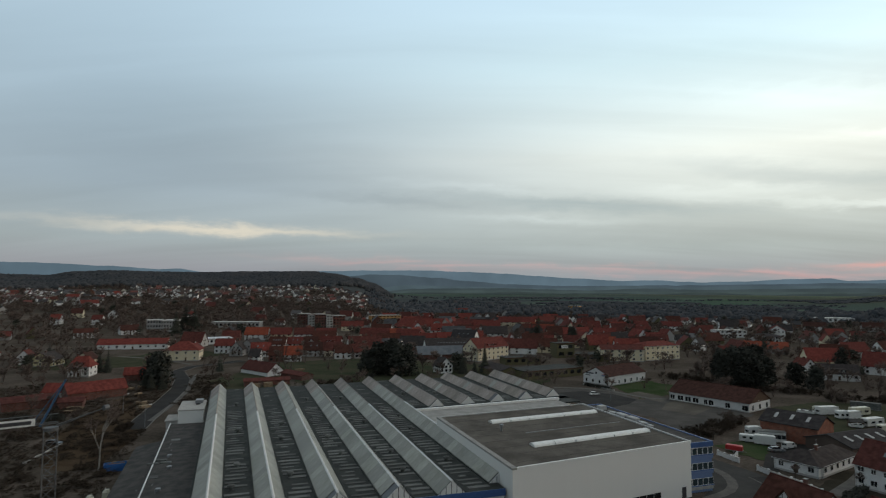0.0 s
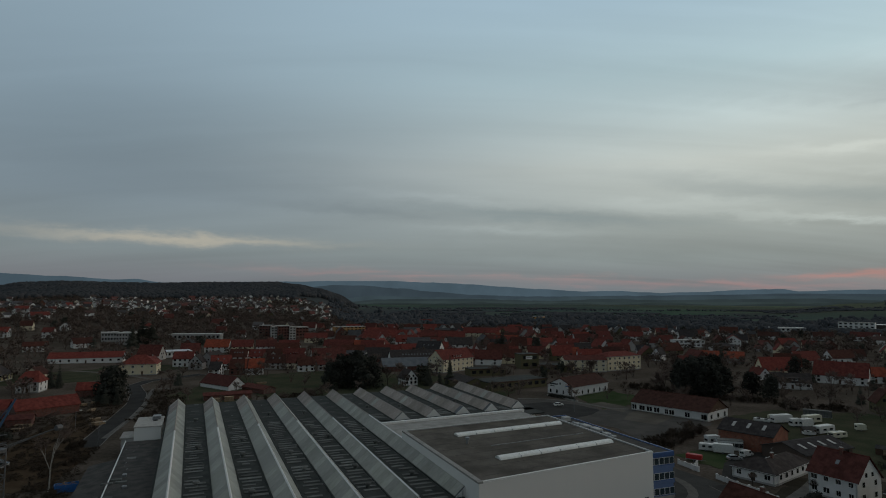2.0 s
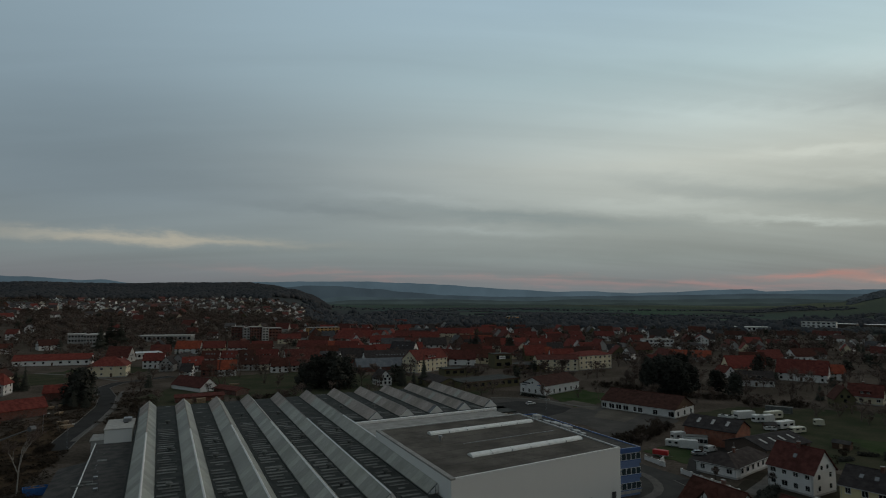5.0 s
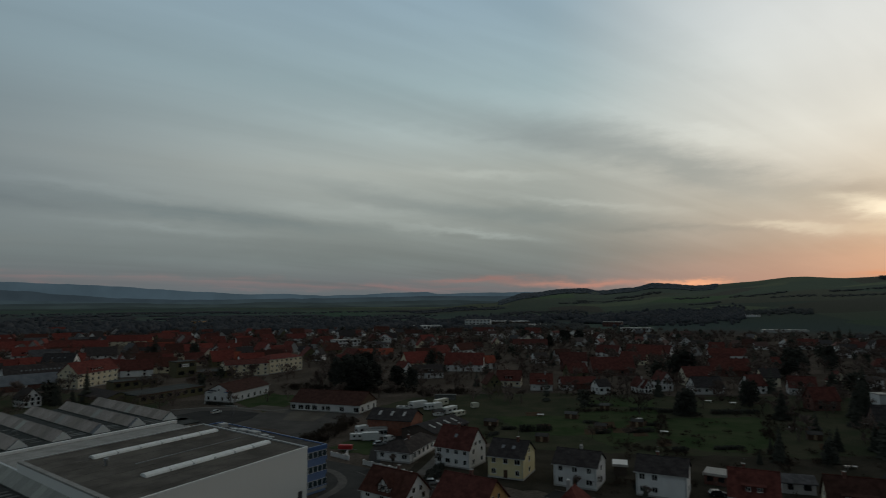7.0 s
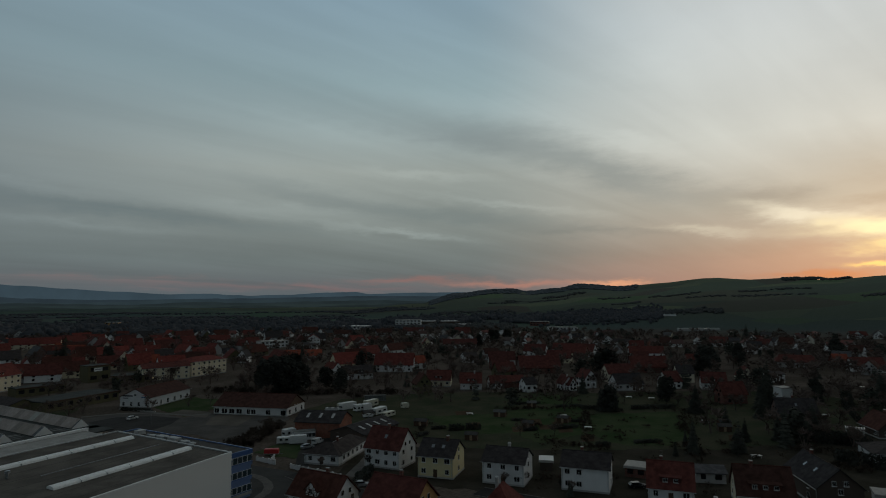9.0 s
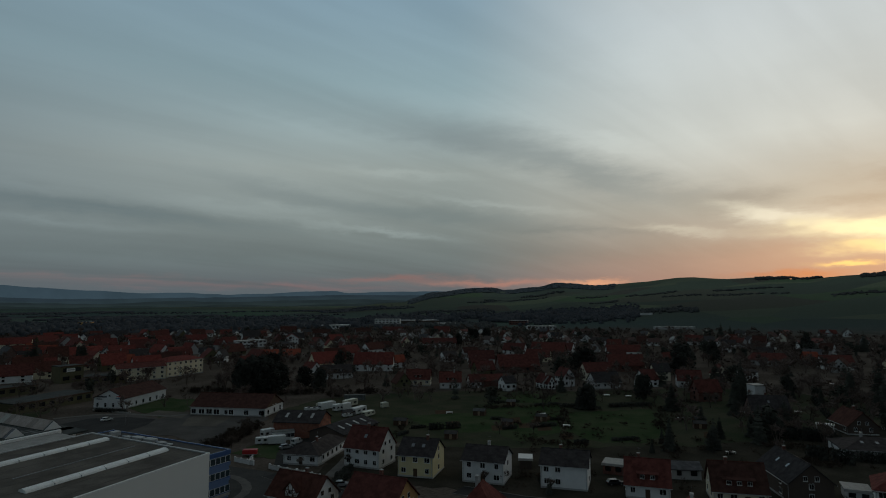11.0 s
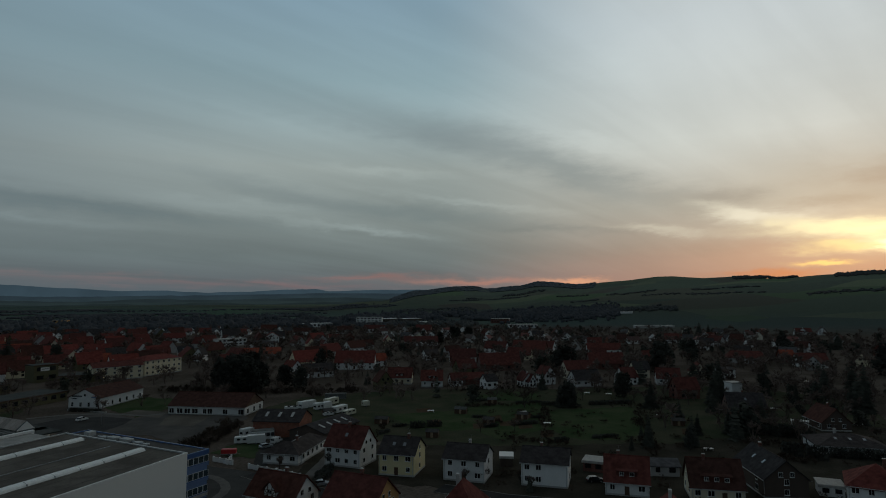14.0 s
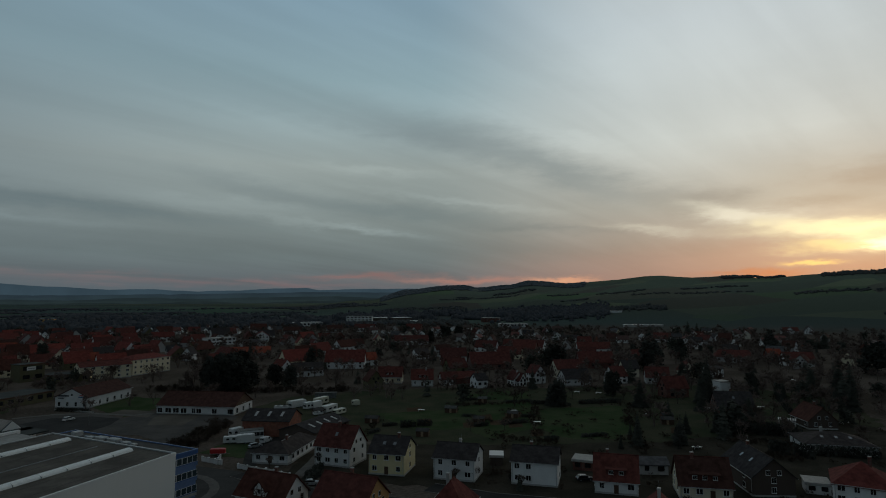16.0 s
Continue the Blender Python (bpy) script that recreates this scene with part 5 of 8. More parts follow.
def conifer(seed, height, width, layers=22):
    """Spruce: trunk, and drooping sprays of needles in whorls."""
    rng = random.Random(seed)
    wood, crown = Geo(), Geo()
    wood.tube((0, 0, -0.2), (0, 0, height * 0.96), height * 0.018, 0.03, 6)
    for i in range(layers):
        t = (i + rng.random()) / layers
        z = height * (0.06 + 0.92 * t)
        reach = width * (1 - t) ** 0.8 * rng.uniform(0.8, 1.15) + 0.15
        n = max(5, int(13 * (1 - t)) + 3)
        for k in range(n):
            a = math.tau * (k + rng.random() * 0.8) / n
            r = reach * rng.uniform(0.65, 1.1)
            dx_, dy_ = math.cos(a), math.sin(a)
            droop = r * rng.uniform(0.2, 0.5)
            tip = (dx_ * r, dy_ * r, z - droop)
            wd = r * rng.uniform(0.3, 0.46) + 0.1
            root = (dx_ * r * 0.08, dy_ * r * 0.08, z + 0.1)
            mid = 0.55
            ml = (dx_ * r * mid - dy_ * wd, dy_ * r * mid + dx_ * wd, z - droop * 0.45 - wd * 0.3)
            mr = (dx_ * r * mid + dy_ * wd, dy_ * r * mid - dx_ * wd, z - droop * 0.45 - wd * 0.3)
            mt = (dx_ * r * mid, dy_ * r * mid, z - droop * 0.25 + 0.08)
            crown.poly(root, mr, mt)
            crown.poly(root, mt, ml)
            crown.poly(mt, mr, tip)
            crown.poly(mt, tip, ml)
    return wood, crown


def shrub(seed, w_, d_, h_, n=260, size=0.28):
    """Evergreen shrub or hedge: twigs inside and many small leaf clumps, uneven at the edge."""
    rng = random.Random(seed)
    wood, crown = Geo(), Geo()
    for _ in range(6):
        wood.tube((rng.uniform(-w_, w_) * 0.2, rng.uniform(-d_, d_) * 0.2, -0.1), (rng.uniform(-w_, w_) * 0.6, rng.uniform(-d_, d_) * 0.6, h_ * 0.8), 0.05, 0.02, 4)
    for _ in range(n):
        while True:
            x, y, z = rng.uniform(-1, 1), rng.uniform(-1, 1), rng.uniform(0, 1)
            if x ** 4 + y ** 4 + (z * 0.95) ** 4 < rng.uniform(0.5, 1.15):
                break
        c = Vector((x * w_ / 2, y * d_ / 2, z * h_))
        a = Vector((rng.gauss(0, 1), rng.gauss(0, 1), rng.gauss(0, 1))).normalized()
        b = a.orthogonal().normalized()
        k = size * rng.uniform(0.6, 1.5)
        crown.poly(c + a * k, c + b * k * 0.7, c - a * k, c - b * k * 0.7)
    return wood, crown


def pollard(seed):
    """Short trunk with cut-back limbs, each ending in a burst of twigs."""
    rng = random.Random(seed)
    wood, fine = Geo(), Geo()
    wood.tube((0, 0, -0.2), (0, 0, 1.9), 0.17, 0.14, 7)
    for k in range(7):
        a = math.tau * k / 7 + rng.random() * 0.5
        tip = Vector((math.cos(a) * rng.uniform(0.4, 0.9), math.sin(a) * rng.uniform(0.4, 0.9), rng.uniform(2.3, 3.1)))
        wood.tube((0, 0, rng.uniform(1.5, 1.9)), tip, 0.09, 0.07, 5)
        for _ in range(46):
            q = tip + Vector((rng.gauss(0, 1), rng.gauss(0, 1), rng.gauss(0.35, 0.8))).normalized() * rng.uniform(0.4, 0.95)
            side = (q - tip).cross(Vector((rng.gauss(0, 1), rng.gauss(0, 1), rng.gauss(0, 1)))).normalized() * 0.05
            fine.poly(tip - side, tip + side, q)
    return wood, fine


def make_tree(kind, meshes, label, mats, at=None):
    t = thing("tree" if kind != "shrub" else "shrub", label, "tree" if kind != "shrub" else "shrub", at or pose(0, 0, -60))
    part("trunk", meshes[0].mesh("trunk", mats[0]), None, t)
    part("crown", meshes[1].mesh("crown", mats[1]), None, t)
    return t


BARE = [make_tree("bare", bare_tree(11, 10, 0.75), "leafless broad tree with fine brown twigs", (BARK, TWIGS), pose(-40, 330, 0)),
        make_tree("bare", bare_tree(12, 12, 0.6), "leafless tall tree with fine brown twigs", (BARK, TWIGS), pose(-20, 335, 0)),
        make_tree("bare", bare_tree(13, 8, 0.9), "leafless garden tree with a wide crown", (BARK, TWIGS), pose(-30, 322, 0)),
        make_tree("bare", bare_tree(17, 9, 0.7, 0.03), "leafless tree with dense twigs", (BARK, TWIGS), pose(-10, 328, 0))]
SPRUCE = [make_tree("conifer", conifer(21, 14, 3.0), "dark green spruce with drooping boughs", (BARK, NEEDLES), pose(2, 335, 0)),
          make_tree("conifer", conifer(22, 10, 2.6, 18), "dark green young spruce", (BARK, NEEDLES), pose(8, 326, 0)),
          make_tree("conifer", conifer(23, 17, 3.4, 26), "tall dark green spruce tree", (BARK, NEEDLES), pose(14, 340, 0))]
BUSH = [make_tree("shrub", shrub(31, 3.4, 2.6, 2.4), "dark evergreen garden shrub", (BARK, LEAVES), pose(-46, 318, 0)),
        make_tree("shrub", shrub(32, 6.5, 1.6, 2.0, 340), "clipped dark evergreen hedge", (BARK, LEAVES), pose(-52, 324, 0))]
def broad_tree(seed, height, reach):
    """Dense evergreen: short trunk, and leaf clumps over several rounded boughs, with gaps between them."""
    rng = random.Random(seed)
    wood, crown = Geo(), Geo()
    wood.tube((0, 0, -0.2), (0.2, 0.1, height * 0.6), height * 0.022, height * 0.01, 7)
    boughs = []
    for k in range(13):
        t = (k + 0.5) / 13
        a, r = k * 2.4 + rng.random(), reach * 0.62 * math.sqrt(rng.random()) * (1.0 - 0.75 * max(0.0, t - 0.4))
        c = Vector((math.cos(a) * r, math.sin(a) * r, height * (0.16 + 0.7 * t)))
        boughs.append((c, reach * rng.uniform(0.36, 0.56) * (1.0 - 0.35 * t)))
        wood.tube((0, 0, c.z * 0.5), c, 0.09, 0.04, 4)
    for c, r in boughs:
        for _ in range(120):
            d = Vector((rng.gauss(0, 1), rng.gauss(0, 1), rng.gauss(0.15, 1))).normalized()
            p = c + Vector((d.x, d.y, d.z * 1.15)) * r * rng.uniform(0.6, 1.12)
            a = Vector((rng.gauss(0, 1), rng.gauss(0, 1), rng.gauss(0, 0.7))).normalized()
            b = a.cross(d)
            b = b.normalized() if b.length > 0.05 else a.orthogonal().normalized()
            k = rng.uniform(0.32, 0.72)
            crown.poly(p + a * k, p + b * k * 0.75, p - a * k * 0.9, p - b * k * 0.6)
    return wood, crown


BROAD = [make_tree("broad", broad_tree(61, 14, 5.6), "dense dark evergreen tree with rounded boughs", (BARK, LEAVES), pose(418, 455, 0)),
         make_tree("broad", broad_tree(62, 12, 5.2), "dark evergreen tree with an uneven crown", (BARK, LEAVES), pose(187, 389, 0)),
         make_tree("broad", broad_tree(63, 16, 5.0), "tall dark ivy-grown tree with a dense crown", (BARK, LEAVES), pose(213, 347, 0))]
BIRCHES = [make_tree("bare", bare_tree(51, 19, 0.4, 0.02, 4, 0.011), "tall leafless birch with a pale trunk", (BIRCH, TWIGS), pose(-91.6, 156.6, 0))]
POLLARD = [make_tree("bare", pollard(41), "small pollarded street tree with a knotty twig head", (BARK, TWIGS), pose(84, 158, 0)),
           make_tree("bare", pollard(42), "small pollarded garden tree with a knotty twig head", (BARK, TWIGS), pose(113, 140, 0))]
HEIGHT = {"birch": (19.0,), "pollard": (4.0, 4.0), "bare": (10.0, 12.0, 8.0, 9.0), "spruce": (14.0, 10.0, 17.0), "broad": (14.0, 12.0, 16.0)}


def tree(kind, x, y, height=None, wide=1.0, pick=None):
    """A copy of one of the trees, at its own size and turn."""
    rng = random.Random(int(x * 31 + y * 17))
    group = {"bare": BARE, "spruce": SPRUCE, "bush": BUSH, "pollard": POLLARD, "birch": BIRCHES, "broad": BROAD}[kind]
    i = rng.randrange(len(group)) if pick is None else pick
    if kind == "bush":
        s = height or rng.uniform(0.8, 1.3)
    else:
        s = (height or HEIGHT[kind][i] * rng.uniform(0.75, 1.15)) / HEIGHT[kind][i]
    t = copy_thing(group[i], pose(x, y, terrain(x, y), 0, 0, rng.uniform(0, 360)))
    t.scale = (s * wide, s * wide, s)
    return t


SCRUB_BANKS = []     # lines of tall brown scrub: two ends, width, height, how many


# ---- houses and sheds, from the street in front to the far quarters ----
house(102.6, 150.4, -64.0, 11.4, 10.0, 5.5, 5, "maroon", "white", cols=4, gable=2, fine=True, lights=1, door=False)
house(108.5, 133.8, -57.0, 10.0, 11.0, 5.7, 3.4, "dark", "yellow", cols=3, gable=1, fine=True, lights=2)
house(118.0, 117.3, -60.0, 11.1, 10.0, 5.6, 2.8, "dark", "white", cols=3, gable=1, fine=True)
house(129.6, 100.1, -59.0, 11.7, 10.0, 5.8, 2.8, "dark", "white", cols=4, gable=1, fine=True, door=False, blank=(2, 3))
house(92.0, 93.4, 30.0, 11.0, 8.4, 4.2, 5.4, "red", "white", rows=2, cols=4, gable=2, hip=True, fine=True, word="white two-storey house under a hipped red roof with a chimney")
house(115.1, 58.9, 30.0, 11.0, 8.4, 4.2, 5.4, "red", "white", rows=2, cols=4, gable=2, hip=True, fine=True, word="white two-storey house under a hipped red roof")
house(138.3, 81.9, -59.4, 10.2, 9.5, 3.3, 5.0, "maroon", "white", rows=1, cols=3, gable=2, fine=True, dormers=2)
house(149.8, 65.4, -55.5, 11.8, 10.0, 3.3, 5.4, "brown", "cream", rows=1, cols=4, gable=2, fine=True, dormers=3)
house(166.6, 58.5, -137.7, 18.4, 10.0, 4.6, 4.2, "dark", "brown", rows=2, cols=2, gable=1, fine=True, lights=2)
house(172.3, 37.0, -74.2, 12.1, 13.0, 4.6, 4.4, "red", "white", rows=2, cols=4, gable=2, fine=True, hip=True)
house(256.8, 69.4, -139.1, 13.3, 10.0, 3.0, 4.6, "brown", "brown", rows=1, cols=3, gable=2, fine=True)
house(221.7, 55.1, -57.6, 19.6, 15.0, 2.8, 2.8, "dark", "white", rows=1, cols=5, gable=2, fine=True, hip=True, lights=3)
flat_block(172.2, 46.7, -65.8, 5.3, 6.0, 2.4, "white", rows=1, cols=2, word="small white flat-roofed garage", name="garage")
flat_block(148.3, 97.7, -65.2, 5.5, 6.0, 2.6, "brick", rows=1, cols=2, word="low dark garage with pale doors", name="garage")
house(158.8, 83.2, -49.5, 7.5, 7.0, 2.6, 1.2, "grey", "grey", rows=1, cols=2, gable=0, chimney=0, door=False, name="garage", word="double garage under a low grey roof")
house(68.2, 126.9, -68.5, 13.1, 9.0, 4.4, 4.2, "brown", "white", gablet=0.2, rows=2, cols=3, gable=2, fine=True)
house(78.8, 111.6, -67.1, 12.8, 11.0, 4.6, 4.6, "maroon", "ochre", rows=2, cols=4, gable=2, fine=True)
house(96.6, 168.2, 36.3, 20.0, 8.6, 2.8, 2.6, "dark", "white", rows=1, cols=6, gable=2, fine=True, hip=True, door=False)
house(90.2, 165.2, -54.1, 11.0, 8.8, 2.8, 2.75, "dark", "white", rows=1, cols=3, gable=2, fine=True, hip=True, chimney=0)
house(116.6, 186.8, 24.4, 22.1, 14.0, 3.0, 2.2, "dark", "brown", rows=1, cols=4, gable=0, lights=4, strip_light=True, chimney=0, name="workshop", word="low workshop under a shallow dark roof")
house(106.9, 199.3, -50.0, 16.7, 12.5, 5.2, 2.9, "dark", "orange", rows=0, gable=0, chimney=0, lights=3, strip_light=True, name="barn", word="red brick barn with a dark roof and skylights")
house(106.5, 256.5, -51.0, 33.5, 17.0, 3.3, 4.4, "brown", "white", rows=1, cols=10, gable=3, fine=True, chimney=0, shade_gables=True, door=False, win=(1.9, 2.1, 0.4), blank=(0, 1, 2, 3, 4, 6, 8), extra=((-15.3, 2.2), (-11.7, 2.8), (-8.3, 2.8), (-4.9, 2.8), (-0.6, 1.6), (15.8, 1.6)), name="long_building", word="long white single-storey building under a dark red roof")
house(78.5, 312.5, -139.6, 30.0, 15.5, 4.5, 3.6, "brown", "white", rows=1, cols=6, gable=4, fine=True, chimney=0, win=(1.3, 2.0, 0.6), name="showroom_building", word="white single-storey building with a signed gable")
house(-243.7, 449.6, 17.0, 47.3, 12.0, 4, 3.6, "red", "white", rows=1, cols=9, gable=2, chimney=0, name="school_building", word="long white low building under a red roof")
house(-176.8, 386.3, 13.8, 21.0, 15.0, 6.5, 5.2, "red", "cream", hip=True, cols=4, gable=3, fine=True, word="cream two-storey villa under a hipped red roof")
house(-197.4, 315.3, 12.1, 10.2, 11.0, 5.2, 5.2, "red", "white", hip="half", cols=3, gable=2, fine=True, dormers=2)
house(-244.3, 354.9, -82.8, 14.0, 13.1, 3.6, 4.2, "dark", "yellow", rows=2, cols=4, gable=3, fine=True)
house(-154.2, 256.1, 49.1, 22.5, 9.0, 3.4, 3.4, "red", "brick", rows=0, gable=0, chimney=0, name="shed", word="long timber shed under a bright red roof")
house(-167.8, 253.6, 7.4, 9.7, 8.0, 3.2, 3.0, "red", "grey", rows=0, gable=0, chimney=0, name="shed", word="grey shed under a red roof")
house(-166.6, 234.1, 44.0, 18.1, 9.0, 3.0, 1.6, "maroon", "brick", rows=0, gable=0, chimney=0, name="shed", word="open shed under a low maroon roof")
house(-150.2, 235.2, 23.3, 8.1, 7.0, 2.6, 1.2, "maroon", "brick", rows=0, gable=0, chimney=0, name="shed", word="open shed under a low maroon roof")
house(-162.4, 303.7, 18.8, 10.0, 8.0, 3.2, 3.0, "red", "brick", rows=0, gable=0, chimney=0, name="shed", word="small shed under a red roof")
house(-373.4, 615.5, 13.9, 9.8, 10.0, 5.5, 4.2, "red", "white", cols=2)
house(-397.9, 684.0, -64.4, 12.0, 9.9, 4.5, 4.2, "dark", "white")
house(-584.4, 896.5, 18.0, 16.9, 10.0, 5, 4, "red", "white", cols=3)
house(-414.6, 611.7, 15.2, 9.2, 10.0, 5.5, 4.4, "red", "white", cols=3)
house(-320.3, 511.6, 27.8, 17.2, 10.0, 4.5, 3.2, "brown", "white", cols=5)
house(-505.4, 809.2, 50.3, 22.0, 10.0, 4.5, 4.4, "red", "white", cols=4)
house(-302.5, 546.9, 42.0, 15.4, 12.0, 4.0, 4.6, "brown", "white", cols=3)
house(-322.1, 718.0, 35.7, 12.1, 11.0, 4.6, 4.4, "red", "white", hip=True, cols=2)
flat_block(-285.5, 591.8, 13.8, 12.5, 28.0, 10, "grey", rows=3, cols=5, word="grey flat-roofed school block with windows")
flat_block(-309.4, 607.5, 28.6, 15.3, 20.0, 8, "grey", rows=2, cols=6, word="grey flat-roofed school block with windows")
flat_block(-203.0, 497.0, 30.0, 27.0, 18.0, 4.2, "white", roof=PALE_ROOF, rows=1, cols=9, word="white flat-roofed hall with a pale roof")
house(-166.4, 429.0, 7.0, 12.9, 10.0, 5.4, 4.4, "red", "white", cols=4)
house(-151.5, 413.9, -87.0, 12.0, 8.7, 4.6, 4.6, "dark", "grey")
house(-134.6, 409.1, 18.2, 12.4, 10.0, 4.2, 5, "red", "white", cols=3, lights=2)
house(-115.2, 385.1, 6.3, 10.4, 10.0, 4.2, 5, "brown", "brick", cols=3)
house(-106.3, 386.8, 15.4, 10.7, 10.0, 4.2, 5, "orange", "white", cols=3)
house(-99.0, 414.8, -2.9, 14.3, 10.0, 4.2, 5, "brown", "grey", cols=4, lights=2)
house(-87.5, 416.4, 21.1, 12.5, 10.0, 4.2, 5, "maroon", "cream", cols=3)
house(-106.9, 329.0, -38.0, 25.0, 10.0, 2.3, 4.1, "maroon", "white", rows=0, gable=0, chimney=0, door=False, name="barn", word="barn with a white gable under a maroon roof")
house(-93.0, 294.0, 22.0, 21.0, 7.0, 2.2, 0.9, "maroon", "brick", rows=0, gable=0, chimney=0, door=False, name="shed", word="long open shed under a low maroon roof")
house(-84.0, 314.5, -41.0, 19.0, 7.0, 2.2, 1.3, "maroon", "brick", rows=0, gable=0, chimney=0, door=False, name="shed", word="low brick shed under a maroon roof")
house(22.0, 334.0, -69.0, 26.0, 14.0, 3.0, 2.4, "dark", "olive", rows=0, gable=0, chimney=0, door=False, name="shed", word="wide low shed under a dark roof")
house(-77.5, 402.2, 17.0, 10.8, 9.0, 4.2, 4.6, "brown", "white", cols=3)
house(-66.6, 407.3, 30.0, 11.9, 9.0, 4.2, 4.6, "maroon", "grey", cols=3)
house(-56.6, 418.5, 30.0, 11.9, 9.0, 4.2, 4.6, "maroon", "white", cols=3)
house(-135.2, 450.3, 1.2, 12.2, 9.0, 4.6, 5.0, "brown", "white", cols=3, lights=4)
house(-123.0, 454.3, 1.2, 11.1, 9.0, 4.6, 4.6, "red", "white", cols=3, lights=2)
house(-112.0, 455.3, 12.0, 10.1, 9.0, 4.6, 5.0, "brown", "white", cols=3, gablet=0.2)
house(-96.8, 456.9, 1.2, 15.2, 9.0, 4.6, 5.2, "red", "white", cols=4, dormers=3)
house(-73.2, 466.4, 20.0, 25.4, 11.0, 4.2, 5.0, "maroon", "white", cols=5)
house(-180.0, 536.9, 1.6, 20.2, 12.0, 4.6, 6.0, "orange", "white", cols=4)
house(-160.2, 541.3, 10.5, 17.8, 11.0, 4.6, 5.4, "red", "cream", cols=4)
house(-140.2, 543.9, 12.0, 17.0, 11.0, 4.6, 5.4, "maroon", "white", cols=4)
house(-119.3, 540.0, 1.6, 17.0, 11.0, 4.6, 5.4, "red", "white", cols=4)
house(-127.1, 377.7, 0.8, 6.4, 9.0, 4.0, 4.2, "dark", "white", rows=2, cols=2, gable=2)
flat_block(-171.0, 661.8, 2.1, 12.3, 14.0, 15, "brick", rows=5, cols=4, word="five-storey red brick apartment block", name="apartment_building")
flat_block(-154.6, 660.6, 31.8, 12.4, 14.0, 15, "brick", rows=5, cols=4, word="five-storey red brick apartment block", name="apartment_building")
flat_block(-137.4, 676.2, 25.8, 13.5, 14.0, 13, "brick", rows=4, cols=4, word="four-storey red brick apartment block", name="apartment_building")
flat_block(-163.3, 657.7, 27.3, 6.8, 12.0, 14, "grey", rows=5, cols=2, word="pale stair block between apartment houses", name="apartment_building")
flat_block(-144.6, 662.1, 25.4, 6.7, 12.0, 14, "grey", rows=5, cols=2, word="pale stair block between apartment houses", name="apartment_building")
flat_block(-237.7, 640.8, 7.0, 49.8, 18.0, 6, "grey", rows=1, cols=12, word="long grey flat-roofed school building")
house(-6.0, 432.0, 12.0, 38.0, 19.0, 4.6, 6.4, "dark", "white", rows=1, cols=6, gable=0, lights=11, chimney=0, name="market_hall", word="long hall under a dark roof with rows of roof lights")
house(-11.5, 408.0, 14.0, 35.0, 17.0, 3.2, 4.6, "sheet", "brick", rows=0, gable=0, chimney=0, door=False, name="workshop", word="brick workshop under a blue-grey sheet roof")
house(17.4, 403.9, 46.3, 30.4, 13.0, 8.2, 5.6, "red", "cream", rows=3, cols=7, gable=3, fine=True, dormers=4, word="cream three-storey house under a bright red roof")
house(-9.3, 340.4, -63.4, 9.0, 7.6, 4, 4.2, "dark", "white", gable=3)
house(-17.7, 576.2, 7.3, 20.4, 12.0, 6.5, 6, "red", "white", cols=5, dormers=4)
house(-43.0, 595.5, -75.8, 14.0, 8.1, 7.5, 5, "red", "white")
house(-51.9, 647.3, 20.0, 36.8, 16.0, 5, 9, "red", "grey", hip=True, cols=5)
flat_block(-101.0, 807.5, 23.7, 41.5, 12.0, 9, "ochre", rows=3, cols=8, word="ochre three-storey apartment block", name="apartment_building")
house(4.1, 500.4, -18.4, 19.6, 16.0, 5.5, 6.5, "dark", "white", cols=4, lights=3)
house(31.4, 554.8, 1.3, 22.1, 16.0, 5.5, 6, "dark", "white", cols=4)
house(40.1, 482.2, -87.3, 10.0, 6.3, 5.5, 5, "red", "white")
house(-56.9, 540.7, 6.3, 10.6, 10.0, 5, 5, "orange", "white", cols=3)
house(-75.6, 545.1, -6.1, 27.1, 11.0, 5, 5, "red", "cream", cols=5)
house(-115.2, 646.4, 9.0, 23.2, 11.0, 5, 5, "red", "cream", cols=4)
house(-44.2, 502.1, -12.8, 16.8, 11.0, 3.5, 2, "maroon", "brick", rows=1, cols=4, gable=0)
house(0.6, 834.5, -71.1, 14.0, 8.2, 5, 4.5, "dark", "white")
house(-0.4, 1055.3, 16.0, 25.5, 11.0, 5, 5, "red", "white")
house(28.9, 662.7, -0.4, 28.6, 12.0, 5, 6, "red", "white", cols=4)
house(61.3, 742.9, -13.4, 27.8, 12.0, 5, 6, "red", "cream", cols=4)
house(70.5, 973.3, -76.3, 12.0, 11.4, 5, 5, "dark", "grey")
house(104.2, 399.9, 1.8, 27.4, 12.0, 7.6, 2.6, "maroon", "cream", rows=3, cols=6, gable=2, fine=True, word="cream three-storey residence under a red-brown roof", name="apartment_building")
house(130.0, 410.7, 25.6, 29.5, 14.0, 9.2, 2.8, "red", "cream", rows=3, cols=7, gable=3, fine=True, hip=True, word="cream three-storey residence under a hipped roof", name="apartment_building")
house(119.2, 555.8, -99.0, 12.0, 8.4, 4.6, 4.6, "dark", "white")
house(119.4, 517.0, 3.7, 16.0, 10.0, 4.6, 5, "maroon", "white", cols=4)
house(133.8, 517.5, 0.7, 13.4, 10.0, 5, 4.6, "dark", "white", cols=3)
house(99.2, 608.3, -98.9, 12.0, 6.3, 5, 4.6, "red", "white")
house(211.0, 788.5, -108.7, 12.0, 8.8, 5, 4.6, "dark", "white")
house(181.5, 609.7, -12.3, 14.1, 10.0, 4.4, 4.6, "red", "white", cols=3)
house(233.7, 680.0, -22.0, 21.9, 11.0, 5, 5, "red", "white", cols=4)
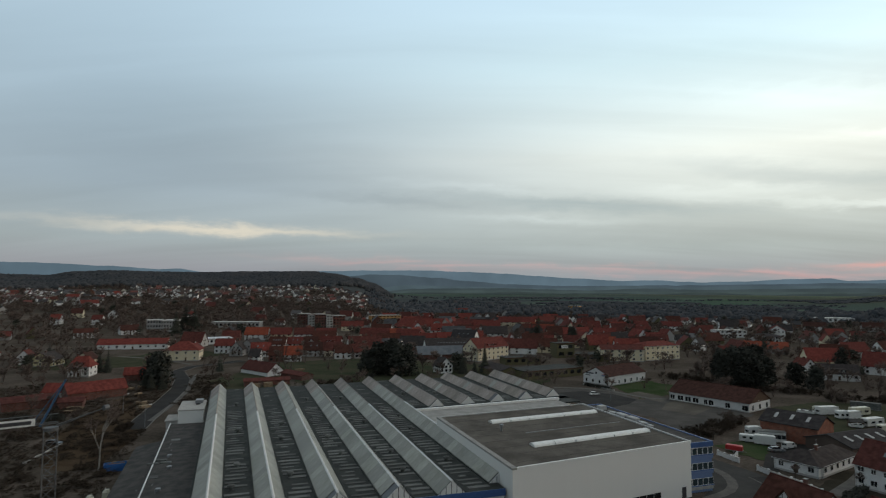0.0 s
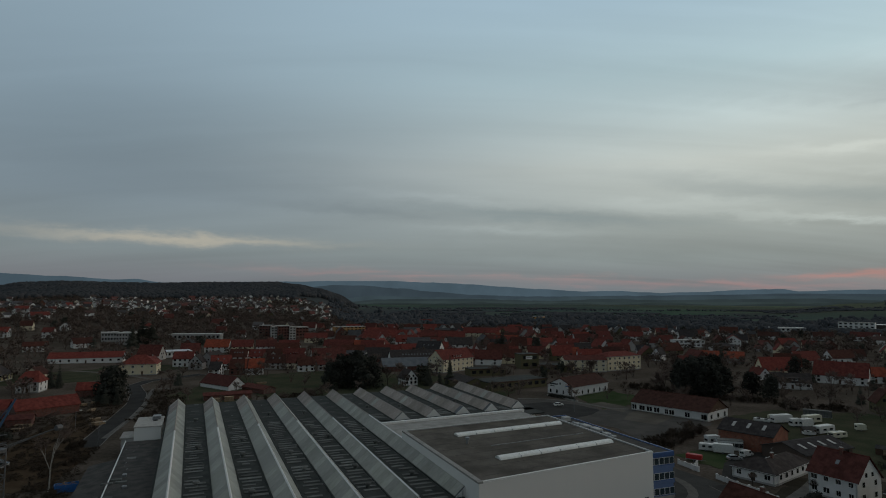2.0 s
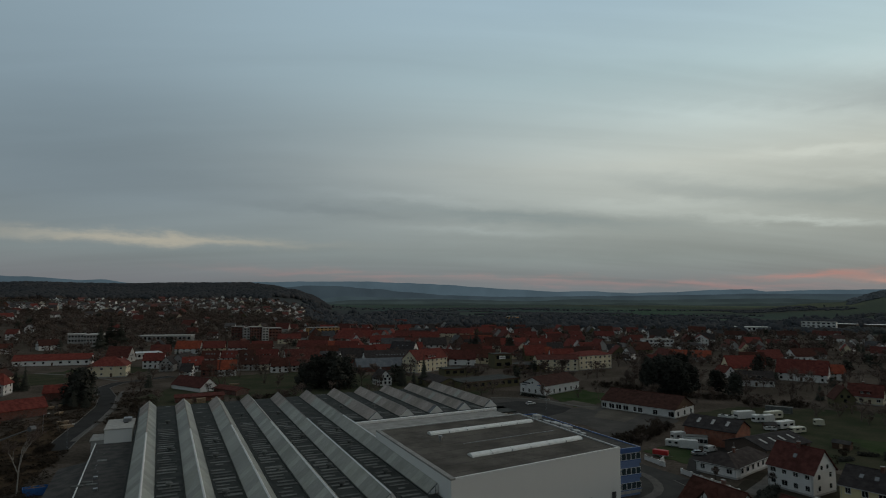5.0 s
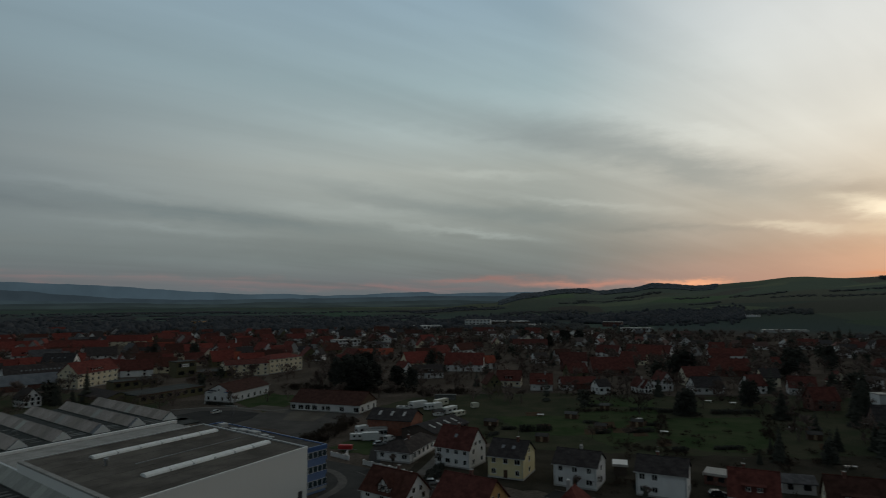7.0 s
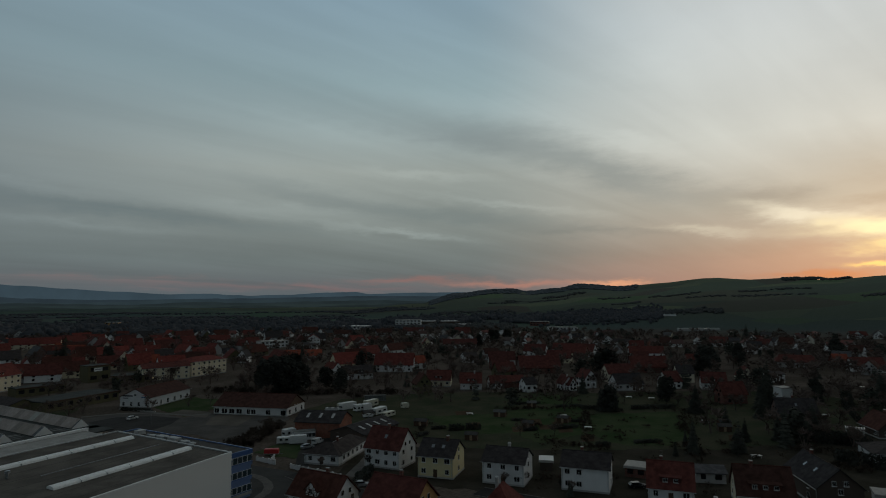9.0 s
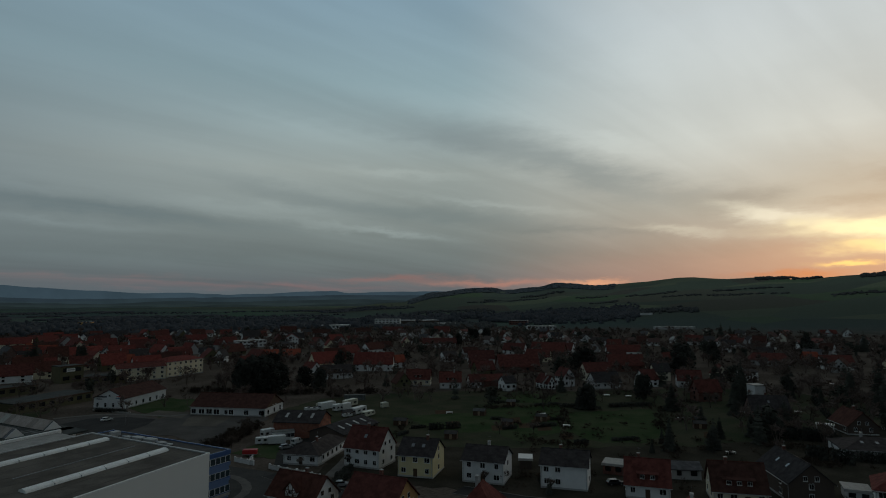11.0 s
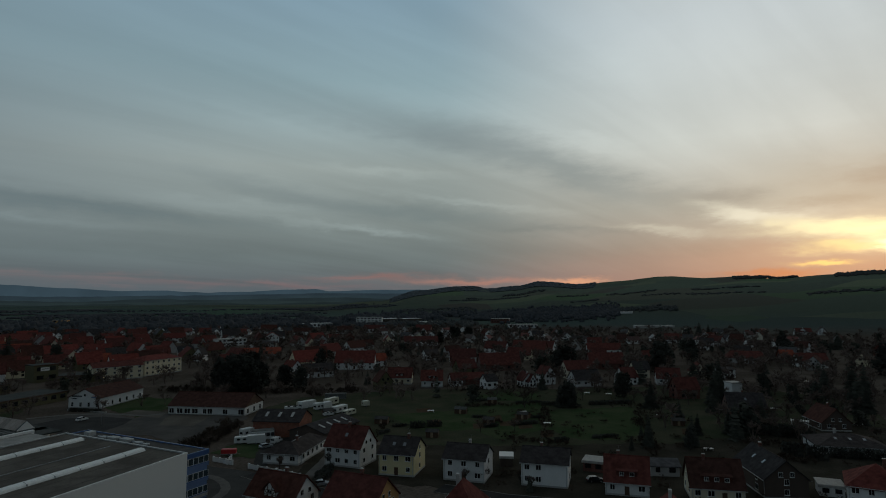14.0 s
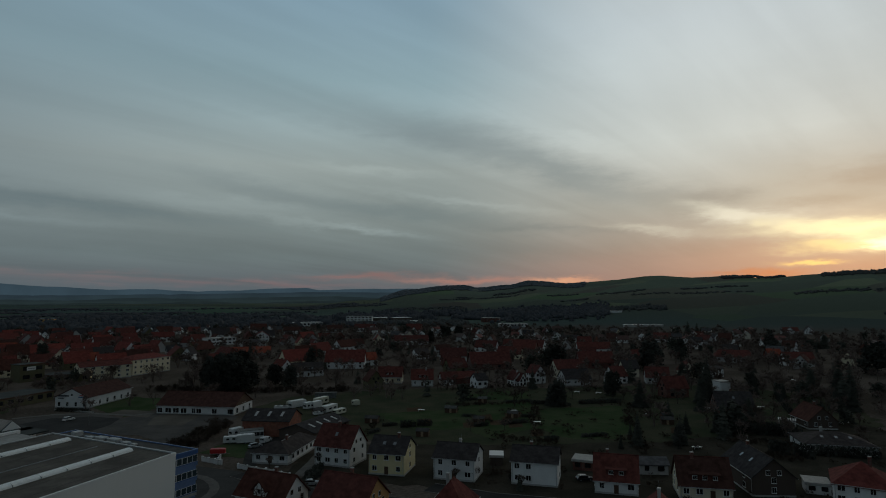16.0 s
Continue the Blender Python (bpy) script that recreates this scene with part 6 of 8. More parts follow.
house(149.8, 738.8, -26.3, 15.2, 11.0, 4.6, 5, "red", "white", cols=3)
house(76.3, 740.7, -14.4, 29.9, 14.0, 5, 6, "red", "cream", cols=4)
house(90.5, 647.6, 5.7, 18.4, 12.0, 5, 5.5, "brown", "white", cols=4)
flat_block(69.7, 417.3, 17.5, 13.1, 10.0, 9.5, "olive", rows=2, cols=2, roof=BITUMEN_WET, word="olive industrial tower with a white sign")
flat_block(37.6, 381.1, 17.0, 23.3, 10.0, 4, "olive", rows=1, cols=5, roof=BITUMEN_WET, word="low olive workshop with a flat roof")
flat_block(46.2, 330.6, 30.5, 37.3, 16.0, 4, "olive", rows=1, cols=8, roof=BITUMEN_WET, word="long olive workshop with a flat dark roof")
flat_block(87.3, 401.2, -22.3, 22.0, 14.0, 4, "olive", rows=1, cols=5, roof=BITUMEN_WET, word="low workshop with a flat dark roof")
flat_block(233.7, 1247.3, -30.6, 23.3, 12.0, 9, "ochre", rows=2, cols=3, word="stone-coloured block in the old town")
house(180.6, 467.2, -130.9, 12.0, 7.0, 5, 4.6, "dark", "white")
house(181.8, 502.8, -14.4, 11.2, 10.0, 4.6, 4.4, "dark", "white", cols=3, lights=2)
house(270.4, 547.7, -35.8, 24.5, 16.0, 5, 2.4, "dark", "white", hip=True, cols=6)
house(308.4, 602.2, -115.6, 16.0, 13.9, 6.5, 4.6, "red", "white", rows=2, gable=4)
house(223.4, 458.9, -27.2, 34.4, 14.0, 3.4, 4.4, "orange", "grey", rows=1, cols=6)
house(219.0, 375.0, -6.0, 22.0, 13.0, 4.4, 7.0, "red", "cream", rows=1, cols=4, gable=2, name="barn", word="large barn with a cream gable under a red roof")
house(200.5, 362.5, -75.0, 9.0, 8.5, 3.0, 3.6, "maroon", "white", rows=1, cols=2, gable=1)
house(272.7, 432.9, 12.0, 20.0, 11.0, 4.0, 6.0, "red", "grey", rows=1, cols=3)
house(308.9, 448.2, 10.0, 20.0, 11.0, 4.2, 5.4, "brown", "white", rows=1, cols=4, gable=2)
house(451.6, 679.3, -24.0, 20.0, 10.0, 5.0, 5.0, "brown", "grey", rows=2, cols=4)
house(197.0, 326.0, -20.0, 18.3, 11.0, 3.6, 4.2, "dark", "white", rows=1, cols=5, dormers=3)
house(238.0, 344.0, -42.0, 26.0, 14.0, 4.6, 7.2, "red", "white", cols=5)
flat_block(259.8, 597.3, -1.9, 29.0, 14.0, 6.5, "white", rows=2, cols=7, word="white flat-roofed apartment block")
flat_block(511.3, 865.6, -14.0, 66.0, 18.0, 6, "white", roof=METAL_WHITE, rows=1, cols=10, word="long pale flat-roofed hall")
house(399.5, 697.2, -33.6, 21.3, 10.0, 4.5, 4.5, "brown", "white")
house(215.6, 267.8, -45.8, 13.3, 10.0, 3.6, 4.8, "maroon", "cream", rows=1, cols=4, dormers=2, fine=True)
house(221.2, 247.4, -41.8, 11.4, 10.0, 3.6, 4.8, "maroon", "white", rows=1, cols=3, dormers=2, fine=True)
house(232.6, 240.7, -29.1, 6.1, 8.0, 3.2, 3.4, "maroon", "white", rows=1, cols=2)
house(243.7, 239.1, -24.8, 13.5, 9.0, 3, 3, "maroon", "brick", rows=0, gable=0, chimney=0, name="shed", word="brick shed under a red roof")
house(237.6, 220.6, -19.0, 6.5, 8.0, 4.2, 3, "dark", "white", rows=1, cols=2)
house(303.0, 272.0, -36.0, 26.5, 14.0, 4, 7, "maroon", "brick", rows=1, cols=5, gable=0, chimney=0, name="barn", word="large barn under an orange tiled roof")
house(405.1, 322.3, -64.4, 18.2, 14.0, 4, 6.5, "maroon", "brick", rows=1, cols=4, name="barn", word="barn under a red tiled roof")
house(320.2, 323.7, -38.9, 19.1, 11.0, 4, 5.5, "maroon", "white", rows=1, cols=4)
house(259.1, 213.2, -125.0, 13.0, 5.8, 3.6, 3.6, "maroon", "white")
house(258.1, 347.0, -16.6, 11.9, 10.0, 4, 4.5, "orange", "white", cols=3)
house(499.7, 677.4, -46.2, 28.1, 12.0, 5, 5, "maroon", "white", cols=4)
flat_block(632.8, 873.0, -42.2, 44.9, 16.0, 13, "white", rows=3, cols=7, word="white three-storey flat-roofed block")
flat_block(741.5, 615.3, -39.6, 44.4, 20.0, 5, "white", rows=1, cols=8, word="pale flat-roofed works hall")
flat_block(836.1, 745.5, -56.1, 33.5, 16.0, 8, "brick", rows=2, cols=6, word="brick works building with a flat roof")
house(398.6, 462.1, -38.2, 33.2, 12.0, 4, 5, "maroon", "white", cols=6)
house(314.2, 353.2, -24.1, 10.6, 11.0, 4.5, 3, "dark", "white", cols=3)
house(387.7, 500.9, -145.1, 11.0, 8.9, 6, 4.5, "dark", "white")
house(394.9, 356.9, -67.0, 18.9, 11.0, 4, 5.5, "maroon", "white", cols=4)
house(365.1, 305.7, -61.9, 18.3, 11.0, 4, 5, "maroon", "cream", cols=4)
house(273.9, 210.9, -112.9, 10.0, 6.6, 5.5, 4, "maroon", "white")
house(257.0, 210.6, -101.2, 10.0, 4.9, 3.5, 3.5, "maroon", "white")
house(282.6, 191.5, -30.2, 14.7, 11.0, 3.6, 4.6, "dark", "white", rows=1, cols=4, fine=True)
house(306.6, 213.3, -29.6, 16.2, 11.0, 5, 5, "maroon", "cream", cols=4)
house(305.7, 179.7, -24.5, 8.7, 10.0, 4, 4.8, "maroon", "white", cols=2)
house(319.8, 162.6, -55.2, 12.3, 10.0, 3.6, 5, "maroon", "white", rows=1, cols=3, fine=True, dormers=1)
house(448.6, 284.3, -46.1, 27.5, 11.0, 4, 5, "maroon", "white", rows=1, cols=5)
house(608.0, 452.0, -138.3, 11.0, 9.0, 4.5, 4.5, "maroon", "white")
house(534.9, 366.3, -67.1, 16.0, 10.0, 5, 2.6, "dark", "white", cols=3)
house(359.2, 226.7, -42.8, 23.0, 13.0, 4, 6.5, "maroon", "brick", rows=1, cols=4)
house(608.2, 301.5, -71.0, 16.5, 11.0, 4, 5.5, "maroon", "white", cols=3)
house(545.2, 244.1, -169.9, 12.0, 11.8, 4.2, 4.5, "dark", "white")
house(404.7, 216.8, -63.6, 13.7, 12.0, 4, 5.5, "maroon", "grey", cols=3)
house(422.8, 330.9, -71.8, 25.6, 13.0, 4, 6, "maroon", "white", rows=1, cols=4)
house(372.0, 153.6, -28.6, 9.1, 9.0, 4.6, 1.2, "dark", "white", cols=2)
house(463.6, 175.4, -60.7, 26.1, 13.0, 3.6, 5, "maroon", "grey", rows=1, cols=5, hip="half")
house(487.0, 155.9, -55.0, 8.9, 11.0, 4, 5, "orange", "brick", cols=2)
house(471.2, 135.5, -54.2, 19.0, 12.0, 4, 5, "maroon", "white", rows=1, cols=5)
flat_block(304.5, 121.4, -32.9, 5.4, 6.0, 6.5, "white", rows=0, word="plain white tower block beside houses")
house(262.2, 100.7, -52.8, 14.0, 11.0, 3.4, 5, "dark", "brick", rows=1, cols=4, lights=1)
house(824.1, 223.7, -154.6, 12.0, 9.1, 4, 4.5, "dark", "white")
house(813.9, 240.4, -53.4, 17.4, 10.0, 4, 4, "maroon", "white", cols=3)
house(764.8, 281.3, -90.9, 12.8, 10.0, 4.2, 3, "maroon", "white", cols=2)
flat_block(134.0, 117.8, -48.7, 3.5, 5.0, 2.6, "brown", rows=0, roof=METAL_WHITE, name="garage", word="small brown garage with a white sheet roof")
flat_block(708.3, 928.0, -46.6, 46.1, 26.0, 7.5, "brown", rows=0, roof=METAL_WHITE, word="works hall with a white flat roof")
flat_block(745.7, 894.8, -19.4, 33.3, 26.0, 7.5, "brown", rows=0, roof=METAL_WHITE, word="works hall with a white flat roof")
flat_block(724.3, 821.3, -29.3, 32.8, 22.0, 4.5, "white", rows=0, roof=METAL_WHITE, word="works hall with a white flat roof")
flat_block(1111.2, 650.6, -63.6, 27.8, 12.0, 3.5, "white", rows=0, roof=METAL_WHITE, name="shed", word="long white-roofed shed below the fields")
flat_block(844.6, 448.2, -42.6, 57.8, 10.0, 3, "grey", rows=0, roof=METAL_WHITE, name="shed", word="long low shed with a pale roof")
house(602.6, 448.0, -138.1, 12.0, 7.9, 3.6, 4.6, "dark", "white", rows=1, gable=1)
house(560.9, 403.0, -130.4, 12.0, 11.6, 3.6, 4.6, "dark", "white", rows=1, gable=1)
house(581.6, 469.3, -150.1, 12.0, 8.1, 3.6, 4.6, "dark", "white", rows=1, gable=1)
house(501.6, 663.5, -140.6, 12.0, 11.1, 3.6, 4.6, "dark", "white", rows=1, gable=1)
house(518.0, 595.7, -133.5, 12.0, 7.6, 3.6, 4.6, "dark", "white", rows=1, gable=1)
house(780.8, 286.4, -175.7, 12.0, 12.6, 3.6, 4.6, "dark", "white", rows=1, gable=1)
house(828.7, 222.9, -170.1, 12.0, 9.1, 3.6, 4.6, "dark", "white", rows=1, gable=1)
house(663.5, 268.1, -137.8, 12.0, 8.3, 3.6, 4.6, "dark", "white", rows=1, gable=1)
house(815.3, 240.0, -171.0, 12.0, 10.5, 3.6, 4.6, "dark", "white", rows=1, gable=1)


# ---- vehicles and yard things ----
def wheel(parent, x, y, r=0.32):
    w_ = part("wheel", Geo().tube((x, y - 0.1, r), (x, y + 0.1, r), r, r, 14), RUBBER, parent)
    part("rim", Geo().tube((x, y - 0.115, r), (x, y + 0.115, r), r * 0.6, r * 0.6, 10), STEEL, w_)


def caravan(x, y, turn, L=5.6, W=2.2, H=2.5, paint=None):
    c = thing("caravan", "parked white touring caravan on rough grass" if paint is PAINT_WHITE else "parked cream touring caravan on rough grass", "caravan", pose(x, y, 0, 0, 0, turn), "parked caravans")
    prof = [(-L / 2, 0.45), (L / 2 - 0.15, 0.45), (L / 2, 1.0), (L / 2 - 0.08, H - 0.25), (L / 2 - 0.35, H), (-L / 2 + 0.2, H), (-L / 2 + 0.02, H - 0.2)]
    part("body", Geo().prism([(a, 0, b) for a, b in prof], [(a, W, b) for a, b in prof]), paint, c)
    for k in range(2):
        px = -L * 0.28 + k * L * 0.42
        for y0 in (-0.03, W - 0.01) if int(x * 10) % 3 else (W - 0.01,):
            part("window", Geo().box(px, y0, 1.3, px + L * 0.22, y0 + 0.04, 1.3 + H * 0.24), PANE, c)
    part("end_window", Geo().box(-L / 2 - 0.0, 0.3, 1.3, -L / 2 + 0.06, W - 0.3, 1.3 + H * 0.22), PANE, c)
    part("roof_hatch", Geo().block(-0.4, W / 2 - 0.3, H, 0.4, W / 2 + 0.3, H + 0.12, 0.04), FRAME_WHITE, c)
    part("drawbar", Geo().tube((L / 2 - 0.2, W / 2, 0.5), (L / 2 + 1.0, W / 2, 0.45), 0.06, 0.05, 6), STEEL, c)
    for py in (0.1, W - 0.1):
        wheel(c, -0.2, py)


def car(x, y, turn, paint):
    word = {PAINT_WHITE: "white", PAINT_SILVER: "silver", PAINT_DARK: "dark"}[paint]
    c = thing("car", f"parked {word} estate car", "car", pose(x, y, 0, 0, 0, turn), "parked cars")
    low = [(-2.15, 0.28), (2.1, 0.28), (2.18, 0.55), (2.05, 0.82), (1.1, 0.95), (-1.9, 0.98), (-2.18, 0.85)]
    part("body", Geo().prism([(a, 0, b) for a, b in low], [(a, 1.75, b) for a, b in low]), paint, c)
    top = [(-1.95, 0.95), (1.05, 0.93), (0.35, 1.42), (-1.6, 1.46)]
    part("cabin", Geo().prism([(a, 0.12, b) for a, b in top], [(a, 1.63, b) for a, b in top]), PANE, c, "dark glazed cabin")
    part("roof", Geo().block(-1.62, 0.14, 1.43, 0.38, 1.61, 1.5, 0.03), paint, c)
    for px in (-1.3, 1.3):
        for py in (0.05, 1.7):
            wheel(c, px, py, 0.31)
    for py in (0.15, 1.3):
        part("headlight", Geo().box(2.08, py, 0.6, 2.15, py + 0.3, 0.75), SKYLIGHT, c)
        part("tail_light", Geo().box(-2.2, py, 0.65, -2.15, py + 0.3, 0.85), PAINT_RED, c)


def van(x, y, turn, paint):
    c = thing("van", "small white delivery van", "van", pose(x, y, 0, 0, 0, turn))
    low = [(-2.2, 0.3), (2.2, 0.3), (2.25, 0.9), (1.5, 1.1), (0.95, 1.85), (-2.1, 1.9), (-2.22, 1.2)]
    part("body", Geo().prism([(a, 0, b) for a, b in low], [(a, 1.8, b) for a, b in low]), paint, c)
    part("windscreen", Geo().prism([(1.52, 0.15, 1.13), (1.0, 0.15, 1.82), (1.03, 0.15, 1.84), (1.56, 0.15, 1.13)], [(1.52, 1.65, 1.13), (1.0, 1.65, 1.82), (1.03, 1.65, 1.84), (1.56, 1.65, 1.13)]), PANE, c)
    for y0 in (-0.02, 1.79):
        part("side_window", Geo().box(0.2, y0, 1.1, 0.95, y0 + 0.03, 1.65), PANE, c)
    for y0 in (0.25, 0.95):
        part("rear_window", Geo().box(-2.24, y0, 1.1, -2.18, y0 + 0.6, 1.65), PANE, c)
    for px in (-1.4, 1.4):
        for py in (0.05, 1.75):
            wheel(c, px, py, 0.33)


def portable_building(x, y, turn, L, W, H):
    c = thing("portable_building", "long flat-roofed site cabin with glazed side", "cabin", pose(x, y, 0, 0, 0, turn))
    part("body", Geo().box(-L / 2, 0, 0.2, L / 2, W, H), PAINT_WHITE, c)
    part("roof", Geo().box(-L / 2 - 0.15, -0.15, H, L / 2 + 0.15, W + 0.15, H + 0.15), FELT_PATCH, c)
    part("foot", Geo().box(-L / 2 + 0.2, 0.2, 0, L / 2 - 0.2, W - 0.2, 0.2), CONCRETE, c)
    for k in range(6):
        px = -L / 2 + L * (k + 0.5) / 6
        part("window", Geo().box(px - 0.55, -0.04, 1.1, px + 0.55, 0.0, 2.3), PANE, c)


def tarped_trailer(x, y, turn):
    c = thing("trailer", "small box trailer under a red tarpaulin", "trailer", pose(x, y, 0, 0, 0, turn))
    part("cover", Geo().block(-2.2, 0, 0.8, 2.2, 1.9, 2.1, 0.15), PAINT_RED, c)
    part("bed", Geo().box(-2.25, -0.03, 0.6, 2.25, 1.93, 0.82), STEEL, c)
    part("drawbar", Geo().tube((2.2, 0.95, 0.6), (3.4, 0.95, 0.5), 0.05, 0.05, 6), STEEL, c)
    for py in (0.0, 1.9):
        wheel(c, 0.1, py, 0.34)


def container(x, y, turn):
    c = thing("container", "pale steel storage container", "container", pose(x, y, 0, 0, 0, turn))
    part("body", Geo().box(-5, 0, 0.15, 5, 2.4, 2.6), FELT_PATCH, c)
    for k in range(26):
        part("rib", Geo().box(-4.9 + k * 0.385, -0.04, 0.3, -4.75 + k * 0.385, 0, 2.45), FELT_PATCH, c)
    part("door", Geo().box(4.98, 0.1, 0.25, 5.05, 2.3, 2.5), STEEL, c)
    part("base_frame", Geo().box(-5.03, -0.04, 0, 5.03, 2.44, 0.18), STEEL, c)


def skip(x, y, turn):
    c = thing("skip", "open blue steel skip filled with scrap", "skip", pose(x, y, 0, 0, 0, turn))
    out = [(-3.2, 0.0), (3.2, 0.0), (3.6, 1.9), (-3.6, 1.9)]
    for py in (0.0, 2.2):
        part("side", Geo().prism([(a, py, b) for a, b in out], [(a, py + 0.08, b) for a, b in out]), PAINT_BLUE, c)
        for k in range(6):
            part("rib", Geo().box(-2.9 + k * 1.1, py - 0.06 if py < 1 else py + 0.08, 0.1, -2.75 + k * 1.1, py if py < 1 else py + 0.14, 1.85), PAINT_BLUE, c)
    part("floor_plate", Geo().box(-3.2, 0.08, 0.0, 3.2, 2.2, 0.1), PAINT_BLUE, c)
    for s in (-1, 1):
        part("end", Geo().prism([(s * 3.2, 0.08, 0), (s * 3.2, 2.2, 0), (s * 3.6, 2.2, 1.9), (s * 3.6, 0.08, 1.9)], [(s * 3.28, 0.08, 0), (s * 3.28, 2.2, 0), (s * 3.68, 2.2, 1.9), (s * 3.68, 0.08, 1.9)]), PAINT_BLUE, c)
    rng = random.Random(2)
    g = Geo()
    for _ in range(40):
        px, py, pz = rng.uniform(-3, 3), rng.uniform(0.3, 1.9), rng.uniform(1.2, 2.0)
        g.tube((px, py, pz), (px + rng.uniform(-1, 1), py + rng.uniform(-0.4, 0.4), pz + rng.uniform(-0.2, 0.4)), rng.uniform(0.05, 0.2), 0.05, 4)
    g.box(-3.1, 0.1, 0.2, 3.1, 2.15, 1.3)
    tagged(part("scrap_heap", g, TIMBER), "scrap wood and metal", "scrap", "", "stuff").matrix_basis = pose(x, y, 0, 0, 0, turn)


def wood_stack(x, y, turn):
    c = thing("wood_stack", "stack of pale sawn timber in the yard", "timber stack", pose(x, y, 0, 0, 0, turn))
    rng = random.Random(int(x * 3))
    for r in range(4):
        for k in range(5):
            l_ = rng.uniform(2.0, 2.8)
            part("plank", Geo().box(-l_, k * 0.34, 0.15 + r * 0.24, l_, k * 0.34 + 0.3, 0.36 + r * 0.24), TIMBER, c)
    part("bearer", Geo().box(-1.6, 0, 0, -1.4, 1.7, 0.15).box(1.4, 0, 0, 1.6, 1.7, 0.15), WOOD_DARK, c)


def street_lamp(x, y, turn):
    c = thing("street_lamp", "grey steel street lamp with an arm", "street lamp", pose(x, y, 0, 0, 0, turn))
    part("pole", Geo().tube((0, 0, 0), (0, 0, 7.0), 0.09, 0.05, 8), STEEL, c)
    part("arm", Geo().tube((0, 0, 6.9), (1.3, 0, 7.3), 0.04, 0.035, 6), STEEL, c)
    part("lantern", Geo().block(1.1, -0.16, 7.22, 1.9, 0.16, 7.42, 0.05), FRAME_WHITE, c)


def garden_shed(x, y, turn):
    rng = random.Random(int(x * 5 + y))
    L, W = rng.uniform(3.4, 5), rng.uniform(2.6, 3.4)
    c = thing("garden_shed", "dark timber garden shed with a felt roof", "shed", pose(x, y, 0, 0, 0, turn))
    SPOTS.append((x, y, 3.0))
    part("wall", Geo().prism([(-L / 2, 0, 0), (-L / 2, W, 0), (-L / 2, W, 2.0), (-L / 2, W / 2, 2.7), (-L / 2, 0, 2.0)], [(L / 2, 0, 0), (L / 2, W, 0), (L / 2, W, 2.0), (L / 2, W / 2, 2.7), (L / 2, 0, 2.0)]), WOOD_DARK, c)
    part("roof", Geo().prism([(-L / 2 - 0.2, -0.25, 1.85), (L / 2 + 0.2, -0.25, 1.85), (L / 2 + 0.2, W / 2, 2.75), (-L / 2 - 0.2, W / 2, 2.75)], [(-L / 2 - 0.2, -0.25, 1.93), (L / 2 + 0.2, -0.25, 1.93), (L / 2 + 0.2, W / 2, 2.83), (-L / 2 - 0.2, W / 2, 2.83)])
         .prism([(-L / 2 - 0.2, W / 2, 2.75), (L / 2 + 0.2, W / 2, 2.75), (L / 2 + 0.2, W + 0.25, 1.85), (-L / 2 - 0.2, W + 0.25, 1.85)], [(-L / 2 - 0.2, W / 2, 2.83), (L / 2 + 0.2, W / 2, 2.83), (L / 2 + 0.2, W + 0.25, 1.93), (-L / 2 - 0.2, W + 0.25, 1.93)]), rng.choice((BITUMEN, FELT_PATCH, BITUMEN)), c)
    part("door", Geo().box(-0.45, -0.04, 0.05, 0.45, 0.0, 1.9), TIMBER, c)


def garden_table(x, y, turn):
    c = thing("garden_table", "pale garden table on grass", "table", pose(x, y, 0, 0, 0, turn))
    part("tabletop", Geo().block(-1.4, -0.8, 0.68, 1.4, 0.8, 0.76, 0.03), FRAME_WHITE, c)
    for px in (-1.2, 1.2):
        for py in (-0.6, 0.6):
            part("leg", Geo().tube((px, py, 0), (px * 0.9, py * 0.9, 0.7), 0.04, 0.04, 6), FRAME_WHITE, c)


def garden_wall(x, y, turn, h_, L=20.0):
    c = thing("garden_wall", "low pale rendered wall along the plot", "wall", pose(x, y, 0, 0, 0, turn))
    part("wall", Geo().box(-L / 2, 0, -0.1, L / 2, 0.3, h_ - 0.12), WALL_WHITE if h_ > 1 else CONCRETE, c)
    part("coping", Geo().block(-L / 2 - 0.05, -0.05, h_ - 0.12, L / 2 + 0.05, 0.35, h_, 0.03), CONCRETE, c)
    for k in range(4):
        px = -L / 2 + L * k / 3
        part("pier", Geo().block(px - 0.25, -0.08, -0.1, px + 0.25, 0.38, h_ + 0.2, 0.04), WALL_WHITE if h_ > 1 else CONCRETE, c)


def carport(x, y, turn):
    c = thing("carport", "carport with a pale corrugated roof", "carport", pose(x, y, 0, 0, 0, turn))
    part("roof", Geo().prism([(-1.9, -0.2, 3.2), (1.9, -0.2, 3.2), (1.9, 5.2, 4.2), (-1.9, 5.2, 4.2)], [(-1.9, -0.2, 3.28), (1.9, -0.2, 3.28), (1.9, 5.2, 4.28), (-1.9, 5.2, 4.28)]), ROOF_DOME, c)
    for k in range(6):
        part("roof_rib", Geo().tube((-1.85 + k * 0.72, -0.2, 3.3), (-1.85 + k * 0.72, 5.2, 4.3), 0.05, 0.05, 4), ROOF_DOME, c)
    for px in (-1.7, 1.7):
        for py in (0.1, 2.5, 4.9):
            part("post", Geo().box(px - 0.07, py - 0.07, 0, px + 0.07, py + 0.07, 3.25 + py * 0.18), WOOD_DARK, c)


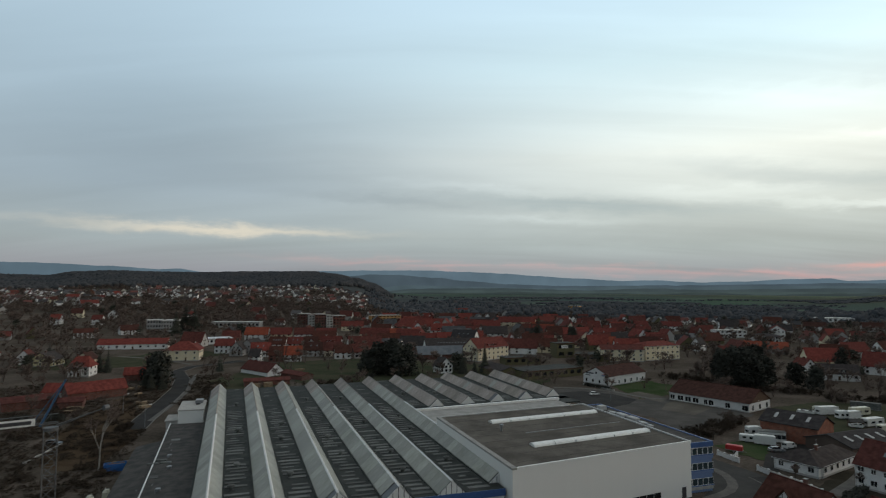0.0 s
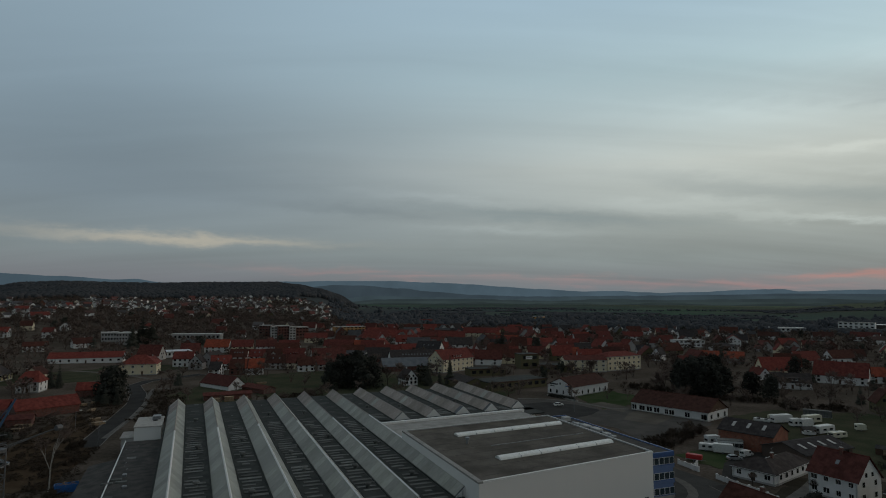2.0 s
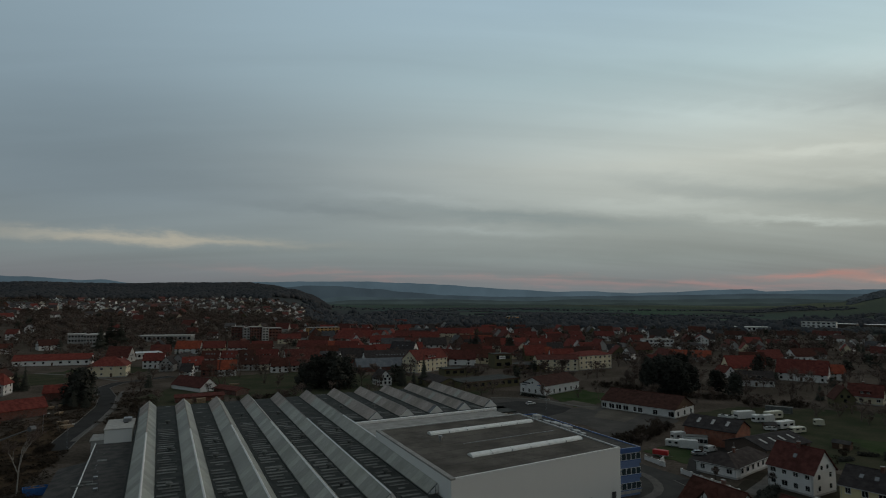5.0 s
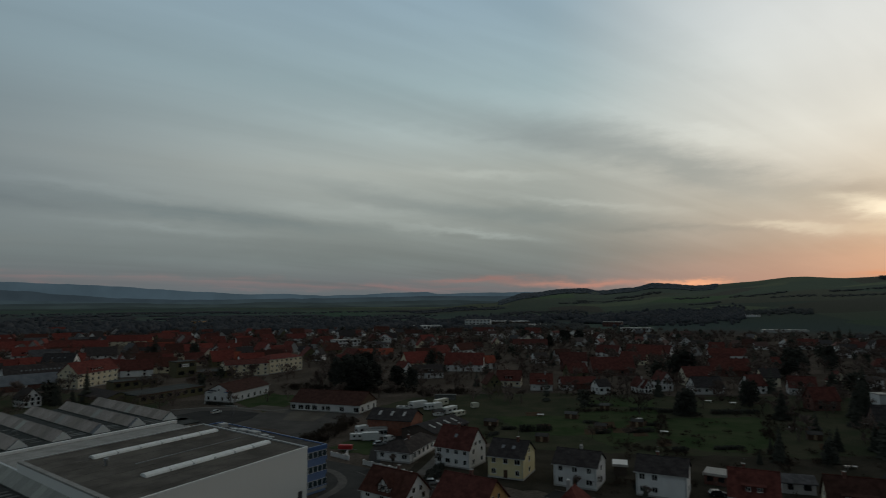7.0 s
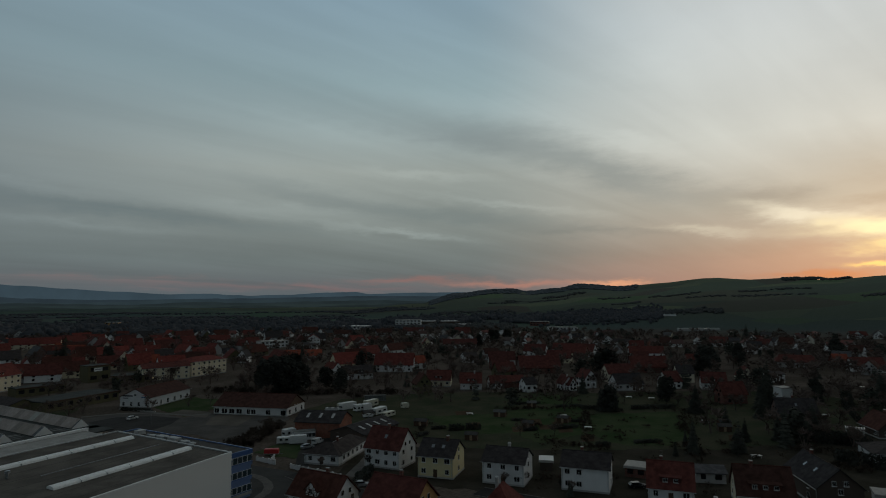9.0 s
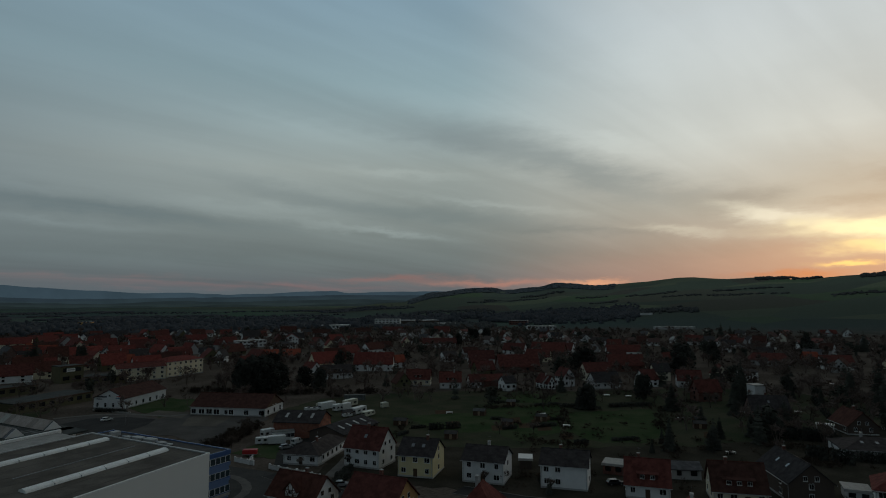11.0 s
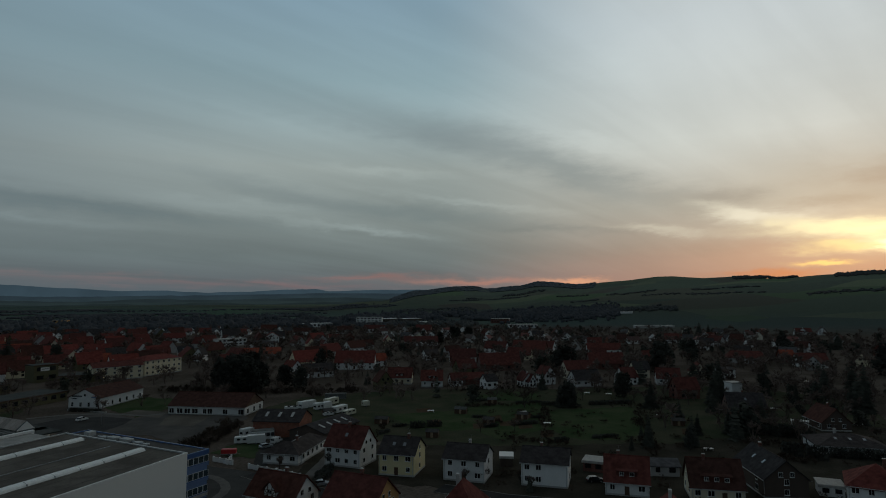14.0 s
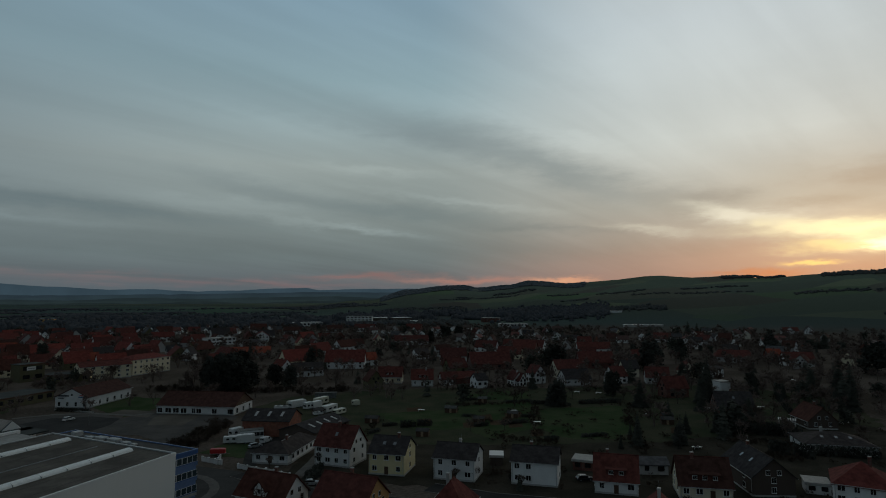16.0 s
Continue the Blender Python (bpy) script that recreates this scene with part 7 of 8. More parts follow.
def pergola(x, y, turn):
    c = thing("pergola", "white slatted pergola beside a brown house", "pergola", pose(x, y, 0, 0, 0, turn))
    for px in (-2.6, 0, 2.6):
        for py in (0.1, 3.0):
            part("post", Geo().box(px - 0.07, py - 0.07, 0, px + 0.07, py + 0.07, 2.4), FRAME_WHITE, c)
    for k in range(8):
        part("slat", Geo().box(-2.9 + k * 0.8, -0.3, 2.4, -2.65 + k * 0.8, 3.4, 2.55), FRAME_WHITE, c)
    part("beam", Geo().box(-3.0, 0.03, 2.3, 3.0, 0.17, 2.45).box(-3.0, 2.93, 2.3, 3.0, 3.07, 2.45), FRAME_WHITE, c)


def hedge(x0, y0, x1, y1, h_=1.0):
    """A row of hedge plants between two points."""
    n = max(1, round(math.hypot(x1 - x0, y1 - y0) / 5.5))
    turn = math.degrees(math.atan2(y1 - y0, x1 - x0))
    for i in range(n):
        s = (i + 0.5) / n
        t = copy_thing(BUSH[1], pose(x0 + (x1 - x0) * s, y0 + (y1 - y0) * s, 0, 0, 0, turn))
        t.scale = (1.0, 0.9 + 0.25 * h_, h_ * 0.8)


def tower_crane():
    """Slewing crane with a lattice mast and jib, over the yard on the left of the works."""
    c = thing("tower_crane", "lattice tower crane with a blue stay and white sign panel", "crane", pose(-51.4, 78.9, 0, 0, 0, 34))
    h, s = 29.0, 0.75
    for px in (-s, s):
        for py in (-s, s):
            part("mast_chord", Geo().tube((px, py, 0), (px, py, h), 0.08, 0.08, 5), CRANE_STEEL, c)
    n = 20
    for k in range(n):
        z0, z1 = h * k / n, h * (k + 1) / n
        g = Geo()
        for a, b in (((-s, -s), (s, -s)), ((s, -s), (s, s)), ((s, s), (-s, s)), ((-s, s), (-s, -s))):
            p, q = (a, b) if k % 2 else (b, a)
            g.tube((*p, z0), (*q, z1), 0.04, 0.04, 4)
            g.tube((*a, z1), (*b, z1), 0.035, 0.035, 4)
        part("mast_lattice", g, CRANE_STEEL, c)
    part("slewing_ring", Geo().tube((0, 0, h), (0, 0, h + 0.35), 0.85, 0.85, 14), CRANE_STEEL, c)
    j = part("jib", Geo().tube((-42, 0, h + 0.8), (0.8, 0, h + 0.8), 0.07, 0.07, 5).tube((-42, 1.1, h + 0.8), (0.8, 1.1, h + 0.8), 0.07, 0.07, 5).tube((-42, 0.55, h + 1.9), (0.8, 0.55, h + 1.9), 0.07, 0.07, 5), CRANE_STEEL, c, "", pose(0, 0, 0, 0, 0, 3))
    g = Geo()
    for k in range(42):
        x0, x1 = -42 + k, -41 + k
        g.tube((x0, 0, h + 0.8), (x1, 0.55, h + 1.9), 0.03, 0.03, 4).tube((x1, 0.55, h + 1.9), (x1, 1.1, h + 0.8), 0.03, 0.03, 4).tube((x0, 0, h + 0.8), (x0, 1.1, h + 0.8), 0.03, 0.03, 4)
    part("jib_lattice", g, CRANE_STEEL, j)
    part("sign_panel", Geo().box(-8.5, -0.12, h + 0.75, -1.7, -0.05, h + 1.65), FRAME_WHITE, j, "white sign panel with a dark lettering bar")
    part("sign_bar", Geo().box(-8.0, -0.16, h + 0.98, -2.1, -0.12, h + 1.42), FRAME_DARK, j)
    part("blue_stay", Geo().tube((-1.2, 0.3, h + 0.5), (1.4, 0.3, h + 6.2), 0.16, 0.12, 6).tube((-2.0, 0.3, h + 1.0), (1.4, 0.3, h + 6.2), 0.05, 0.05, 6), CRANE_BLUE, c)
    part("back_stay", Geo().tube((0.5, 0.3, h + 0.5), (6.0, 0.6, h + 2.1), 0.07, 0.07, 5).tube((0.5, 0.6, h + 0.2), (6.0, 0.6, h + 2.1), 0.07, 0.07, 5).tube((5.8, 0.4, h + 2.1), (6.4, 0.8, h + 2.1), 0.35, 0.35, 10), CRANE_STEEL, c)
    part("base_frame", Geo().box(-2.5, -2.5, 0, 2.5, 2.5, 0.5), CONCRETE, c)


tower_crane()


tarped_trailer(79.2, 181.4, -37)
garden_shed(135.7, 214.8, -13)
car(60.1, 272.4, 23, PAINT_WHITE)
garden_wall(75.0, 175.6, -73, 1.2, 8.0)
garden_wall(77.2, 175.4, 56, 1.2, 5.5)
garden_wall(79.6, 160.0, -73, 1.2, 10.5)
garden_wall(82.6, 151.0, -76, 1.2, 9.0)
car(84.3, 136.7, -32, PAINT_SILVER)
car(137.9, 90.5, -36, PAINT_DARK)
garden_shed(141.0, 186.9, -53)
garden_shed(140.3, 157.1, -52)
garden_shed(177.0, 180.6, -59)
garden_shed(203.5, 186.9, -47)
garden_shed(186.9, 155.8, -59)
garden_shed(169.7, 158.0, -58)
garden_shed(219.5, 107.7, -52)
garden_table(171.0, 192.0, -42)
garden_table(186.1, 143.0, -52)
garden_table(263.6, 164.7, -37)
garden_table(231.0, 121.1, -62)
garden_table(260.7, 110.1, -40)
garden_table(279.8, 95.3, -25)
pergola(248.3, 75.8, -73)
skip(-86.4, 157.0, 28)
wood_stack(-153.4, 259.3, 57)
wood_stack(-145.1, 260.7, 59)
wood_stack(-137.3, 261.0, 98)
wood_stack(-143.1, 224.1, 33)
wood_stack(-89.3, 340.6, 27)
car(-119.9, 180.0, -5, PAINT_DARK)
street_lamp(-105.3, 204.7, 27)
street_lamp(-123.7, 224.0, 29)
street_lamp(63.4, 259.5, -14)
garden_wall(-116.1, 171.2, 99, 0.5)
garden_wall(65.6, 292.6, -59, 0.5)
garden_table(197.4, 163.8, -30)
garden_table(191.7, 84.8, -35)
garden_table(268.6, 62.1, -38)
garden_table(381.8, 112.4, -74)
garden_table(258.6, 173.8, -56)
garden_table(142.4, 187.3, -9)
garden_shed(227.6, 111.4, -39)
caravan(88.6, 193.2, -29, 4.4, 2.2, 2.3, PAINT_WHITE)
caravan(92.4, 189.8, -24, 5.8, 2.4, 2.9, PAINT_WHITE)
caravan(95.0, 201.0, 8, 4.6, 2.3, 3.0, PAINT_WHITE)
portable_building(96.8, 194.2, -19, 7.4, 3.0, 3.0)
van(98.6, 186.6, 28, PAINT_WHITE)
car(92.6, 182.6, 4, PAINT_SILVER)
caravan(130.7, 236.7, -41, 6.0, 2.4, 1.3, PAINT_WHITE)
caravan(135.1, 237.2, -53, 3.3, 2.4, 2.7, CREAM_GRP)
caravan(138.3, 234.6, 10, 8.0, 2.6, 3.2, PAINT_WHITE)
caravan(139.6, 227.8, 7, 4.1, 2.4, 3.0, PAINT_WHITE)
caravan(143.4, 227.7, 15, 5.3, 2.4, 3.0, PAINT_WHITE)
caravan(150.2, 234.3, 18, 8.0, 2.4, 3.1, CREAM_GRP)
container(159.6, 247.0, -33)
caravan(143.2, 216.5, 21, 8.0, 2.6, 2.9, PAINT_WHITE)
caravan(142.9, 209.3, 16, 6.3, 2.4, 2.2, CREAM_GRP)
caravan(158.7, 220.6, -7, 3.2, 2.0, 2.5, CREAM_GRP)
caravan(135.1, 213.7, -14, 3.9, 2.4, 1.6, PAINT_WHITE)
wood_stack(-157.9, 268.6, 30)
wood_stack(-152.5, 270.0, 29)
wood_stack(-148.9, 273.7, 70)
wood_stack(-151.0, 260.7, 30)
wood_stack(-146.6, 281.8, 87)
wood_stack(-146.4, 230.5, 13)


tree("spruce", -197.1, 328.4, 9, 1.0, None)
tree("spruce", -191.2, 327.6, 9, 1.0, None)
tree("spruce", -146.2, 282.0, 8, 1.5, None)
tree("spruce", -142.7, 283.8, 9, 1.4, None)
tree("spruce", -140.0, 275.0, 8, 1.5, None)
tree("spruce", -135.8, 277.1, 7, 1.4, None)
for x, y, height in ((-50.0, 331.0, 14), (-45.0, 326.0, 16), (-43.0, 335.0, 18), (-39.0, 325.0, 17), (-36.5, 333.0, 20), (-33.0, 325.5, 18), (-30.5, 333.5, 17), (-27.0, 327.0, 15)):
    tree("broad", x, y, height, 1.05)
tree("spruce", 61.4, 488.0, 23, 1.6, 2)
tree("spruce", 58.0, 492.0, 19, 1.6, 0)
tree("spruce", -260.8, 551.1, 24, 1.5, 2)
tree("spruce", -269.1, 588.4, 27, 1.9, 0)
tree("spruce", -262.0, 592.0, 25, 1.7, 2)
tree("spruce", 91.0, 490.0, 21, 1.6, 2)
tree("spruce", 91.1, 512.8, 13, 1.2, None)
tree("broad", 133.3, 316.0, 15, 1.14, None)
tree("broad", 133.1, 307.3, 15, 1.14, None)
tree("broad", 133.3, 298.5, 15, 1.14, None)
tree("broad", 134.6, 292.7, 15, 1.14, None)
tree("broad", 139.2, 294.0, 15, 1.14, None)
tree("spruce", 214.4, 434.7, 12, 1.0, None)
tree("spruce", 221.0, 449.9, 14, 1.0, None)
tree("spruce", 307.6, 332.8, 14, 1.2, None)
tree("spruce", 198.7, 275.6, 9, 1, None)
tree("spruce", 383.9, 478.2, 12, 1, None)
tree("spruce", 482.6, 537.0, 11, 1.4, None)
tree("spruce", 487.6, 532.5, 11, 1.4, None)
tree("spruce", 568.3, 681.8, 12, 1, None)
tree("spruce", 221.7, 160.4, 11, 1.2, None)
tree("spruce", 223.1, 158.5, 12, 1.3, None)
tree("spruce", 220.3, 162.4, 10, 1.2, None)
tree("spruce", 272.5, 163.1, 12, 1.3, None)
tree("spruce", 253.0, 197.0, 12, 0.9, None)
tree("spruce", 352.4, 256.8, 11, 1.4, None)
tree("spruce", 272.9, 147.3, 9, 1, None)
tree("spruce", 297.4, 139.4, 13, 1.3, None)
tree("spruce", 379.5, 282.6, 10, 1.5, None)
tree("spruce", 441.0, 227.9, 10, 1.4, None)
tree("spruce", 458.7, 230.7, 10, 1.4, None)
tree("spruce", 465.3, 245.1, 10, 1.4, None)
tree("spruce", 274.1, 118.0, 15, 1.2, None)
tree("spruce", 275.4, 114.9, 12, 1.2, None)
tree("spruce", 312.4, 72.2, 15, 1.3, None)
tree("spruce", 314.6, 109.8, 11, 1.2, None)
tree("spruce", 347.3, 94.2, 12, 1.2, None)
tree("spruce", 537.0, 176.1, 9, 1.3, None)
tree("spruce", 655.0, 163.5, 10, 1.3, None)
tree("spruce", 300.0, 72.1, 11, 1.5, None)
tree("spruce", 299.9, 66.2, 13, 1.4, None)
tree("spruce", 719.6, 199.5, 8, 1.2, None)
tree("bare", 107.8, 133.7, 4.5, 0.9, None)
tree("bare", 117.0, 111.1, 4.5, 0.9, None)
tree("bare", 96.5, 152.2, 4.5, 0.9, None)
tree("bare", 78.5, 132.2, 4.5, 0.9, None)
tree("bush", 125.6, 102.5, 1.0, 1.0, None)
tree("bush", 126.5, 101.4, 1.0, 1.0, None)
tree("spruce", 174.9, 101.6, 5, 1.0, None)
tree("spruce", 188.6, 105.9, 6, 1.0, None)
tree("spruce", 180.8, 99.0, 11, 1.0, None)
tree("spruce", 193.9, 91.0, 10, 1.1, None)
tree("spruce", 197.2, 107.9, 8, 1.0, None)
tree("spruce", 119.7, 97.8, 4, 1.2, None)
tree("bare", 135.9, 79.7, 3.5, 0.8, None)
tree("bare", 152.8, 61.0, 3.5, 0.8, None)
hedge(217.6, 170.3, 227.4, 159.3, 1.2)
hedge(233.3, 155.5, 249.5, 144.9, 1.2)
hedge(144.1, 173.9, 155.5, 168.3, 1.6)
hedge(221.7, 90.0, 232.2, 66.6, 2.4)
hedge(203.2, 67.9, 204.9, 55.1, 2.6)
hedge(209.9, 56.4, 218.6, 42.1, 2.0)
hedge(229.7, 95.1, 231.8, 72.0, 2.5)
hedge(82.4, 137.8, 91.1, 143.7, 1.2)
hedge(86.6, 142.6, 95.2, 148.9, 1.2)
hedge(313.1, 99.4, 267.6, 79.0, 1.4)
hedge(-153.2, 208.0, -138.1, 212.5, 1.6)
hedge(61.0, 299.5, 70.1, 287.1, 0.9)
tree("spruce", 219.3, 89.7, 9, 1.3, None)
tree("spruce", 233.3, 92.7, 10, 1.4, None)
tree("spruce", 258.8, 92.9, 9, 1.4, None)
tree("spruce", 254.8, 110.4, 9, 1.3, None)
tree("spruce", 210.2, 96.5, 8, 1.3, None)
tree("spruce", 226.5, 110.9, 9, 1.2, None)
tree("spruce", 307.9, 94.9, 9, 1.2, None)
tree("bare", 234.3, 99.7, 9, 1.4, None)
tree("bare", 267.1, 101.5, 9, 1.4, None)
tree("bare", 250.0, 86.7, 8, 1.4, None)
tree("bare", 264.7, 125.0, 8, 1.4, None)
tree("bare", 223.1, 86.3, 7, 1.4, None)
tree("bare", 266.7, 86.3, 8, 1.4, None)
tree("bare", 239.2, 124.8, 7, 1.4, None)
tree("bare", 158.7, 151.6, 6, 1.3, None)
tree("bare", 204.4, 187.9, 7, 1.3, None)
tree("bare", 226.7, 183.0, 7, 1.3, None)
tree("bare", 245.2, 167.5, 7, 1.3, None)
tree("bare", 255.2, 146.2, 8, 1.3, None)
tree("bare", 168.4, 144.0, 5, 1.3, None)
tree("bare", -157.9, 223.5, 8, 1.2, None)
tree("bare", -174.0, 269.4, 8, 1.2, None)
tree("bare", -128.7, 203.1, 9, 1.2, None)
tree("bare", -155.4, 233.3, 8, 1.2, None)
tree("bare", -137.5, 233.6, 7, 1.2, None)
tree("bare", -177.7, 246.8, 8, 1.2, None)
tree("bare", -134.3, 184.3, 7, 1.2, None)
tree("bare", -136.0, 198.2, 8, 1.2, None)
tree("bare", 79.7, 196.6, 5, 1.4, None)
tree("bare", 93.1, 213.0, 5, 1.4, None)
tree("bare", 94.8, 224.7, 4, 1.4, None)
tree("bare", 98.4, 215.6, 4, 1.4, None)
tree("broad", 221.4, 158.6, 11.8, 1.1, None)
tree("broad", 262.9, 155.9, 12.3, 0.97, None)
tree("broad", 316.6, 228.5, 18.6, 1.3, None)
tree("broad", 398.5, 206.4, 18.1, 1.33, None)
tree("spruce", 245.4, 132.8, 12.1, 1.35, None)
tree("spruce", 280.0, 118.8, 19.3, 1.03, None)
tree("spruce", 332.6, 90.2, 17.4, 1.29, None)
tree("spruce", 330.6, 78.1, 18.6, 1.13, None)
tree("spruce", 336.4, 74.9, 16.9, 1.26, None)
tree("broad", 437.4, 203.2, 18.1, 0.94, None)
tree("broad", 451.4, 87.0, 21.2, 1.16, None)
tree("broad", 317.5, 111.5, 10.7, 0.97, None)
tree("broad", 577.8, 187.4, 15.8, 1.43, None)
tree("broad", 188.3, 88.6, 7.8, 0.99, None)
tree("spruce", 633.0, 159.3, 18.8, 1.43, None)
tree("pollard", 96.6, 152.1, 4.2, 1.0, None)
tree("pollard", 107.1, 132.2, 4.2, 1.0, None)
tree("pollard", 89.7, 164.4, 4.2, 1.0, None)
tree("pollard", 116.9, 111.3, 4.2, 1.0, None)
tree("pollard", 120.6, 97.8, 4.2, 1.0, None)
tree("pollard", 126.8, 101.1, 4.2, 1.0, None)
tree("pollard", 137.9, 80.8, 4.2, 1.0, None)
tree("pollard", 112.8, 113.3, 4.2, 1.0, None)
hedge(175.3, 151.0, 184.6, 146.8, 1.0)
hedge(165.0, 155.8, 169.9, 153.7, 1.0)
hedge(165.9, 124.1, 170.5, 122.8, 1.0)
tree("broad", 127.5, 297.6, 19.9, 1.04, None)
tree("broad", 133.5, 296.7, 21.2, 1.04, None)
tree("broad", 139.9, 297.2, 19.8, 1.06, None)
tree("broad", 146.2, 299.4, 15.7, 1.07, None)
tree("broad", 164.4, 288.0, 12.2, 0.95, None)
tree("broad", 161.3, 298.9, 12.8, 1.25, None)
tree("broad", 135.9, 309.6, 19.2, 1.19, None)
tree("broad", 141.4, 307.1, 19.9, 1.14, None)
tree("broad", -140.6, 283.1, 17.3, 0.97, None)
tree("broad", -149.1, 296.3, 15.4, 1.14, None)
tree("spruce", -195.6, 327.2, 12.4, 1.09, None)
tree("spruce", -194.9, 334.0, 12.5, 0.95, None)
hedge(175.0, 171.5, 178.7, 167.7, 0.8)
hedge(191.8, 154.4, 195.1, 152.2, 0.8)
hedge(179.7, 118.5, 187.2, 114.4, 0.8)
hedge(222.2, 159.8, 228.1, 156.0, 0.8)
hedge(202.9, 197.3, 214.2, 191.2, 0.8)
hedge(211.1, 180.4, 222.8, 174.6, 0.8)
hedge(140.0, 180.0, 146.8, 177.4, 0.8)
hedge(129.6, 173.1, 136.0, 174.9, 0.8)
hedge(198.3, 96.5, 204.4, 93.5, 0.8)
SCRUB_BANKS.append((-118.0, 296.0, -104.0, 250.0, 9, 3.0, 60))
SCRUB_BANKS.append((-78.0, 288.0, -50.0, 300.0, 8, 3.0, 50))
SCRUB_BANKS.append((66.3, 190.0, 99.7, 222.6, 7, 4.5, 90))
SCRUB_BANKS.append((135.1, 290.8, 160.5, 277.6, 6, 3.5, 50))
SCRUB_BANKS.append((-108.3, 199.4, -110.9, 199.2, 7, 3.5, 24))
SCRUB_BANKS.append((156.5, 266.0, 180.8, 261.1, 8, 4, 50))
SCRUB_BANKS.append((210.6, 81.6, 220.0, 55.7, 5, 2.6, 60))
SCRUB_BANKS.append((198.1, 67.0, 199.1, 57.2, 5, 2.4, 30))
SCRUB_BANKS.append((-160.5, 223.3, -142.4, 217.0, 5, 2, 30))
SCRUB_BANKS.append((108.4, 328.9, 128.2, 302.4, 8, 5, 40))
SCRUB_BANKS.append((-144.3, 276.1, -136.3, 278.5, 4, 2.5, 20))
SCRUB_BANKS.append((182.9, 143.5, 211.3, 163.6, 3, 2.0, 24))
SCRUB_BANKS.append((215.3, 166.9, 164.0, 124.9, 3, 2.2, 40))
SCRUB_BANKS.append((190.3, 191.2, 217.4, 170.6, 4, 2.0, 50))
SCRUB_BANKS.append((157.5, 139.1, 165.7, 119.4, 4, 2.0, 50))
SCRUB_BANKS.append((245.0, 139.0, 171.2, 92.6, 5, 2.8, 60))
SCRUB_BANKS.append((219.3, 229.7, 259.2, 201.8, 5, 2.6, 60))
SCRUB_BANKS.append((120.6, 167.2, 146.1, 188.0, 3, 1.8, 24))


# ---- the rest of the town ----
def town():
    """Many more houses, by quarter: how red the roofs are, how dense, how far out they stand."""
    rng = random.Random(77)
    open_ground = [(60, 180, 75), (20, 200, 60), (-30, 190, 75), (90, 260, 55), (205, 135, 52), (175, 165, 45), (-120, 230, 60), (-240, 425, 40), (-120, 300, 50), (30, 120, 90), (150, 290, 25), (200, 80, 60), (250, 60, 50), (330, 100, 50), (-90, 310, 45), (-40, 330, 45), (10, 330, 48), (60, 350, 55)]
    made = 0
    tries = 0
    while made < 225 and tries < 12000:
        tries += 1
        inner = made < 130
        a = rng.gauss(4, 12) if inner else rng.uniform(-41, 84)
        if (a > 44 and rng.random() < 0.4) or (a < -9 and rng.random() < 0.3):
            continue
        far = curve(a, (-41, 1250), (-8, 1000), (0, 860), (20, 860), (45, 860), (60, 820), (84, 800))
        r = rng.uniform(430, 860) if inner else 300 + (far - 300) * rng.random() ** 0.75
        x, y = r * math.sin(radians(a)), r * math.cos(radians(a))
        if taken(x, y, 5.5 if inner else 7.5) or any((x - p) ** 2 + (y - q) ** 2 < k * k for p, q, k in open_ground):
            continue
        core = math.exp(-((a - 4) / 22) ** 2) * math.exp(-((r - 640) / 260) ** 2)
        roof = rng.choices(("red", "orange", "maroon", "brown", "dark", "grey"), (1.6 + 6 * core, 0.3 + 0.8 * core, 3.2 + 2 * core, 4, 3 - 1.5 * core, 1))[0]
        wall = rng.choices(("white", "cream", "grey", "brick", "olive"), (1.8, 1.6, 3, 2.6, 0.9) if inner else (2.2, 1.2, 2.4, 2.4, 0.9))[0]
        if a > 38:
            roof = {"red": "maroon", "orange": "brown"}.get(roof, roof)
        turn = -a + rng.choice((0, 0, 90) if inner else (0, 90)) + 18 * math.sin(x / 140) + rng.gauss(0, 9)
        L, W = (rng.uniform(13, 22), rng.uniform(10.5, 13.5)) if inner else (rng.uniform(9, 13), rng.uniform(7.5, 9.5))
        near = r < 480
        house(x, y, turn, L, W, rng.choice((3.0, 3.6, 4.4) if inner else (3.0, 3.6, 4.6, 5.2)), rng.uniform(5.5, 7.5) if inner else rng.uniform(3.6, 5.4), roof, wall, rows=(2 if near else 1) if r < 600 else 0, cols=2, gable=1 if r < 560 else 0, door=False, chimney=1 if near else 0)
        made += 1


town()


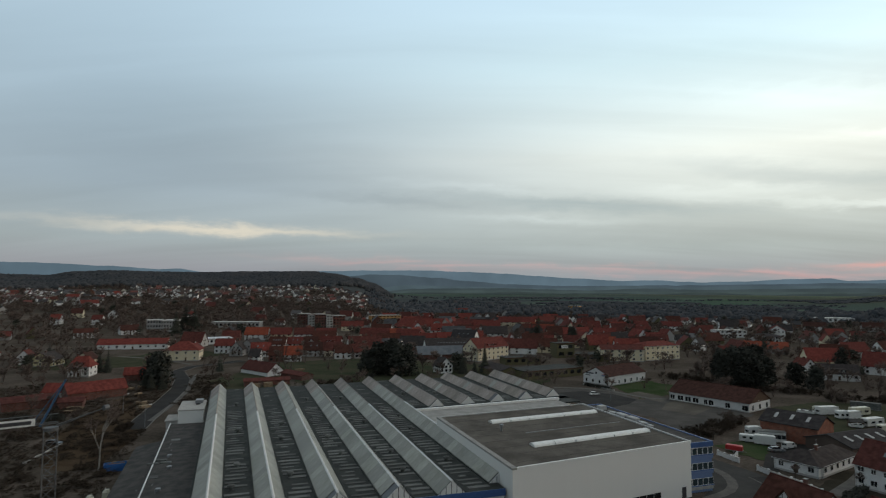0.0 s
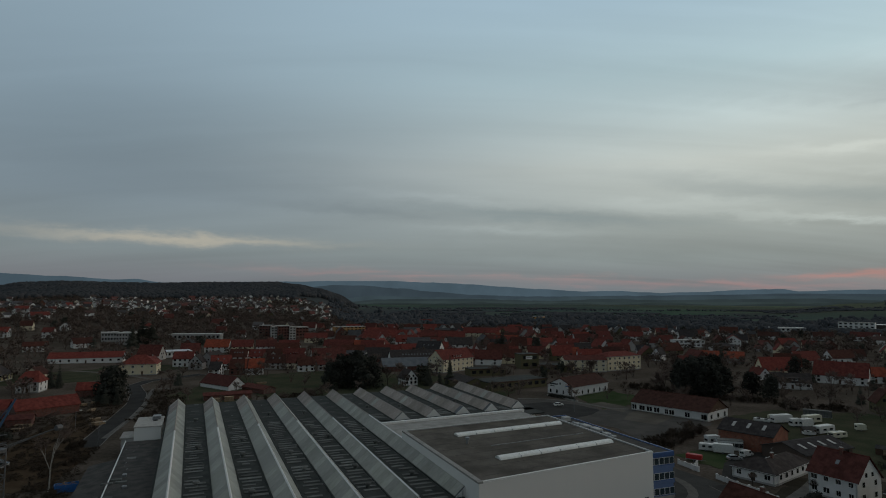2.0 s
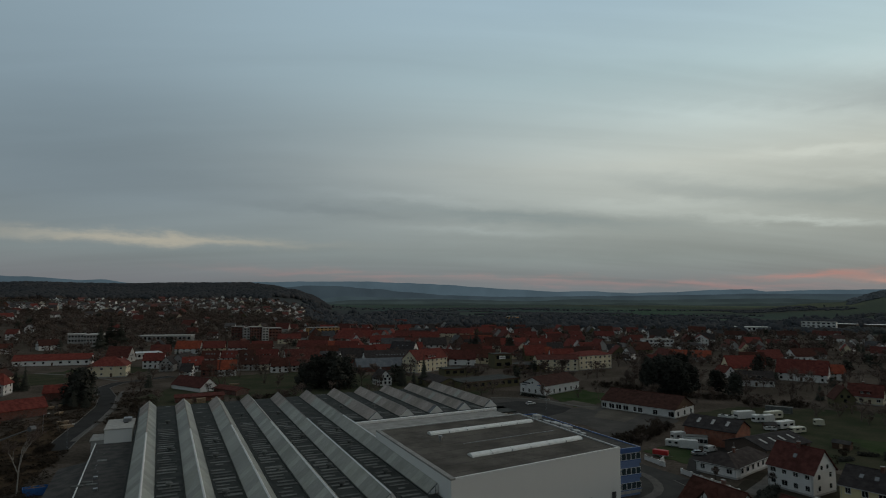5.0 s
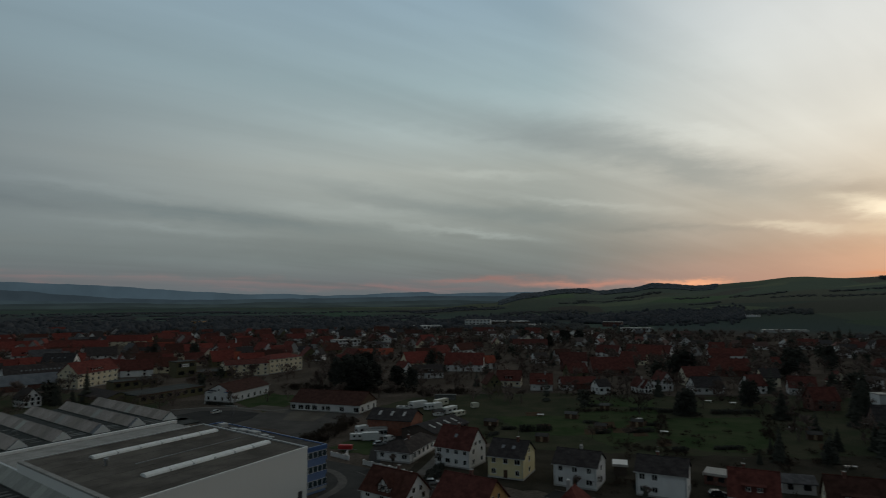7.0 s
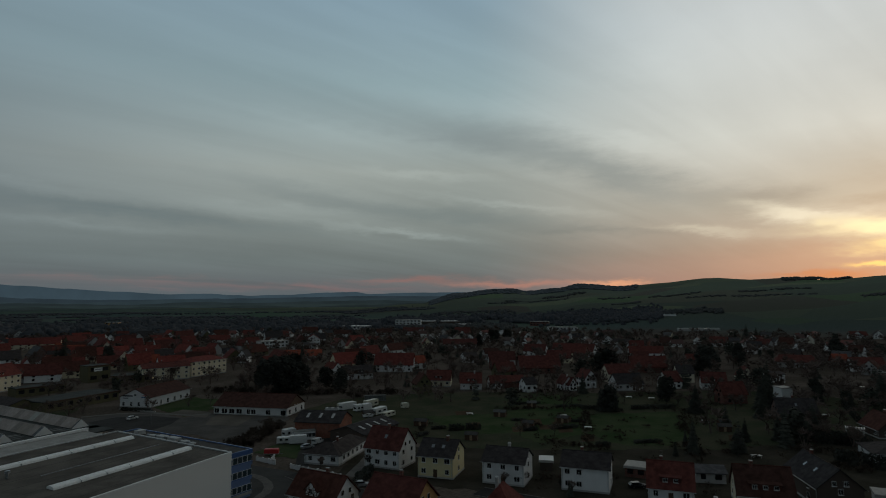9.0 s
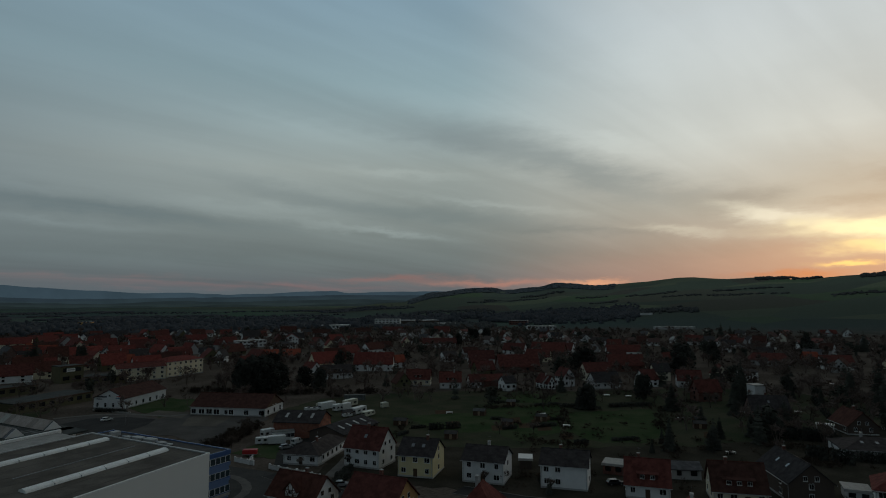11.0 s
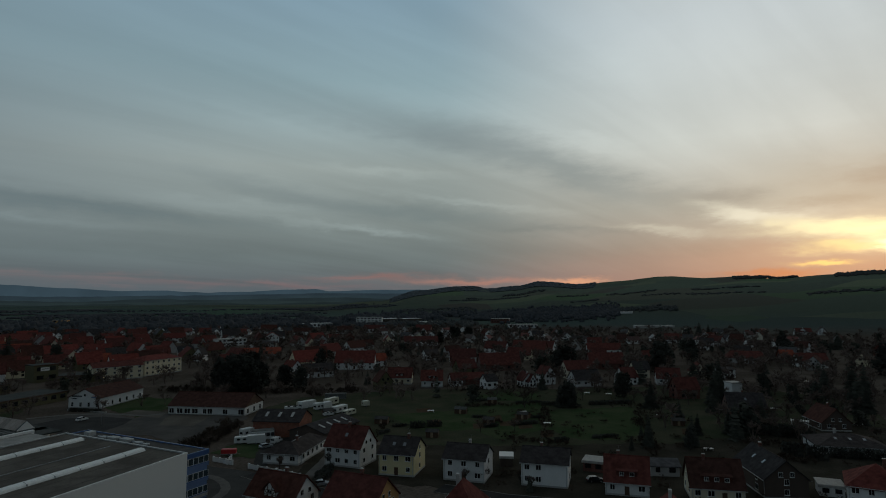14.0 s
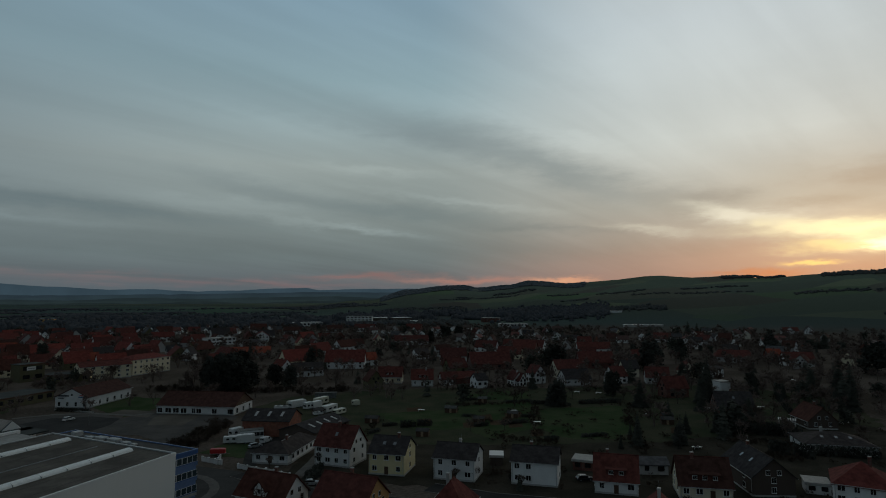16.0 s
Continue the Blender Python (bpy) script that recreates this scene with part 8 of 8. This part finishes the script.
def far_quarter():
    """The outer quarters under the wooded hill and along the valley: houses too far to tell apart."""
    rng = random.Random(78)
    walls, roofs = Geo(), Geo()
    n = 0
    for _ in range(4000):
        if n > 380:
            break
        if rng.random() < 0.8:
            a = rng.uniform(-41, -9)
            r = rng.choice((rng.uniform(980, 1400), rng.uniform(1150, 1330)))
        else:
            a = rng.uniform(-9, 84)
            r = rng.uniform(820, 930) if a < 36 else rng.uniform(640, 860)
        x, y = r * math.sin(radians(a)), r * math.cos(radians(a))
        if taken(x, y, 8) or noise.noise((x / 170, y / 170, 9)) < -0.12:
            continue
        SPOTS.append((x, y, 8))
        n += 1
        z, t = terrain(x, y), radians(-a + rng.choice((0, 90)) + rng.gauss(0, 20))
        L, W, e, h_ = rng.uniform(8, 12) / 2, rng.uniform(7, 9) / 2, rng.uniform(3.0, 4.8), rng.uniform(2.8, 4.2)
        c, s = math.cos(t), math.sin(t)
        at = lambda px, py, pz: (x + c * px - s * py, y + s * px + c * py, z + pz)
        ring = lambda q: [at(q, -W, -2), at(q, W, -2), at(q, W, e), at(q, 0, e + h_), at(q, -W, e)]
        walls.prism(ring(-L), ring(L))
        for k in (-1, 1):
            base = [at(-L - 0.4, k * (W + 0.4), e - 0.35), at(L + 0.4, k * (W + 0.4), e - 0.35), at(L + 0.4, 0, e + h_ + 0.05), at(-L - 0.4, 0, e + h_ + 0.05)]
            roofs.prism(base, [(p, q, o + 0.25) for p, q, o in base])

    def island(name, stops, rough):
        def build(nn, pos, s):
            r = nn.add("ShaderNodeNewGeometry").outputs["Random Per Island"]
            ramp = nn.ramp(r, stops)
            ramp.node.color_ramp.interpolation = "CONSTANT"
            return scaled(nn, ramp, nn.span(nn.noise(pos, 0.5, 4), 0.3, 0.7, 0.8, 1.15))
        return surface(name, build, rough)
    q = thing("far_houses", "far rows of white houses with red and brown roofs", "houses", pose(0, 0, 0), "", "stuff")
    tagged(part("wall", walls, island("far_walls", [(0.0, (0.80, 0.80, 0.78)), (0.68, (0.6, 0.56, 0.46)), (0.82, (0.42, 0.41, 0.39)), (0.94, (0.22, 0.09, 0.06))], 0.9), q), kind="stuff")
    tagged(part("roof", roofs, island("far_roofs", [(0.0, (0.15, 0.05, 0.04)), (0.16, (0.085, 0.045, 0.038)), (0.45, (0.05, 0.047, 0.048)), (0.85, (0.075, 0.055, 0.047))], 0.8), q), kind="stuff")


far_quarter()


for kind, x, y, height, wide in (("broad", 366, 192, 13, 1.25), ("broad", 361, 199, 11, 1.2), ("spruce", 331, 153, 15, 1.3), ("spruce", 323, 136, 17, 1.3), ("broad", 337, 245, 12, 1.3), ("spruce", 695, 313, 20, 1.3), ("spruce", 706, 307, 17, 1.3),
                                 ("broad", 486, 505, 15, 1.5), ("broad", 512, 507, 15, 1.5), ("broad", 498, 515, 13, 1.5), ("spruce", 72, 559, 17, 1.5),
                                 ("broad", 98, 538, 14, 1.2), ("broad", 539, 172, 12, 1.6), ("spruce", 281, 170, 12, 1.3)):
    tree(kind, x, y, height, wide)
    SPOTS.append((x, y, 4.0))


def scatter_trees():
    """Bare garden trees and odd conifers all through the town."""
    rng = random.Random(90)
    made = 0
    for _ in range(4000):
        if made > 30:
            break
        a = rng.uniform(-41, 84)
        r = 240 + 520 * rng.random() ** 0.9
        x, y = r * math.sin(radians(a)), r * math.cos(radians(a))
        if taken(x, y, 2.2) or any((x - p) ** 2 + (y - q) ** 2 < k * k for p, q, k in ((60, 180, 75), (30, 215, 80), (-30, 190, 78), (85, 245, 35), (205, 135, 36), (170, 165, 30), (-120, 190, 40))):
            continue
        SPOTS.append((x, y, 2.0))
        made += 1
        if rng.random() < (0.22 if a < 40 else 0.5):
            tree("spruce", x, y, rng.uniform(7, 13), rng.uniform(0.9, 1.4))
        else:
            tree("bare", x, y, rng.uniform(7, 12), rng.uniform(1.0, 1.5))


scatter_trees()


def joined(name, label, mat, plan):
    """Many copies of a few small meshes, joined into one: rows of template, x, y, z, turn, size, width."""
    blocks, n = [], 0
    for tpl, x, y, z, turn, s, wide in plan:
        c_, s_ = math.cos(turn) * s * wide, math.sin(turn) * s * wide
        p = tpl @ np.array([[c_, s_, 0], [-s_, c_, 0], [0, 0, s]]) + (x, y, z)
        blocks.append(p)
    co = np.concatenate(blocks).astype(np.float32)
    n = len(co) // 3
    me = bpy.data.meshes.new(name)
    me.vertices.add(n * 3)
    me.vertices.foreach_set("co", co.ravel())
    me.loops.add(n * 3)
    me.loops.foreach_set("vertex_index", np.arange(n * 3, dtype=np.int32))
    me.polygons.add(n)
    me.polygons.foreach_set("loop_start", np.arange(0, n * 3, 3, dtype=np.int32))
    me.materials.append(mat)
    me.update(calc_edges=True)
    tagged(new(name, me), label, "trees", "", "stuff")


def corners(g):
    """The triangles of a gathered mesh as rows of points."""
    tri = [(f[0], f[i], f[i + 1]) for f in g.f for i in range(1, len(f) - 1)]
    return np.array(g.v)[np.array(tri).ravel()]


def garden_trees():
    """The many other bare trees and conifers of gardens, verges and slopes."""
    rng = random.Random(95)
    bare = []
    for k in range(5):
        w_, f_ = bare_tree(140 + k, 9, (0.7, 0.85, 0.6, 0.95, 0.75)[k], 0.045, 3)
        w_.f += [tuple(i + len(w_.v) for i in f) for f in f_.f]
        w_.v += f_.v
        bare.append(corners(w_))
    firs = [corners(conifer(150 + k, 10, 2.4 + 0.3 * k, 13)[1]) for k in range(2)]
    for k in range(3):
        small = broad_tree(160 + k, 9, 3.6)[1]
        small.f = small.f[::3]
        small.v = [small.v[f[0] + i] for f in small.f for i in range(4)]
        small.f = [(4 * i, 4 * i + 1, 4 * i + 2, 4 * i + 3) for i in range(len(small.f))]
        firs.append(corners(small))
    clear = ((60, 180, 75), (30, 215, 80), (-15, 190, 72), (85, 245, 35), (205, 135, 44), (170, 165, 36), (-240, 425, 30), (138, 228, 30), (104, 190, 22))
    plan_b, plan_f = [], []
    for _ in range(26000):
        if len(plan_b) >= 640:
            break
        a = rng.uniform(-42, 86)
        far = curve(a, (-42, 1300), (-8, 1200), (0, 1000), (36, 900), (60, 850), (86, 800))
        r = 215 + (far - 215) * rng.random() ** 0.8
        x, y = r * math.sin(radians(a)), r * math.cos(radians(a))
        if taken(x, y, 1.6) or any((x - p) ** 2 + (y - q) ** 2 < k * k for p, q, k in clear) or (r < 340 and -34 < a < -23):
            continue
        if noise.noise((x / 70, y / 70, 6)) < -0.2 and r < 700:
            continue
        z, turn = terrain(x, y), rng.uniform(0, 6.28)
        if rng.random() < (0.22 if a < 35 else 0.4):
            plan_f.append((rng.choice(firs), x, y, z, turn, rng.uniform(0.6, 1.3), rng.uniform(0.9, 1.5)))
        else:
            plan_b.append((rng.choice(bare), x, y, z, turn, rng.uniform(0.6, 1.15), rng.uniform(1.0, 1.5)))
    joined("garden_trees", "leafless brown garden trees all through the town", TWIGS, plan_b)
    joined("garden_conifers", "dark conifers among the gardens of the town", NEEDLES, plan_f)


garden_trees()


def twig_cloud(seed, n, wide, limbs=5):
    """The treetop of one leafless tree or a tall shrub: a dense ragged dome of twigs on a few limbs."""
    rng = random.Random(seed)
    g = Geo()
    for _ in range(limbs):
        g.tube((0, 0, -0.3), (rng.gauss(0, 0.9), rng.gauss(0, 0.9), rng.uniform(4, 7)), 0.16, 0.05, 4)
    lobes = [(rng.gauss(0, 1.3), rng.gauss(0, 1.3), rng.uniform(3.6, 7.4), rng.uniform(1.5, 2.4)) for _ in range(6)]
    for _ in range(n):
        lx, ly, lz, lr = rng.choice(lobes)
        d = Vector((rng.gauss(0, 1), rng.gauss(0, 1), rng.gauss(0.1, 1))).normalized()
        q = Vector((lx, ly, lz)) + d * lr * rng.uniform(0.55, 1.1)
        p = Vector((lx * 0.6, ly * 0.6, lz - 0.9)).lerp(q, rng.uniform(0.1, 0.55))
        side = (q - p).cross(Vector((rng.gauss(0, 1), rng.gauss(0, 1), rng.gauss(0, 1)))).normalized() * wide * rng.uniform(0.6, 1.5)
        g.poly(p - side, p + side, q)
    return corners(g)


def thickets():
    """Bare scrub and treetops between and before the houses, too tangled to count."""
    rng = random.Random(91)
    near = [twig_cloud(300 + k, 200, 0.125) for k in range(5)]
    far = [twig_cloud(310 + k, 105, 0.32) for k in range(5)]
    low = [twig_cloud(320 + k, 90, 0.2, 0) for k in range(4)]
    plan = []
    clear = ((60, 180, 75), (30, 215, 80), (-15, 190, 72), (85, 245, 35), (205, 135, 44), (170, 165, 36), (-240, 425, 30), (138, 228, 30), (104, 190, 22))
    for _ in range(60000):
        if len(plan) >= 2500:
            break
        a = rng.uniform(-42, 86)
        out = curve(a, (-42, 1400), (-10, 1350), (0, 1050), (36, 950), (60, 900), (86, 850))
        r = 200 + (out - 200) * rng.random() ** 0.7
        x, y = r * math.sin(radians(a)), r * math.cos(radians(a))
        if any((x - p) ** 2 + (y - q) ** 2 < k * k for p, q, k in clear) or (r < 330 and -34 < a < -24) or taken(x, y, 0.2 if r > 420 else 1.2):
            continue
        if noise.noise((x / 55, y / 55, 4)) < (-0.22 if r < 600 else -0.35):
            continue
        if a < -8 and r < 900 and rng.random() < 0.45:
            continue
        s_ = rng.uniform(0.6, 1.25) * (1.0 if r > 330 else 0.7)
        plan.append((rng.choice(near if r < 430 else far), x, y, terrain(x, y), rng.uniform(0, 6.28), s_, rng.uniform(0.95, 1.6)))
    # trees in the front gardens
    for x, y, k in HOMES:
        r = math.hypot(x, y)
        for _ in range(3):
            side = rng.uniform(-1.0, 1.0) * k
            d = k * rng.uniform(0.9, 1.25) + 1.5
            px, py = x - x / r * d + y / r * side, y - y / r * d - x / r * side
            if r > 330 and rng.random() < 0.14 and not any((px - p) ** 2 + (py - q) ** 2 < (o * 0.75) ** 2 for p, q, o in HOMES):
                plan.append((rng.choice(near if r < 430 else far), px, py, terrain(px, py), rng.uniform(0, 6.28), rng.uniform(0.4, 0.75), rng.uniform(1.0, 1.6)))
    # belts of bare treetops between the quarters: bearing, spread, distance, depth, how many
    for a0, da, r0, dr, n in ((-14, 7, 860, 70, 330), (-24, 7, 800, 60, 260), (-33, 6, 700, 60, 90), (-30, 8, 560, 40, 55), (-20, 5, 690, 40, 90), (-34, 4, 430, 40, 30), (-7, 6, 900, 50, 200), (62, 16, 360, 50, 45), (60, 16, 480, 60, 55), (58, 18, 620, 60, 70)):
        for _ in range(n):
            a, r = a0 + rng.uniform(-da, da), r0 + rng.gauss(0, dr)
            x, y = r * math.sin(radians(a)), r * math.cos(radians(a))
            if not taken(x, y, 0.5):
                plan.append((rng.choice(far), x, y, terrain(x, y), rng.uniform(0, 6.28), rng.uniform(0.7, 1.2), rng.uniform(1.0, 1.5)))
    # the treetops between the far houses under the wooded hill
    for _ in range(6000):
        if len(plan) >= 6300:
            break
        a, r = rng.uniform(-42, -7), rng.uniform(860, 1420)
        x, y = r * math.sin(radians(a)), r * math.cos(radians(a))
        if not taken(x, y, 0.0):
            plan.append((rng.choice(far), x, y, terrain(x, y), rng.uniform(0, 6.28), rng.uniform(0.6, 0.95), rng.uniform(1.2, 1.9)))
    joined("thicket", "brown leafless scrub and treetops between houses", TWIGS, plan)
    plan = []
    # low brown scrub on the verges of the works road
    for _ in range(14000):
        if len(plan) >= 1800:
            break
        a, r = rng.uniform(-40, -21), rng.uniform(125, 345)
        x, y = r * math.sin(radians(a)), r * math.cos(radians(a))
        u, v = x * math.cos(radians(FACTORY_TURN)) + y * math.sin(radians(FACTORY_TURN)), y * math.cos(radians(FACTORY_TURN)) - x * math.sin(radians(FACTORY_TURN))
        if (u > -28 and v < 256) or taken(x, y, 0.6) or noise.noise((x / 16, y / 16, 12)) < -0.3:
            continue
        k = rng.uniform(0.12, 0.34)
        plan.append((rng.choice(low), x, y, terrain(x, y) - 3.0 * k, rng.uniform(0, 6.28), k, rng.uniform(1.3, 2.2)))
    for x0, y0, x1, y1, wide, tall, n in SCRUB_BANKS:
        for _ in range(n):
            t_, o = rng.random(), rng.uniform(-0.5, 0.5) * wide
            d = Vector((x1 - x0, y1 - y0)).normalized()
            x, y = x0 + (x1 - x0) * t_ - d.y * o, y0 + (y1 - y0) * t_ + d.x * o
            k = tall / 9 * rng.uniform(0.6, 1.1)
            plan.append((rng.choice(near), x, y, terrain(x, y) - 2.2 * k, rng.uniform(0, 6.28), k, rng.uniform(0.9, 1.4)))
    # low shrubs in the gardens behind the street
    for _ in range(900):
        a, r = rng.uniform(44, 80), rng.uniform(150, 330)
        x, y = r * math.sin(radians(a)), r * math.cos(radians(a))
        if not taken(x, y, 1.0) and noise.noise((x / 13, y / 13, 21)) > 0.02:
            k = rng.uniform(0.14, 0.36)
            plan.append((rng.choice(low), x, y, terrain(x, y) - 2.6 * k, rng.uniform(0, 6.28), k, rng.uniform(1.1, 2.0)))
    joined("scrub", "low brown leafless scrub on verges and in gardens", SCRUB, plan)


thickets()


def woods():
    """Far woods: tapered clumps of ragged faces, joined."""
    rng = random.Random(60)
    g = Geo()

    def clump(x, y, h_, r):
        z = terrain(x, y) - 1
        n = 5
        o = rng.random() * 6
        low, mid, high = ([(x + q * r * rng.uniform(0.7, 1.3) * math.cos(o + i * math.tau / n), y + q * r * rng.uniform(0.7, 1.3) * math.sin(o + i * math.tau / n), z + h_ * (b + 0.16 * rng.random())) for i in range(n)] for q, b in ((0.85, 0.1), (1.0, 0.45), (0.62, 0.78)))
        tip = (x + rng.gauss(0, r * 0.2), y + rng.gauss(0, r * 0.2), z + h_)
        o = len(g.v)
        g.v += low + mid + high + [tip]
        for i in range(n):
            k = (i + 1) % n
            g.f += [(o + i, o + k, o + n + k, o + n + i), (o + n + i, o + n + k, o + 2 * n + k, o + 2 * n + i), (o + 2 * n + i, o + 2 * n + k, o + 3 * n)]

    # the wooded hill
    for _ in range(8200):
        a = rng.uniform(-44, -6.5)
        r = rng.uniform(1380, 1960) if rng.random() < 0.75 else rng.uniform(1800, 1950)
        if a > -12 and r < 1500 + (a + 12) * 60:
            continue
        clump(r * math.sin(radians(a)), r * math.cos(radians(a)), rng.uniform(10.5, 13), rng.uniform(6, 10))
    hill = g
    g = Geo()
    # the tree-grown edge of the town and the riverside woods behind it
    for _ in range(5200):
        a = rng.uniform(-9, 52)
        near = curve(a, (-9, 1150), (-4, 940), (8, 960), (16, 905), (27, 900), (33, 1000), (36, 1230), (52, 1200))
        r = near + abs(rng.gauss(0, 1)) * curve(a, (-9, 330), (8, 190), (22, 230), (34, 150), (45, 130))
        x, y = r * math.sin(radians(a)), r * math.cos(radians(a))
        if noise.noise((x / 120, y / 120, 15)) < -0.28 or taken(x, y, 4):
            continue
        clump(x, y, rng.uniform(5, 13) * (1.4 if rng.random() < 0.06 else 1.0), rng.choice((2.6, 3.5, 4.5, 5.5, 8.0, 9.5)))
    pale = Geo()
    valley = g
    g = Geo()
    # the wooded crest of the long ridge
    for _ in range(1800):
        a = rng.uniform(38, 57)
        r = rim(a) * (1 - 0.13 * rng.random() ** 1.6)
        clump(r * math.sin(radians(a)), r * math.cos(radians(a)), rng.uniform(4, 7), rng.uniform(8, 13))
    crest = g
    # belts of wood in the valley and on the slopes: bearing, spread, distance, depth, how many
    for a0, da, r0, dr, n in ((-4, 5, 1450, 90, 260), (10, 16, 1450, 40, 300), (40, 6, 1050, 90, 330), (20, 12, 1750, 60, 200), (34, 5, 1000, 60, 200), (53.2, 5.9, 1360, 190, 1900), (61, 3, 1380, 60, 160),
                              (50.5, 2, 2500, 60, 100), (71, 2.4, 2660, 70, 700), (80, 4, 2420, 70, 1100), (66, 5, 1900, 30, 120), (78, 4, 1750, 40, 160), (48, 3, 2300, 40, 100), (42, 4, 1700, 60, 160), (84, 4, 1150, 80, 160), (8, 14, 2150, 80, 240), (30, 8, 2200, 60, 160)):
        g = valley if a0 < 36 or a0 == 53.2 else pale
        for _ in range(n):
            a, r = a0 + rng.uniform(-da, da), r0 + rng.gauss(0, dr * 0.5)
            x, y = r * math.sin(radians(a)), r * math.cos(radians(a))
            if not taken(x, y, 3):
                clump(x, y, rng.uniform(3, 5.5) if 1500 < r0 < 2400 else rng.uniform(5, 9), rng.uniform(3, 5.5))
    g = valley
    for r0 in (1500, 1600, 1700, 1820, 1950, 2080, 2220):
        for _ in range(3):
            a0, da = rng.uniform(-5, 38), rng.uniform(1.0, 4.5)
            for _ in range(int(da * 26)):
                a, r = a0 + rng.uniform(-da, da), r0 + rng.gauss(0, 26)
                clump(r * math.sin(radians(a)), r * math.cos(radians(a)), rng.uniform(3, 6), rng.uniform(6, 11))
    g = pale
    for _ in range(6):
        a0, r0, da = rng.uniform(40, 84), rng.uniform(1250, 2400), rng.uniform(0.8, 3.0)
        for _ in range(int(da * 24)):
            a = a0 + rng.uniform(-da, da)
            r = r0 + rng.gauss(0, 14) + (a - a0) * 12
            clump(r * math.sin(radians(a)), r * math.cos(radians(a)), rng.uniform(3, 6), rng.uniform(4, 7))
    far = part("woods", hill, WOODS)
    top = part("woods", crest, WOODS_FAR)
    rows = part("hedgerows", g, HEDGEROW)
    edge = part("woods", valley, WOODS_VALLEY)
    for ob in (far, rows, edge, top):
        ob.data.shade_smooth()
    tagged(far, "far leafless woods on the hill and along the valley, haze-tinted in colour", "woods", "", "stuff")
    tagged(top, "blue-grey woods along the crest of the long hill, haze put into their colour", "woods", "", "stuff")
    tagged(edge, "leafless woods behind the town and along the valley, haze put into their colour", "woods", "", "stuff")
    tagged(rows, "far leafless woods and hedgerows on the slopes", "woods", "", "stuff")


woods()


# ---- signs and lit windows ----
def sign_bars():
    """Dark lettering bars and a small emblem on the gable of the white building."""
    g = thing("gable_sign", "dark lettering bars and a small emblem on a white gable", "sign", pose(78.5, 312.5, 0.7, 0, 0, -139.6))
    part("letter_bar", Geo().box(15.02, -6.3, 4.1, 15.08, -1.4, 4.75), FRAME_DARK, g)
    part("letter_bar", Geo().box(15.02, -6.3, 3.2, 15.08, -3.6, 3.6), FRAME_DARK, g)
    part("emblem", Geo().prism([(15.02, 3.0, 4.6), (15.02, 5.4, 4.3), (15.02, 5.2, 5.0)], [(15.08, 3.0, 4.6), (15.08, 5.4, 4.3), (15.08, 5.2, 5.0)]), PAINT_RED, g, "red emblem")
    part("emblem_bar", Geo().box(15.02, 3.0, 3.7, 15.08, 5.6, 4.1), BLUE_PANEL, g)
    t = thing("tower_sign", "white sign panel with a grey bar on the olive tower", "sign", pose(69.7, 417.3, 0, 0, 0, 17.5))
    part("panel", Geo().box(-3.2, -5.2, 6.4, 1.6, -5.06, 8.4), FRAME_WHITE, t)
    part("letter_bar", Geo().box(-2.7, -5.25, 7.2, 1.1, -5.2, 7.7), STEEL, t)
    for z in (1.9, 4.9):
        w_ = thing("lit_window", "small lit window on the cream residence", "window", pose(104.2, 399.9, 0, 0, 0, 1.8))
        part("pane", Geo().box(-8.8, -6.16, z, -7.9, -6.1, z + 0.9), LIT_WINDOW, w_)


sign_bars()


def timber_stack(x, y, turn, rows):
    c = thing("timber_stack", "stacked pale sawn boards beside a shed", "timber", pose(x, y, 0, 0, 0, turn))
    for i in range(rows):
        for k in range(3):
            part("board_pack", Geo().block(-2.0, -1.2 + k * 0.82, i * 0.55, 2.0, -0.45 + k * 0.82, i * 0.55 + 0.45, 0.03), TIMBER, c)


for x, y, turn, rows in ((-95.0, 285.5, 20, 3), (-90.0, 287.0, 24, 4), (-84.0, 289.0, 18, 3), (-122.0, 236.0, 60, 2), (-127.0, 243.0, 30, 2)):
    timber_stack(x, y, turn, rows)


def bulk_bags():
    for x, y in ((-78.6, 138.2), (-77.2, 139.6), (-79.9, 134.2), (-75.9, 137.4)):
        b = thing("bulk_bag", "cream woven bulk bag in the yard", "bag", pose(x, y, 0, 0, 0, x * 40))
        part("bag", Geo().block(-0.75, -0.7, 0, 0.75, 0.7, 1.5, 0.25).block(-0.5, -0.5, 1.45, 0.5, 0.5, 1.75, 0.12), CREAM_GRP, b)
        part("strap", Geo().tube((-0.6, -0.6, 1.4), (0.6, 0.6, 1.9), 0.04, 0.04, 4), CREAM_GRP, b)


bulk_bags()
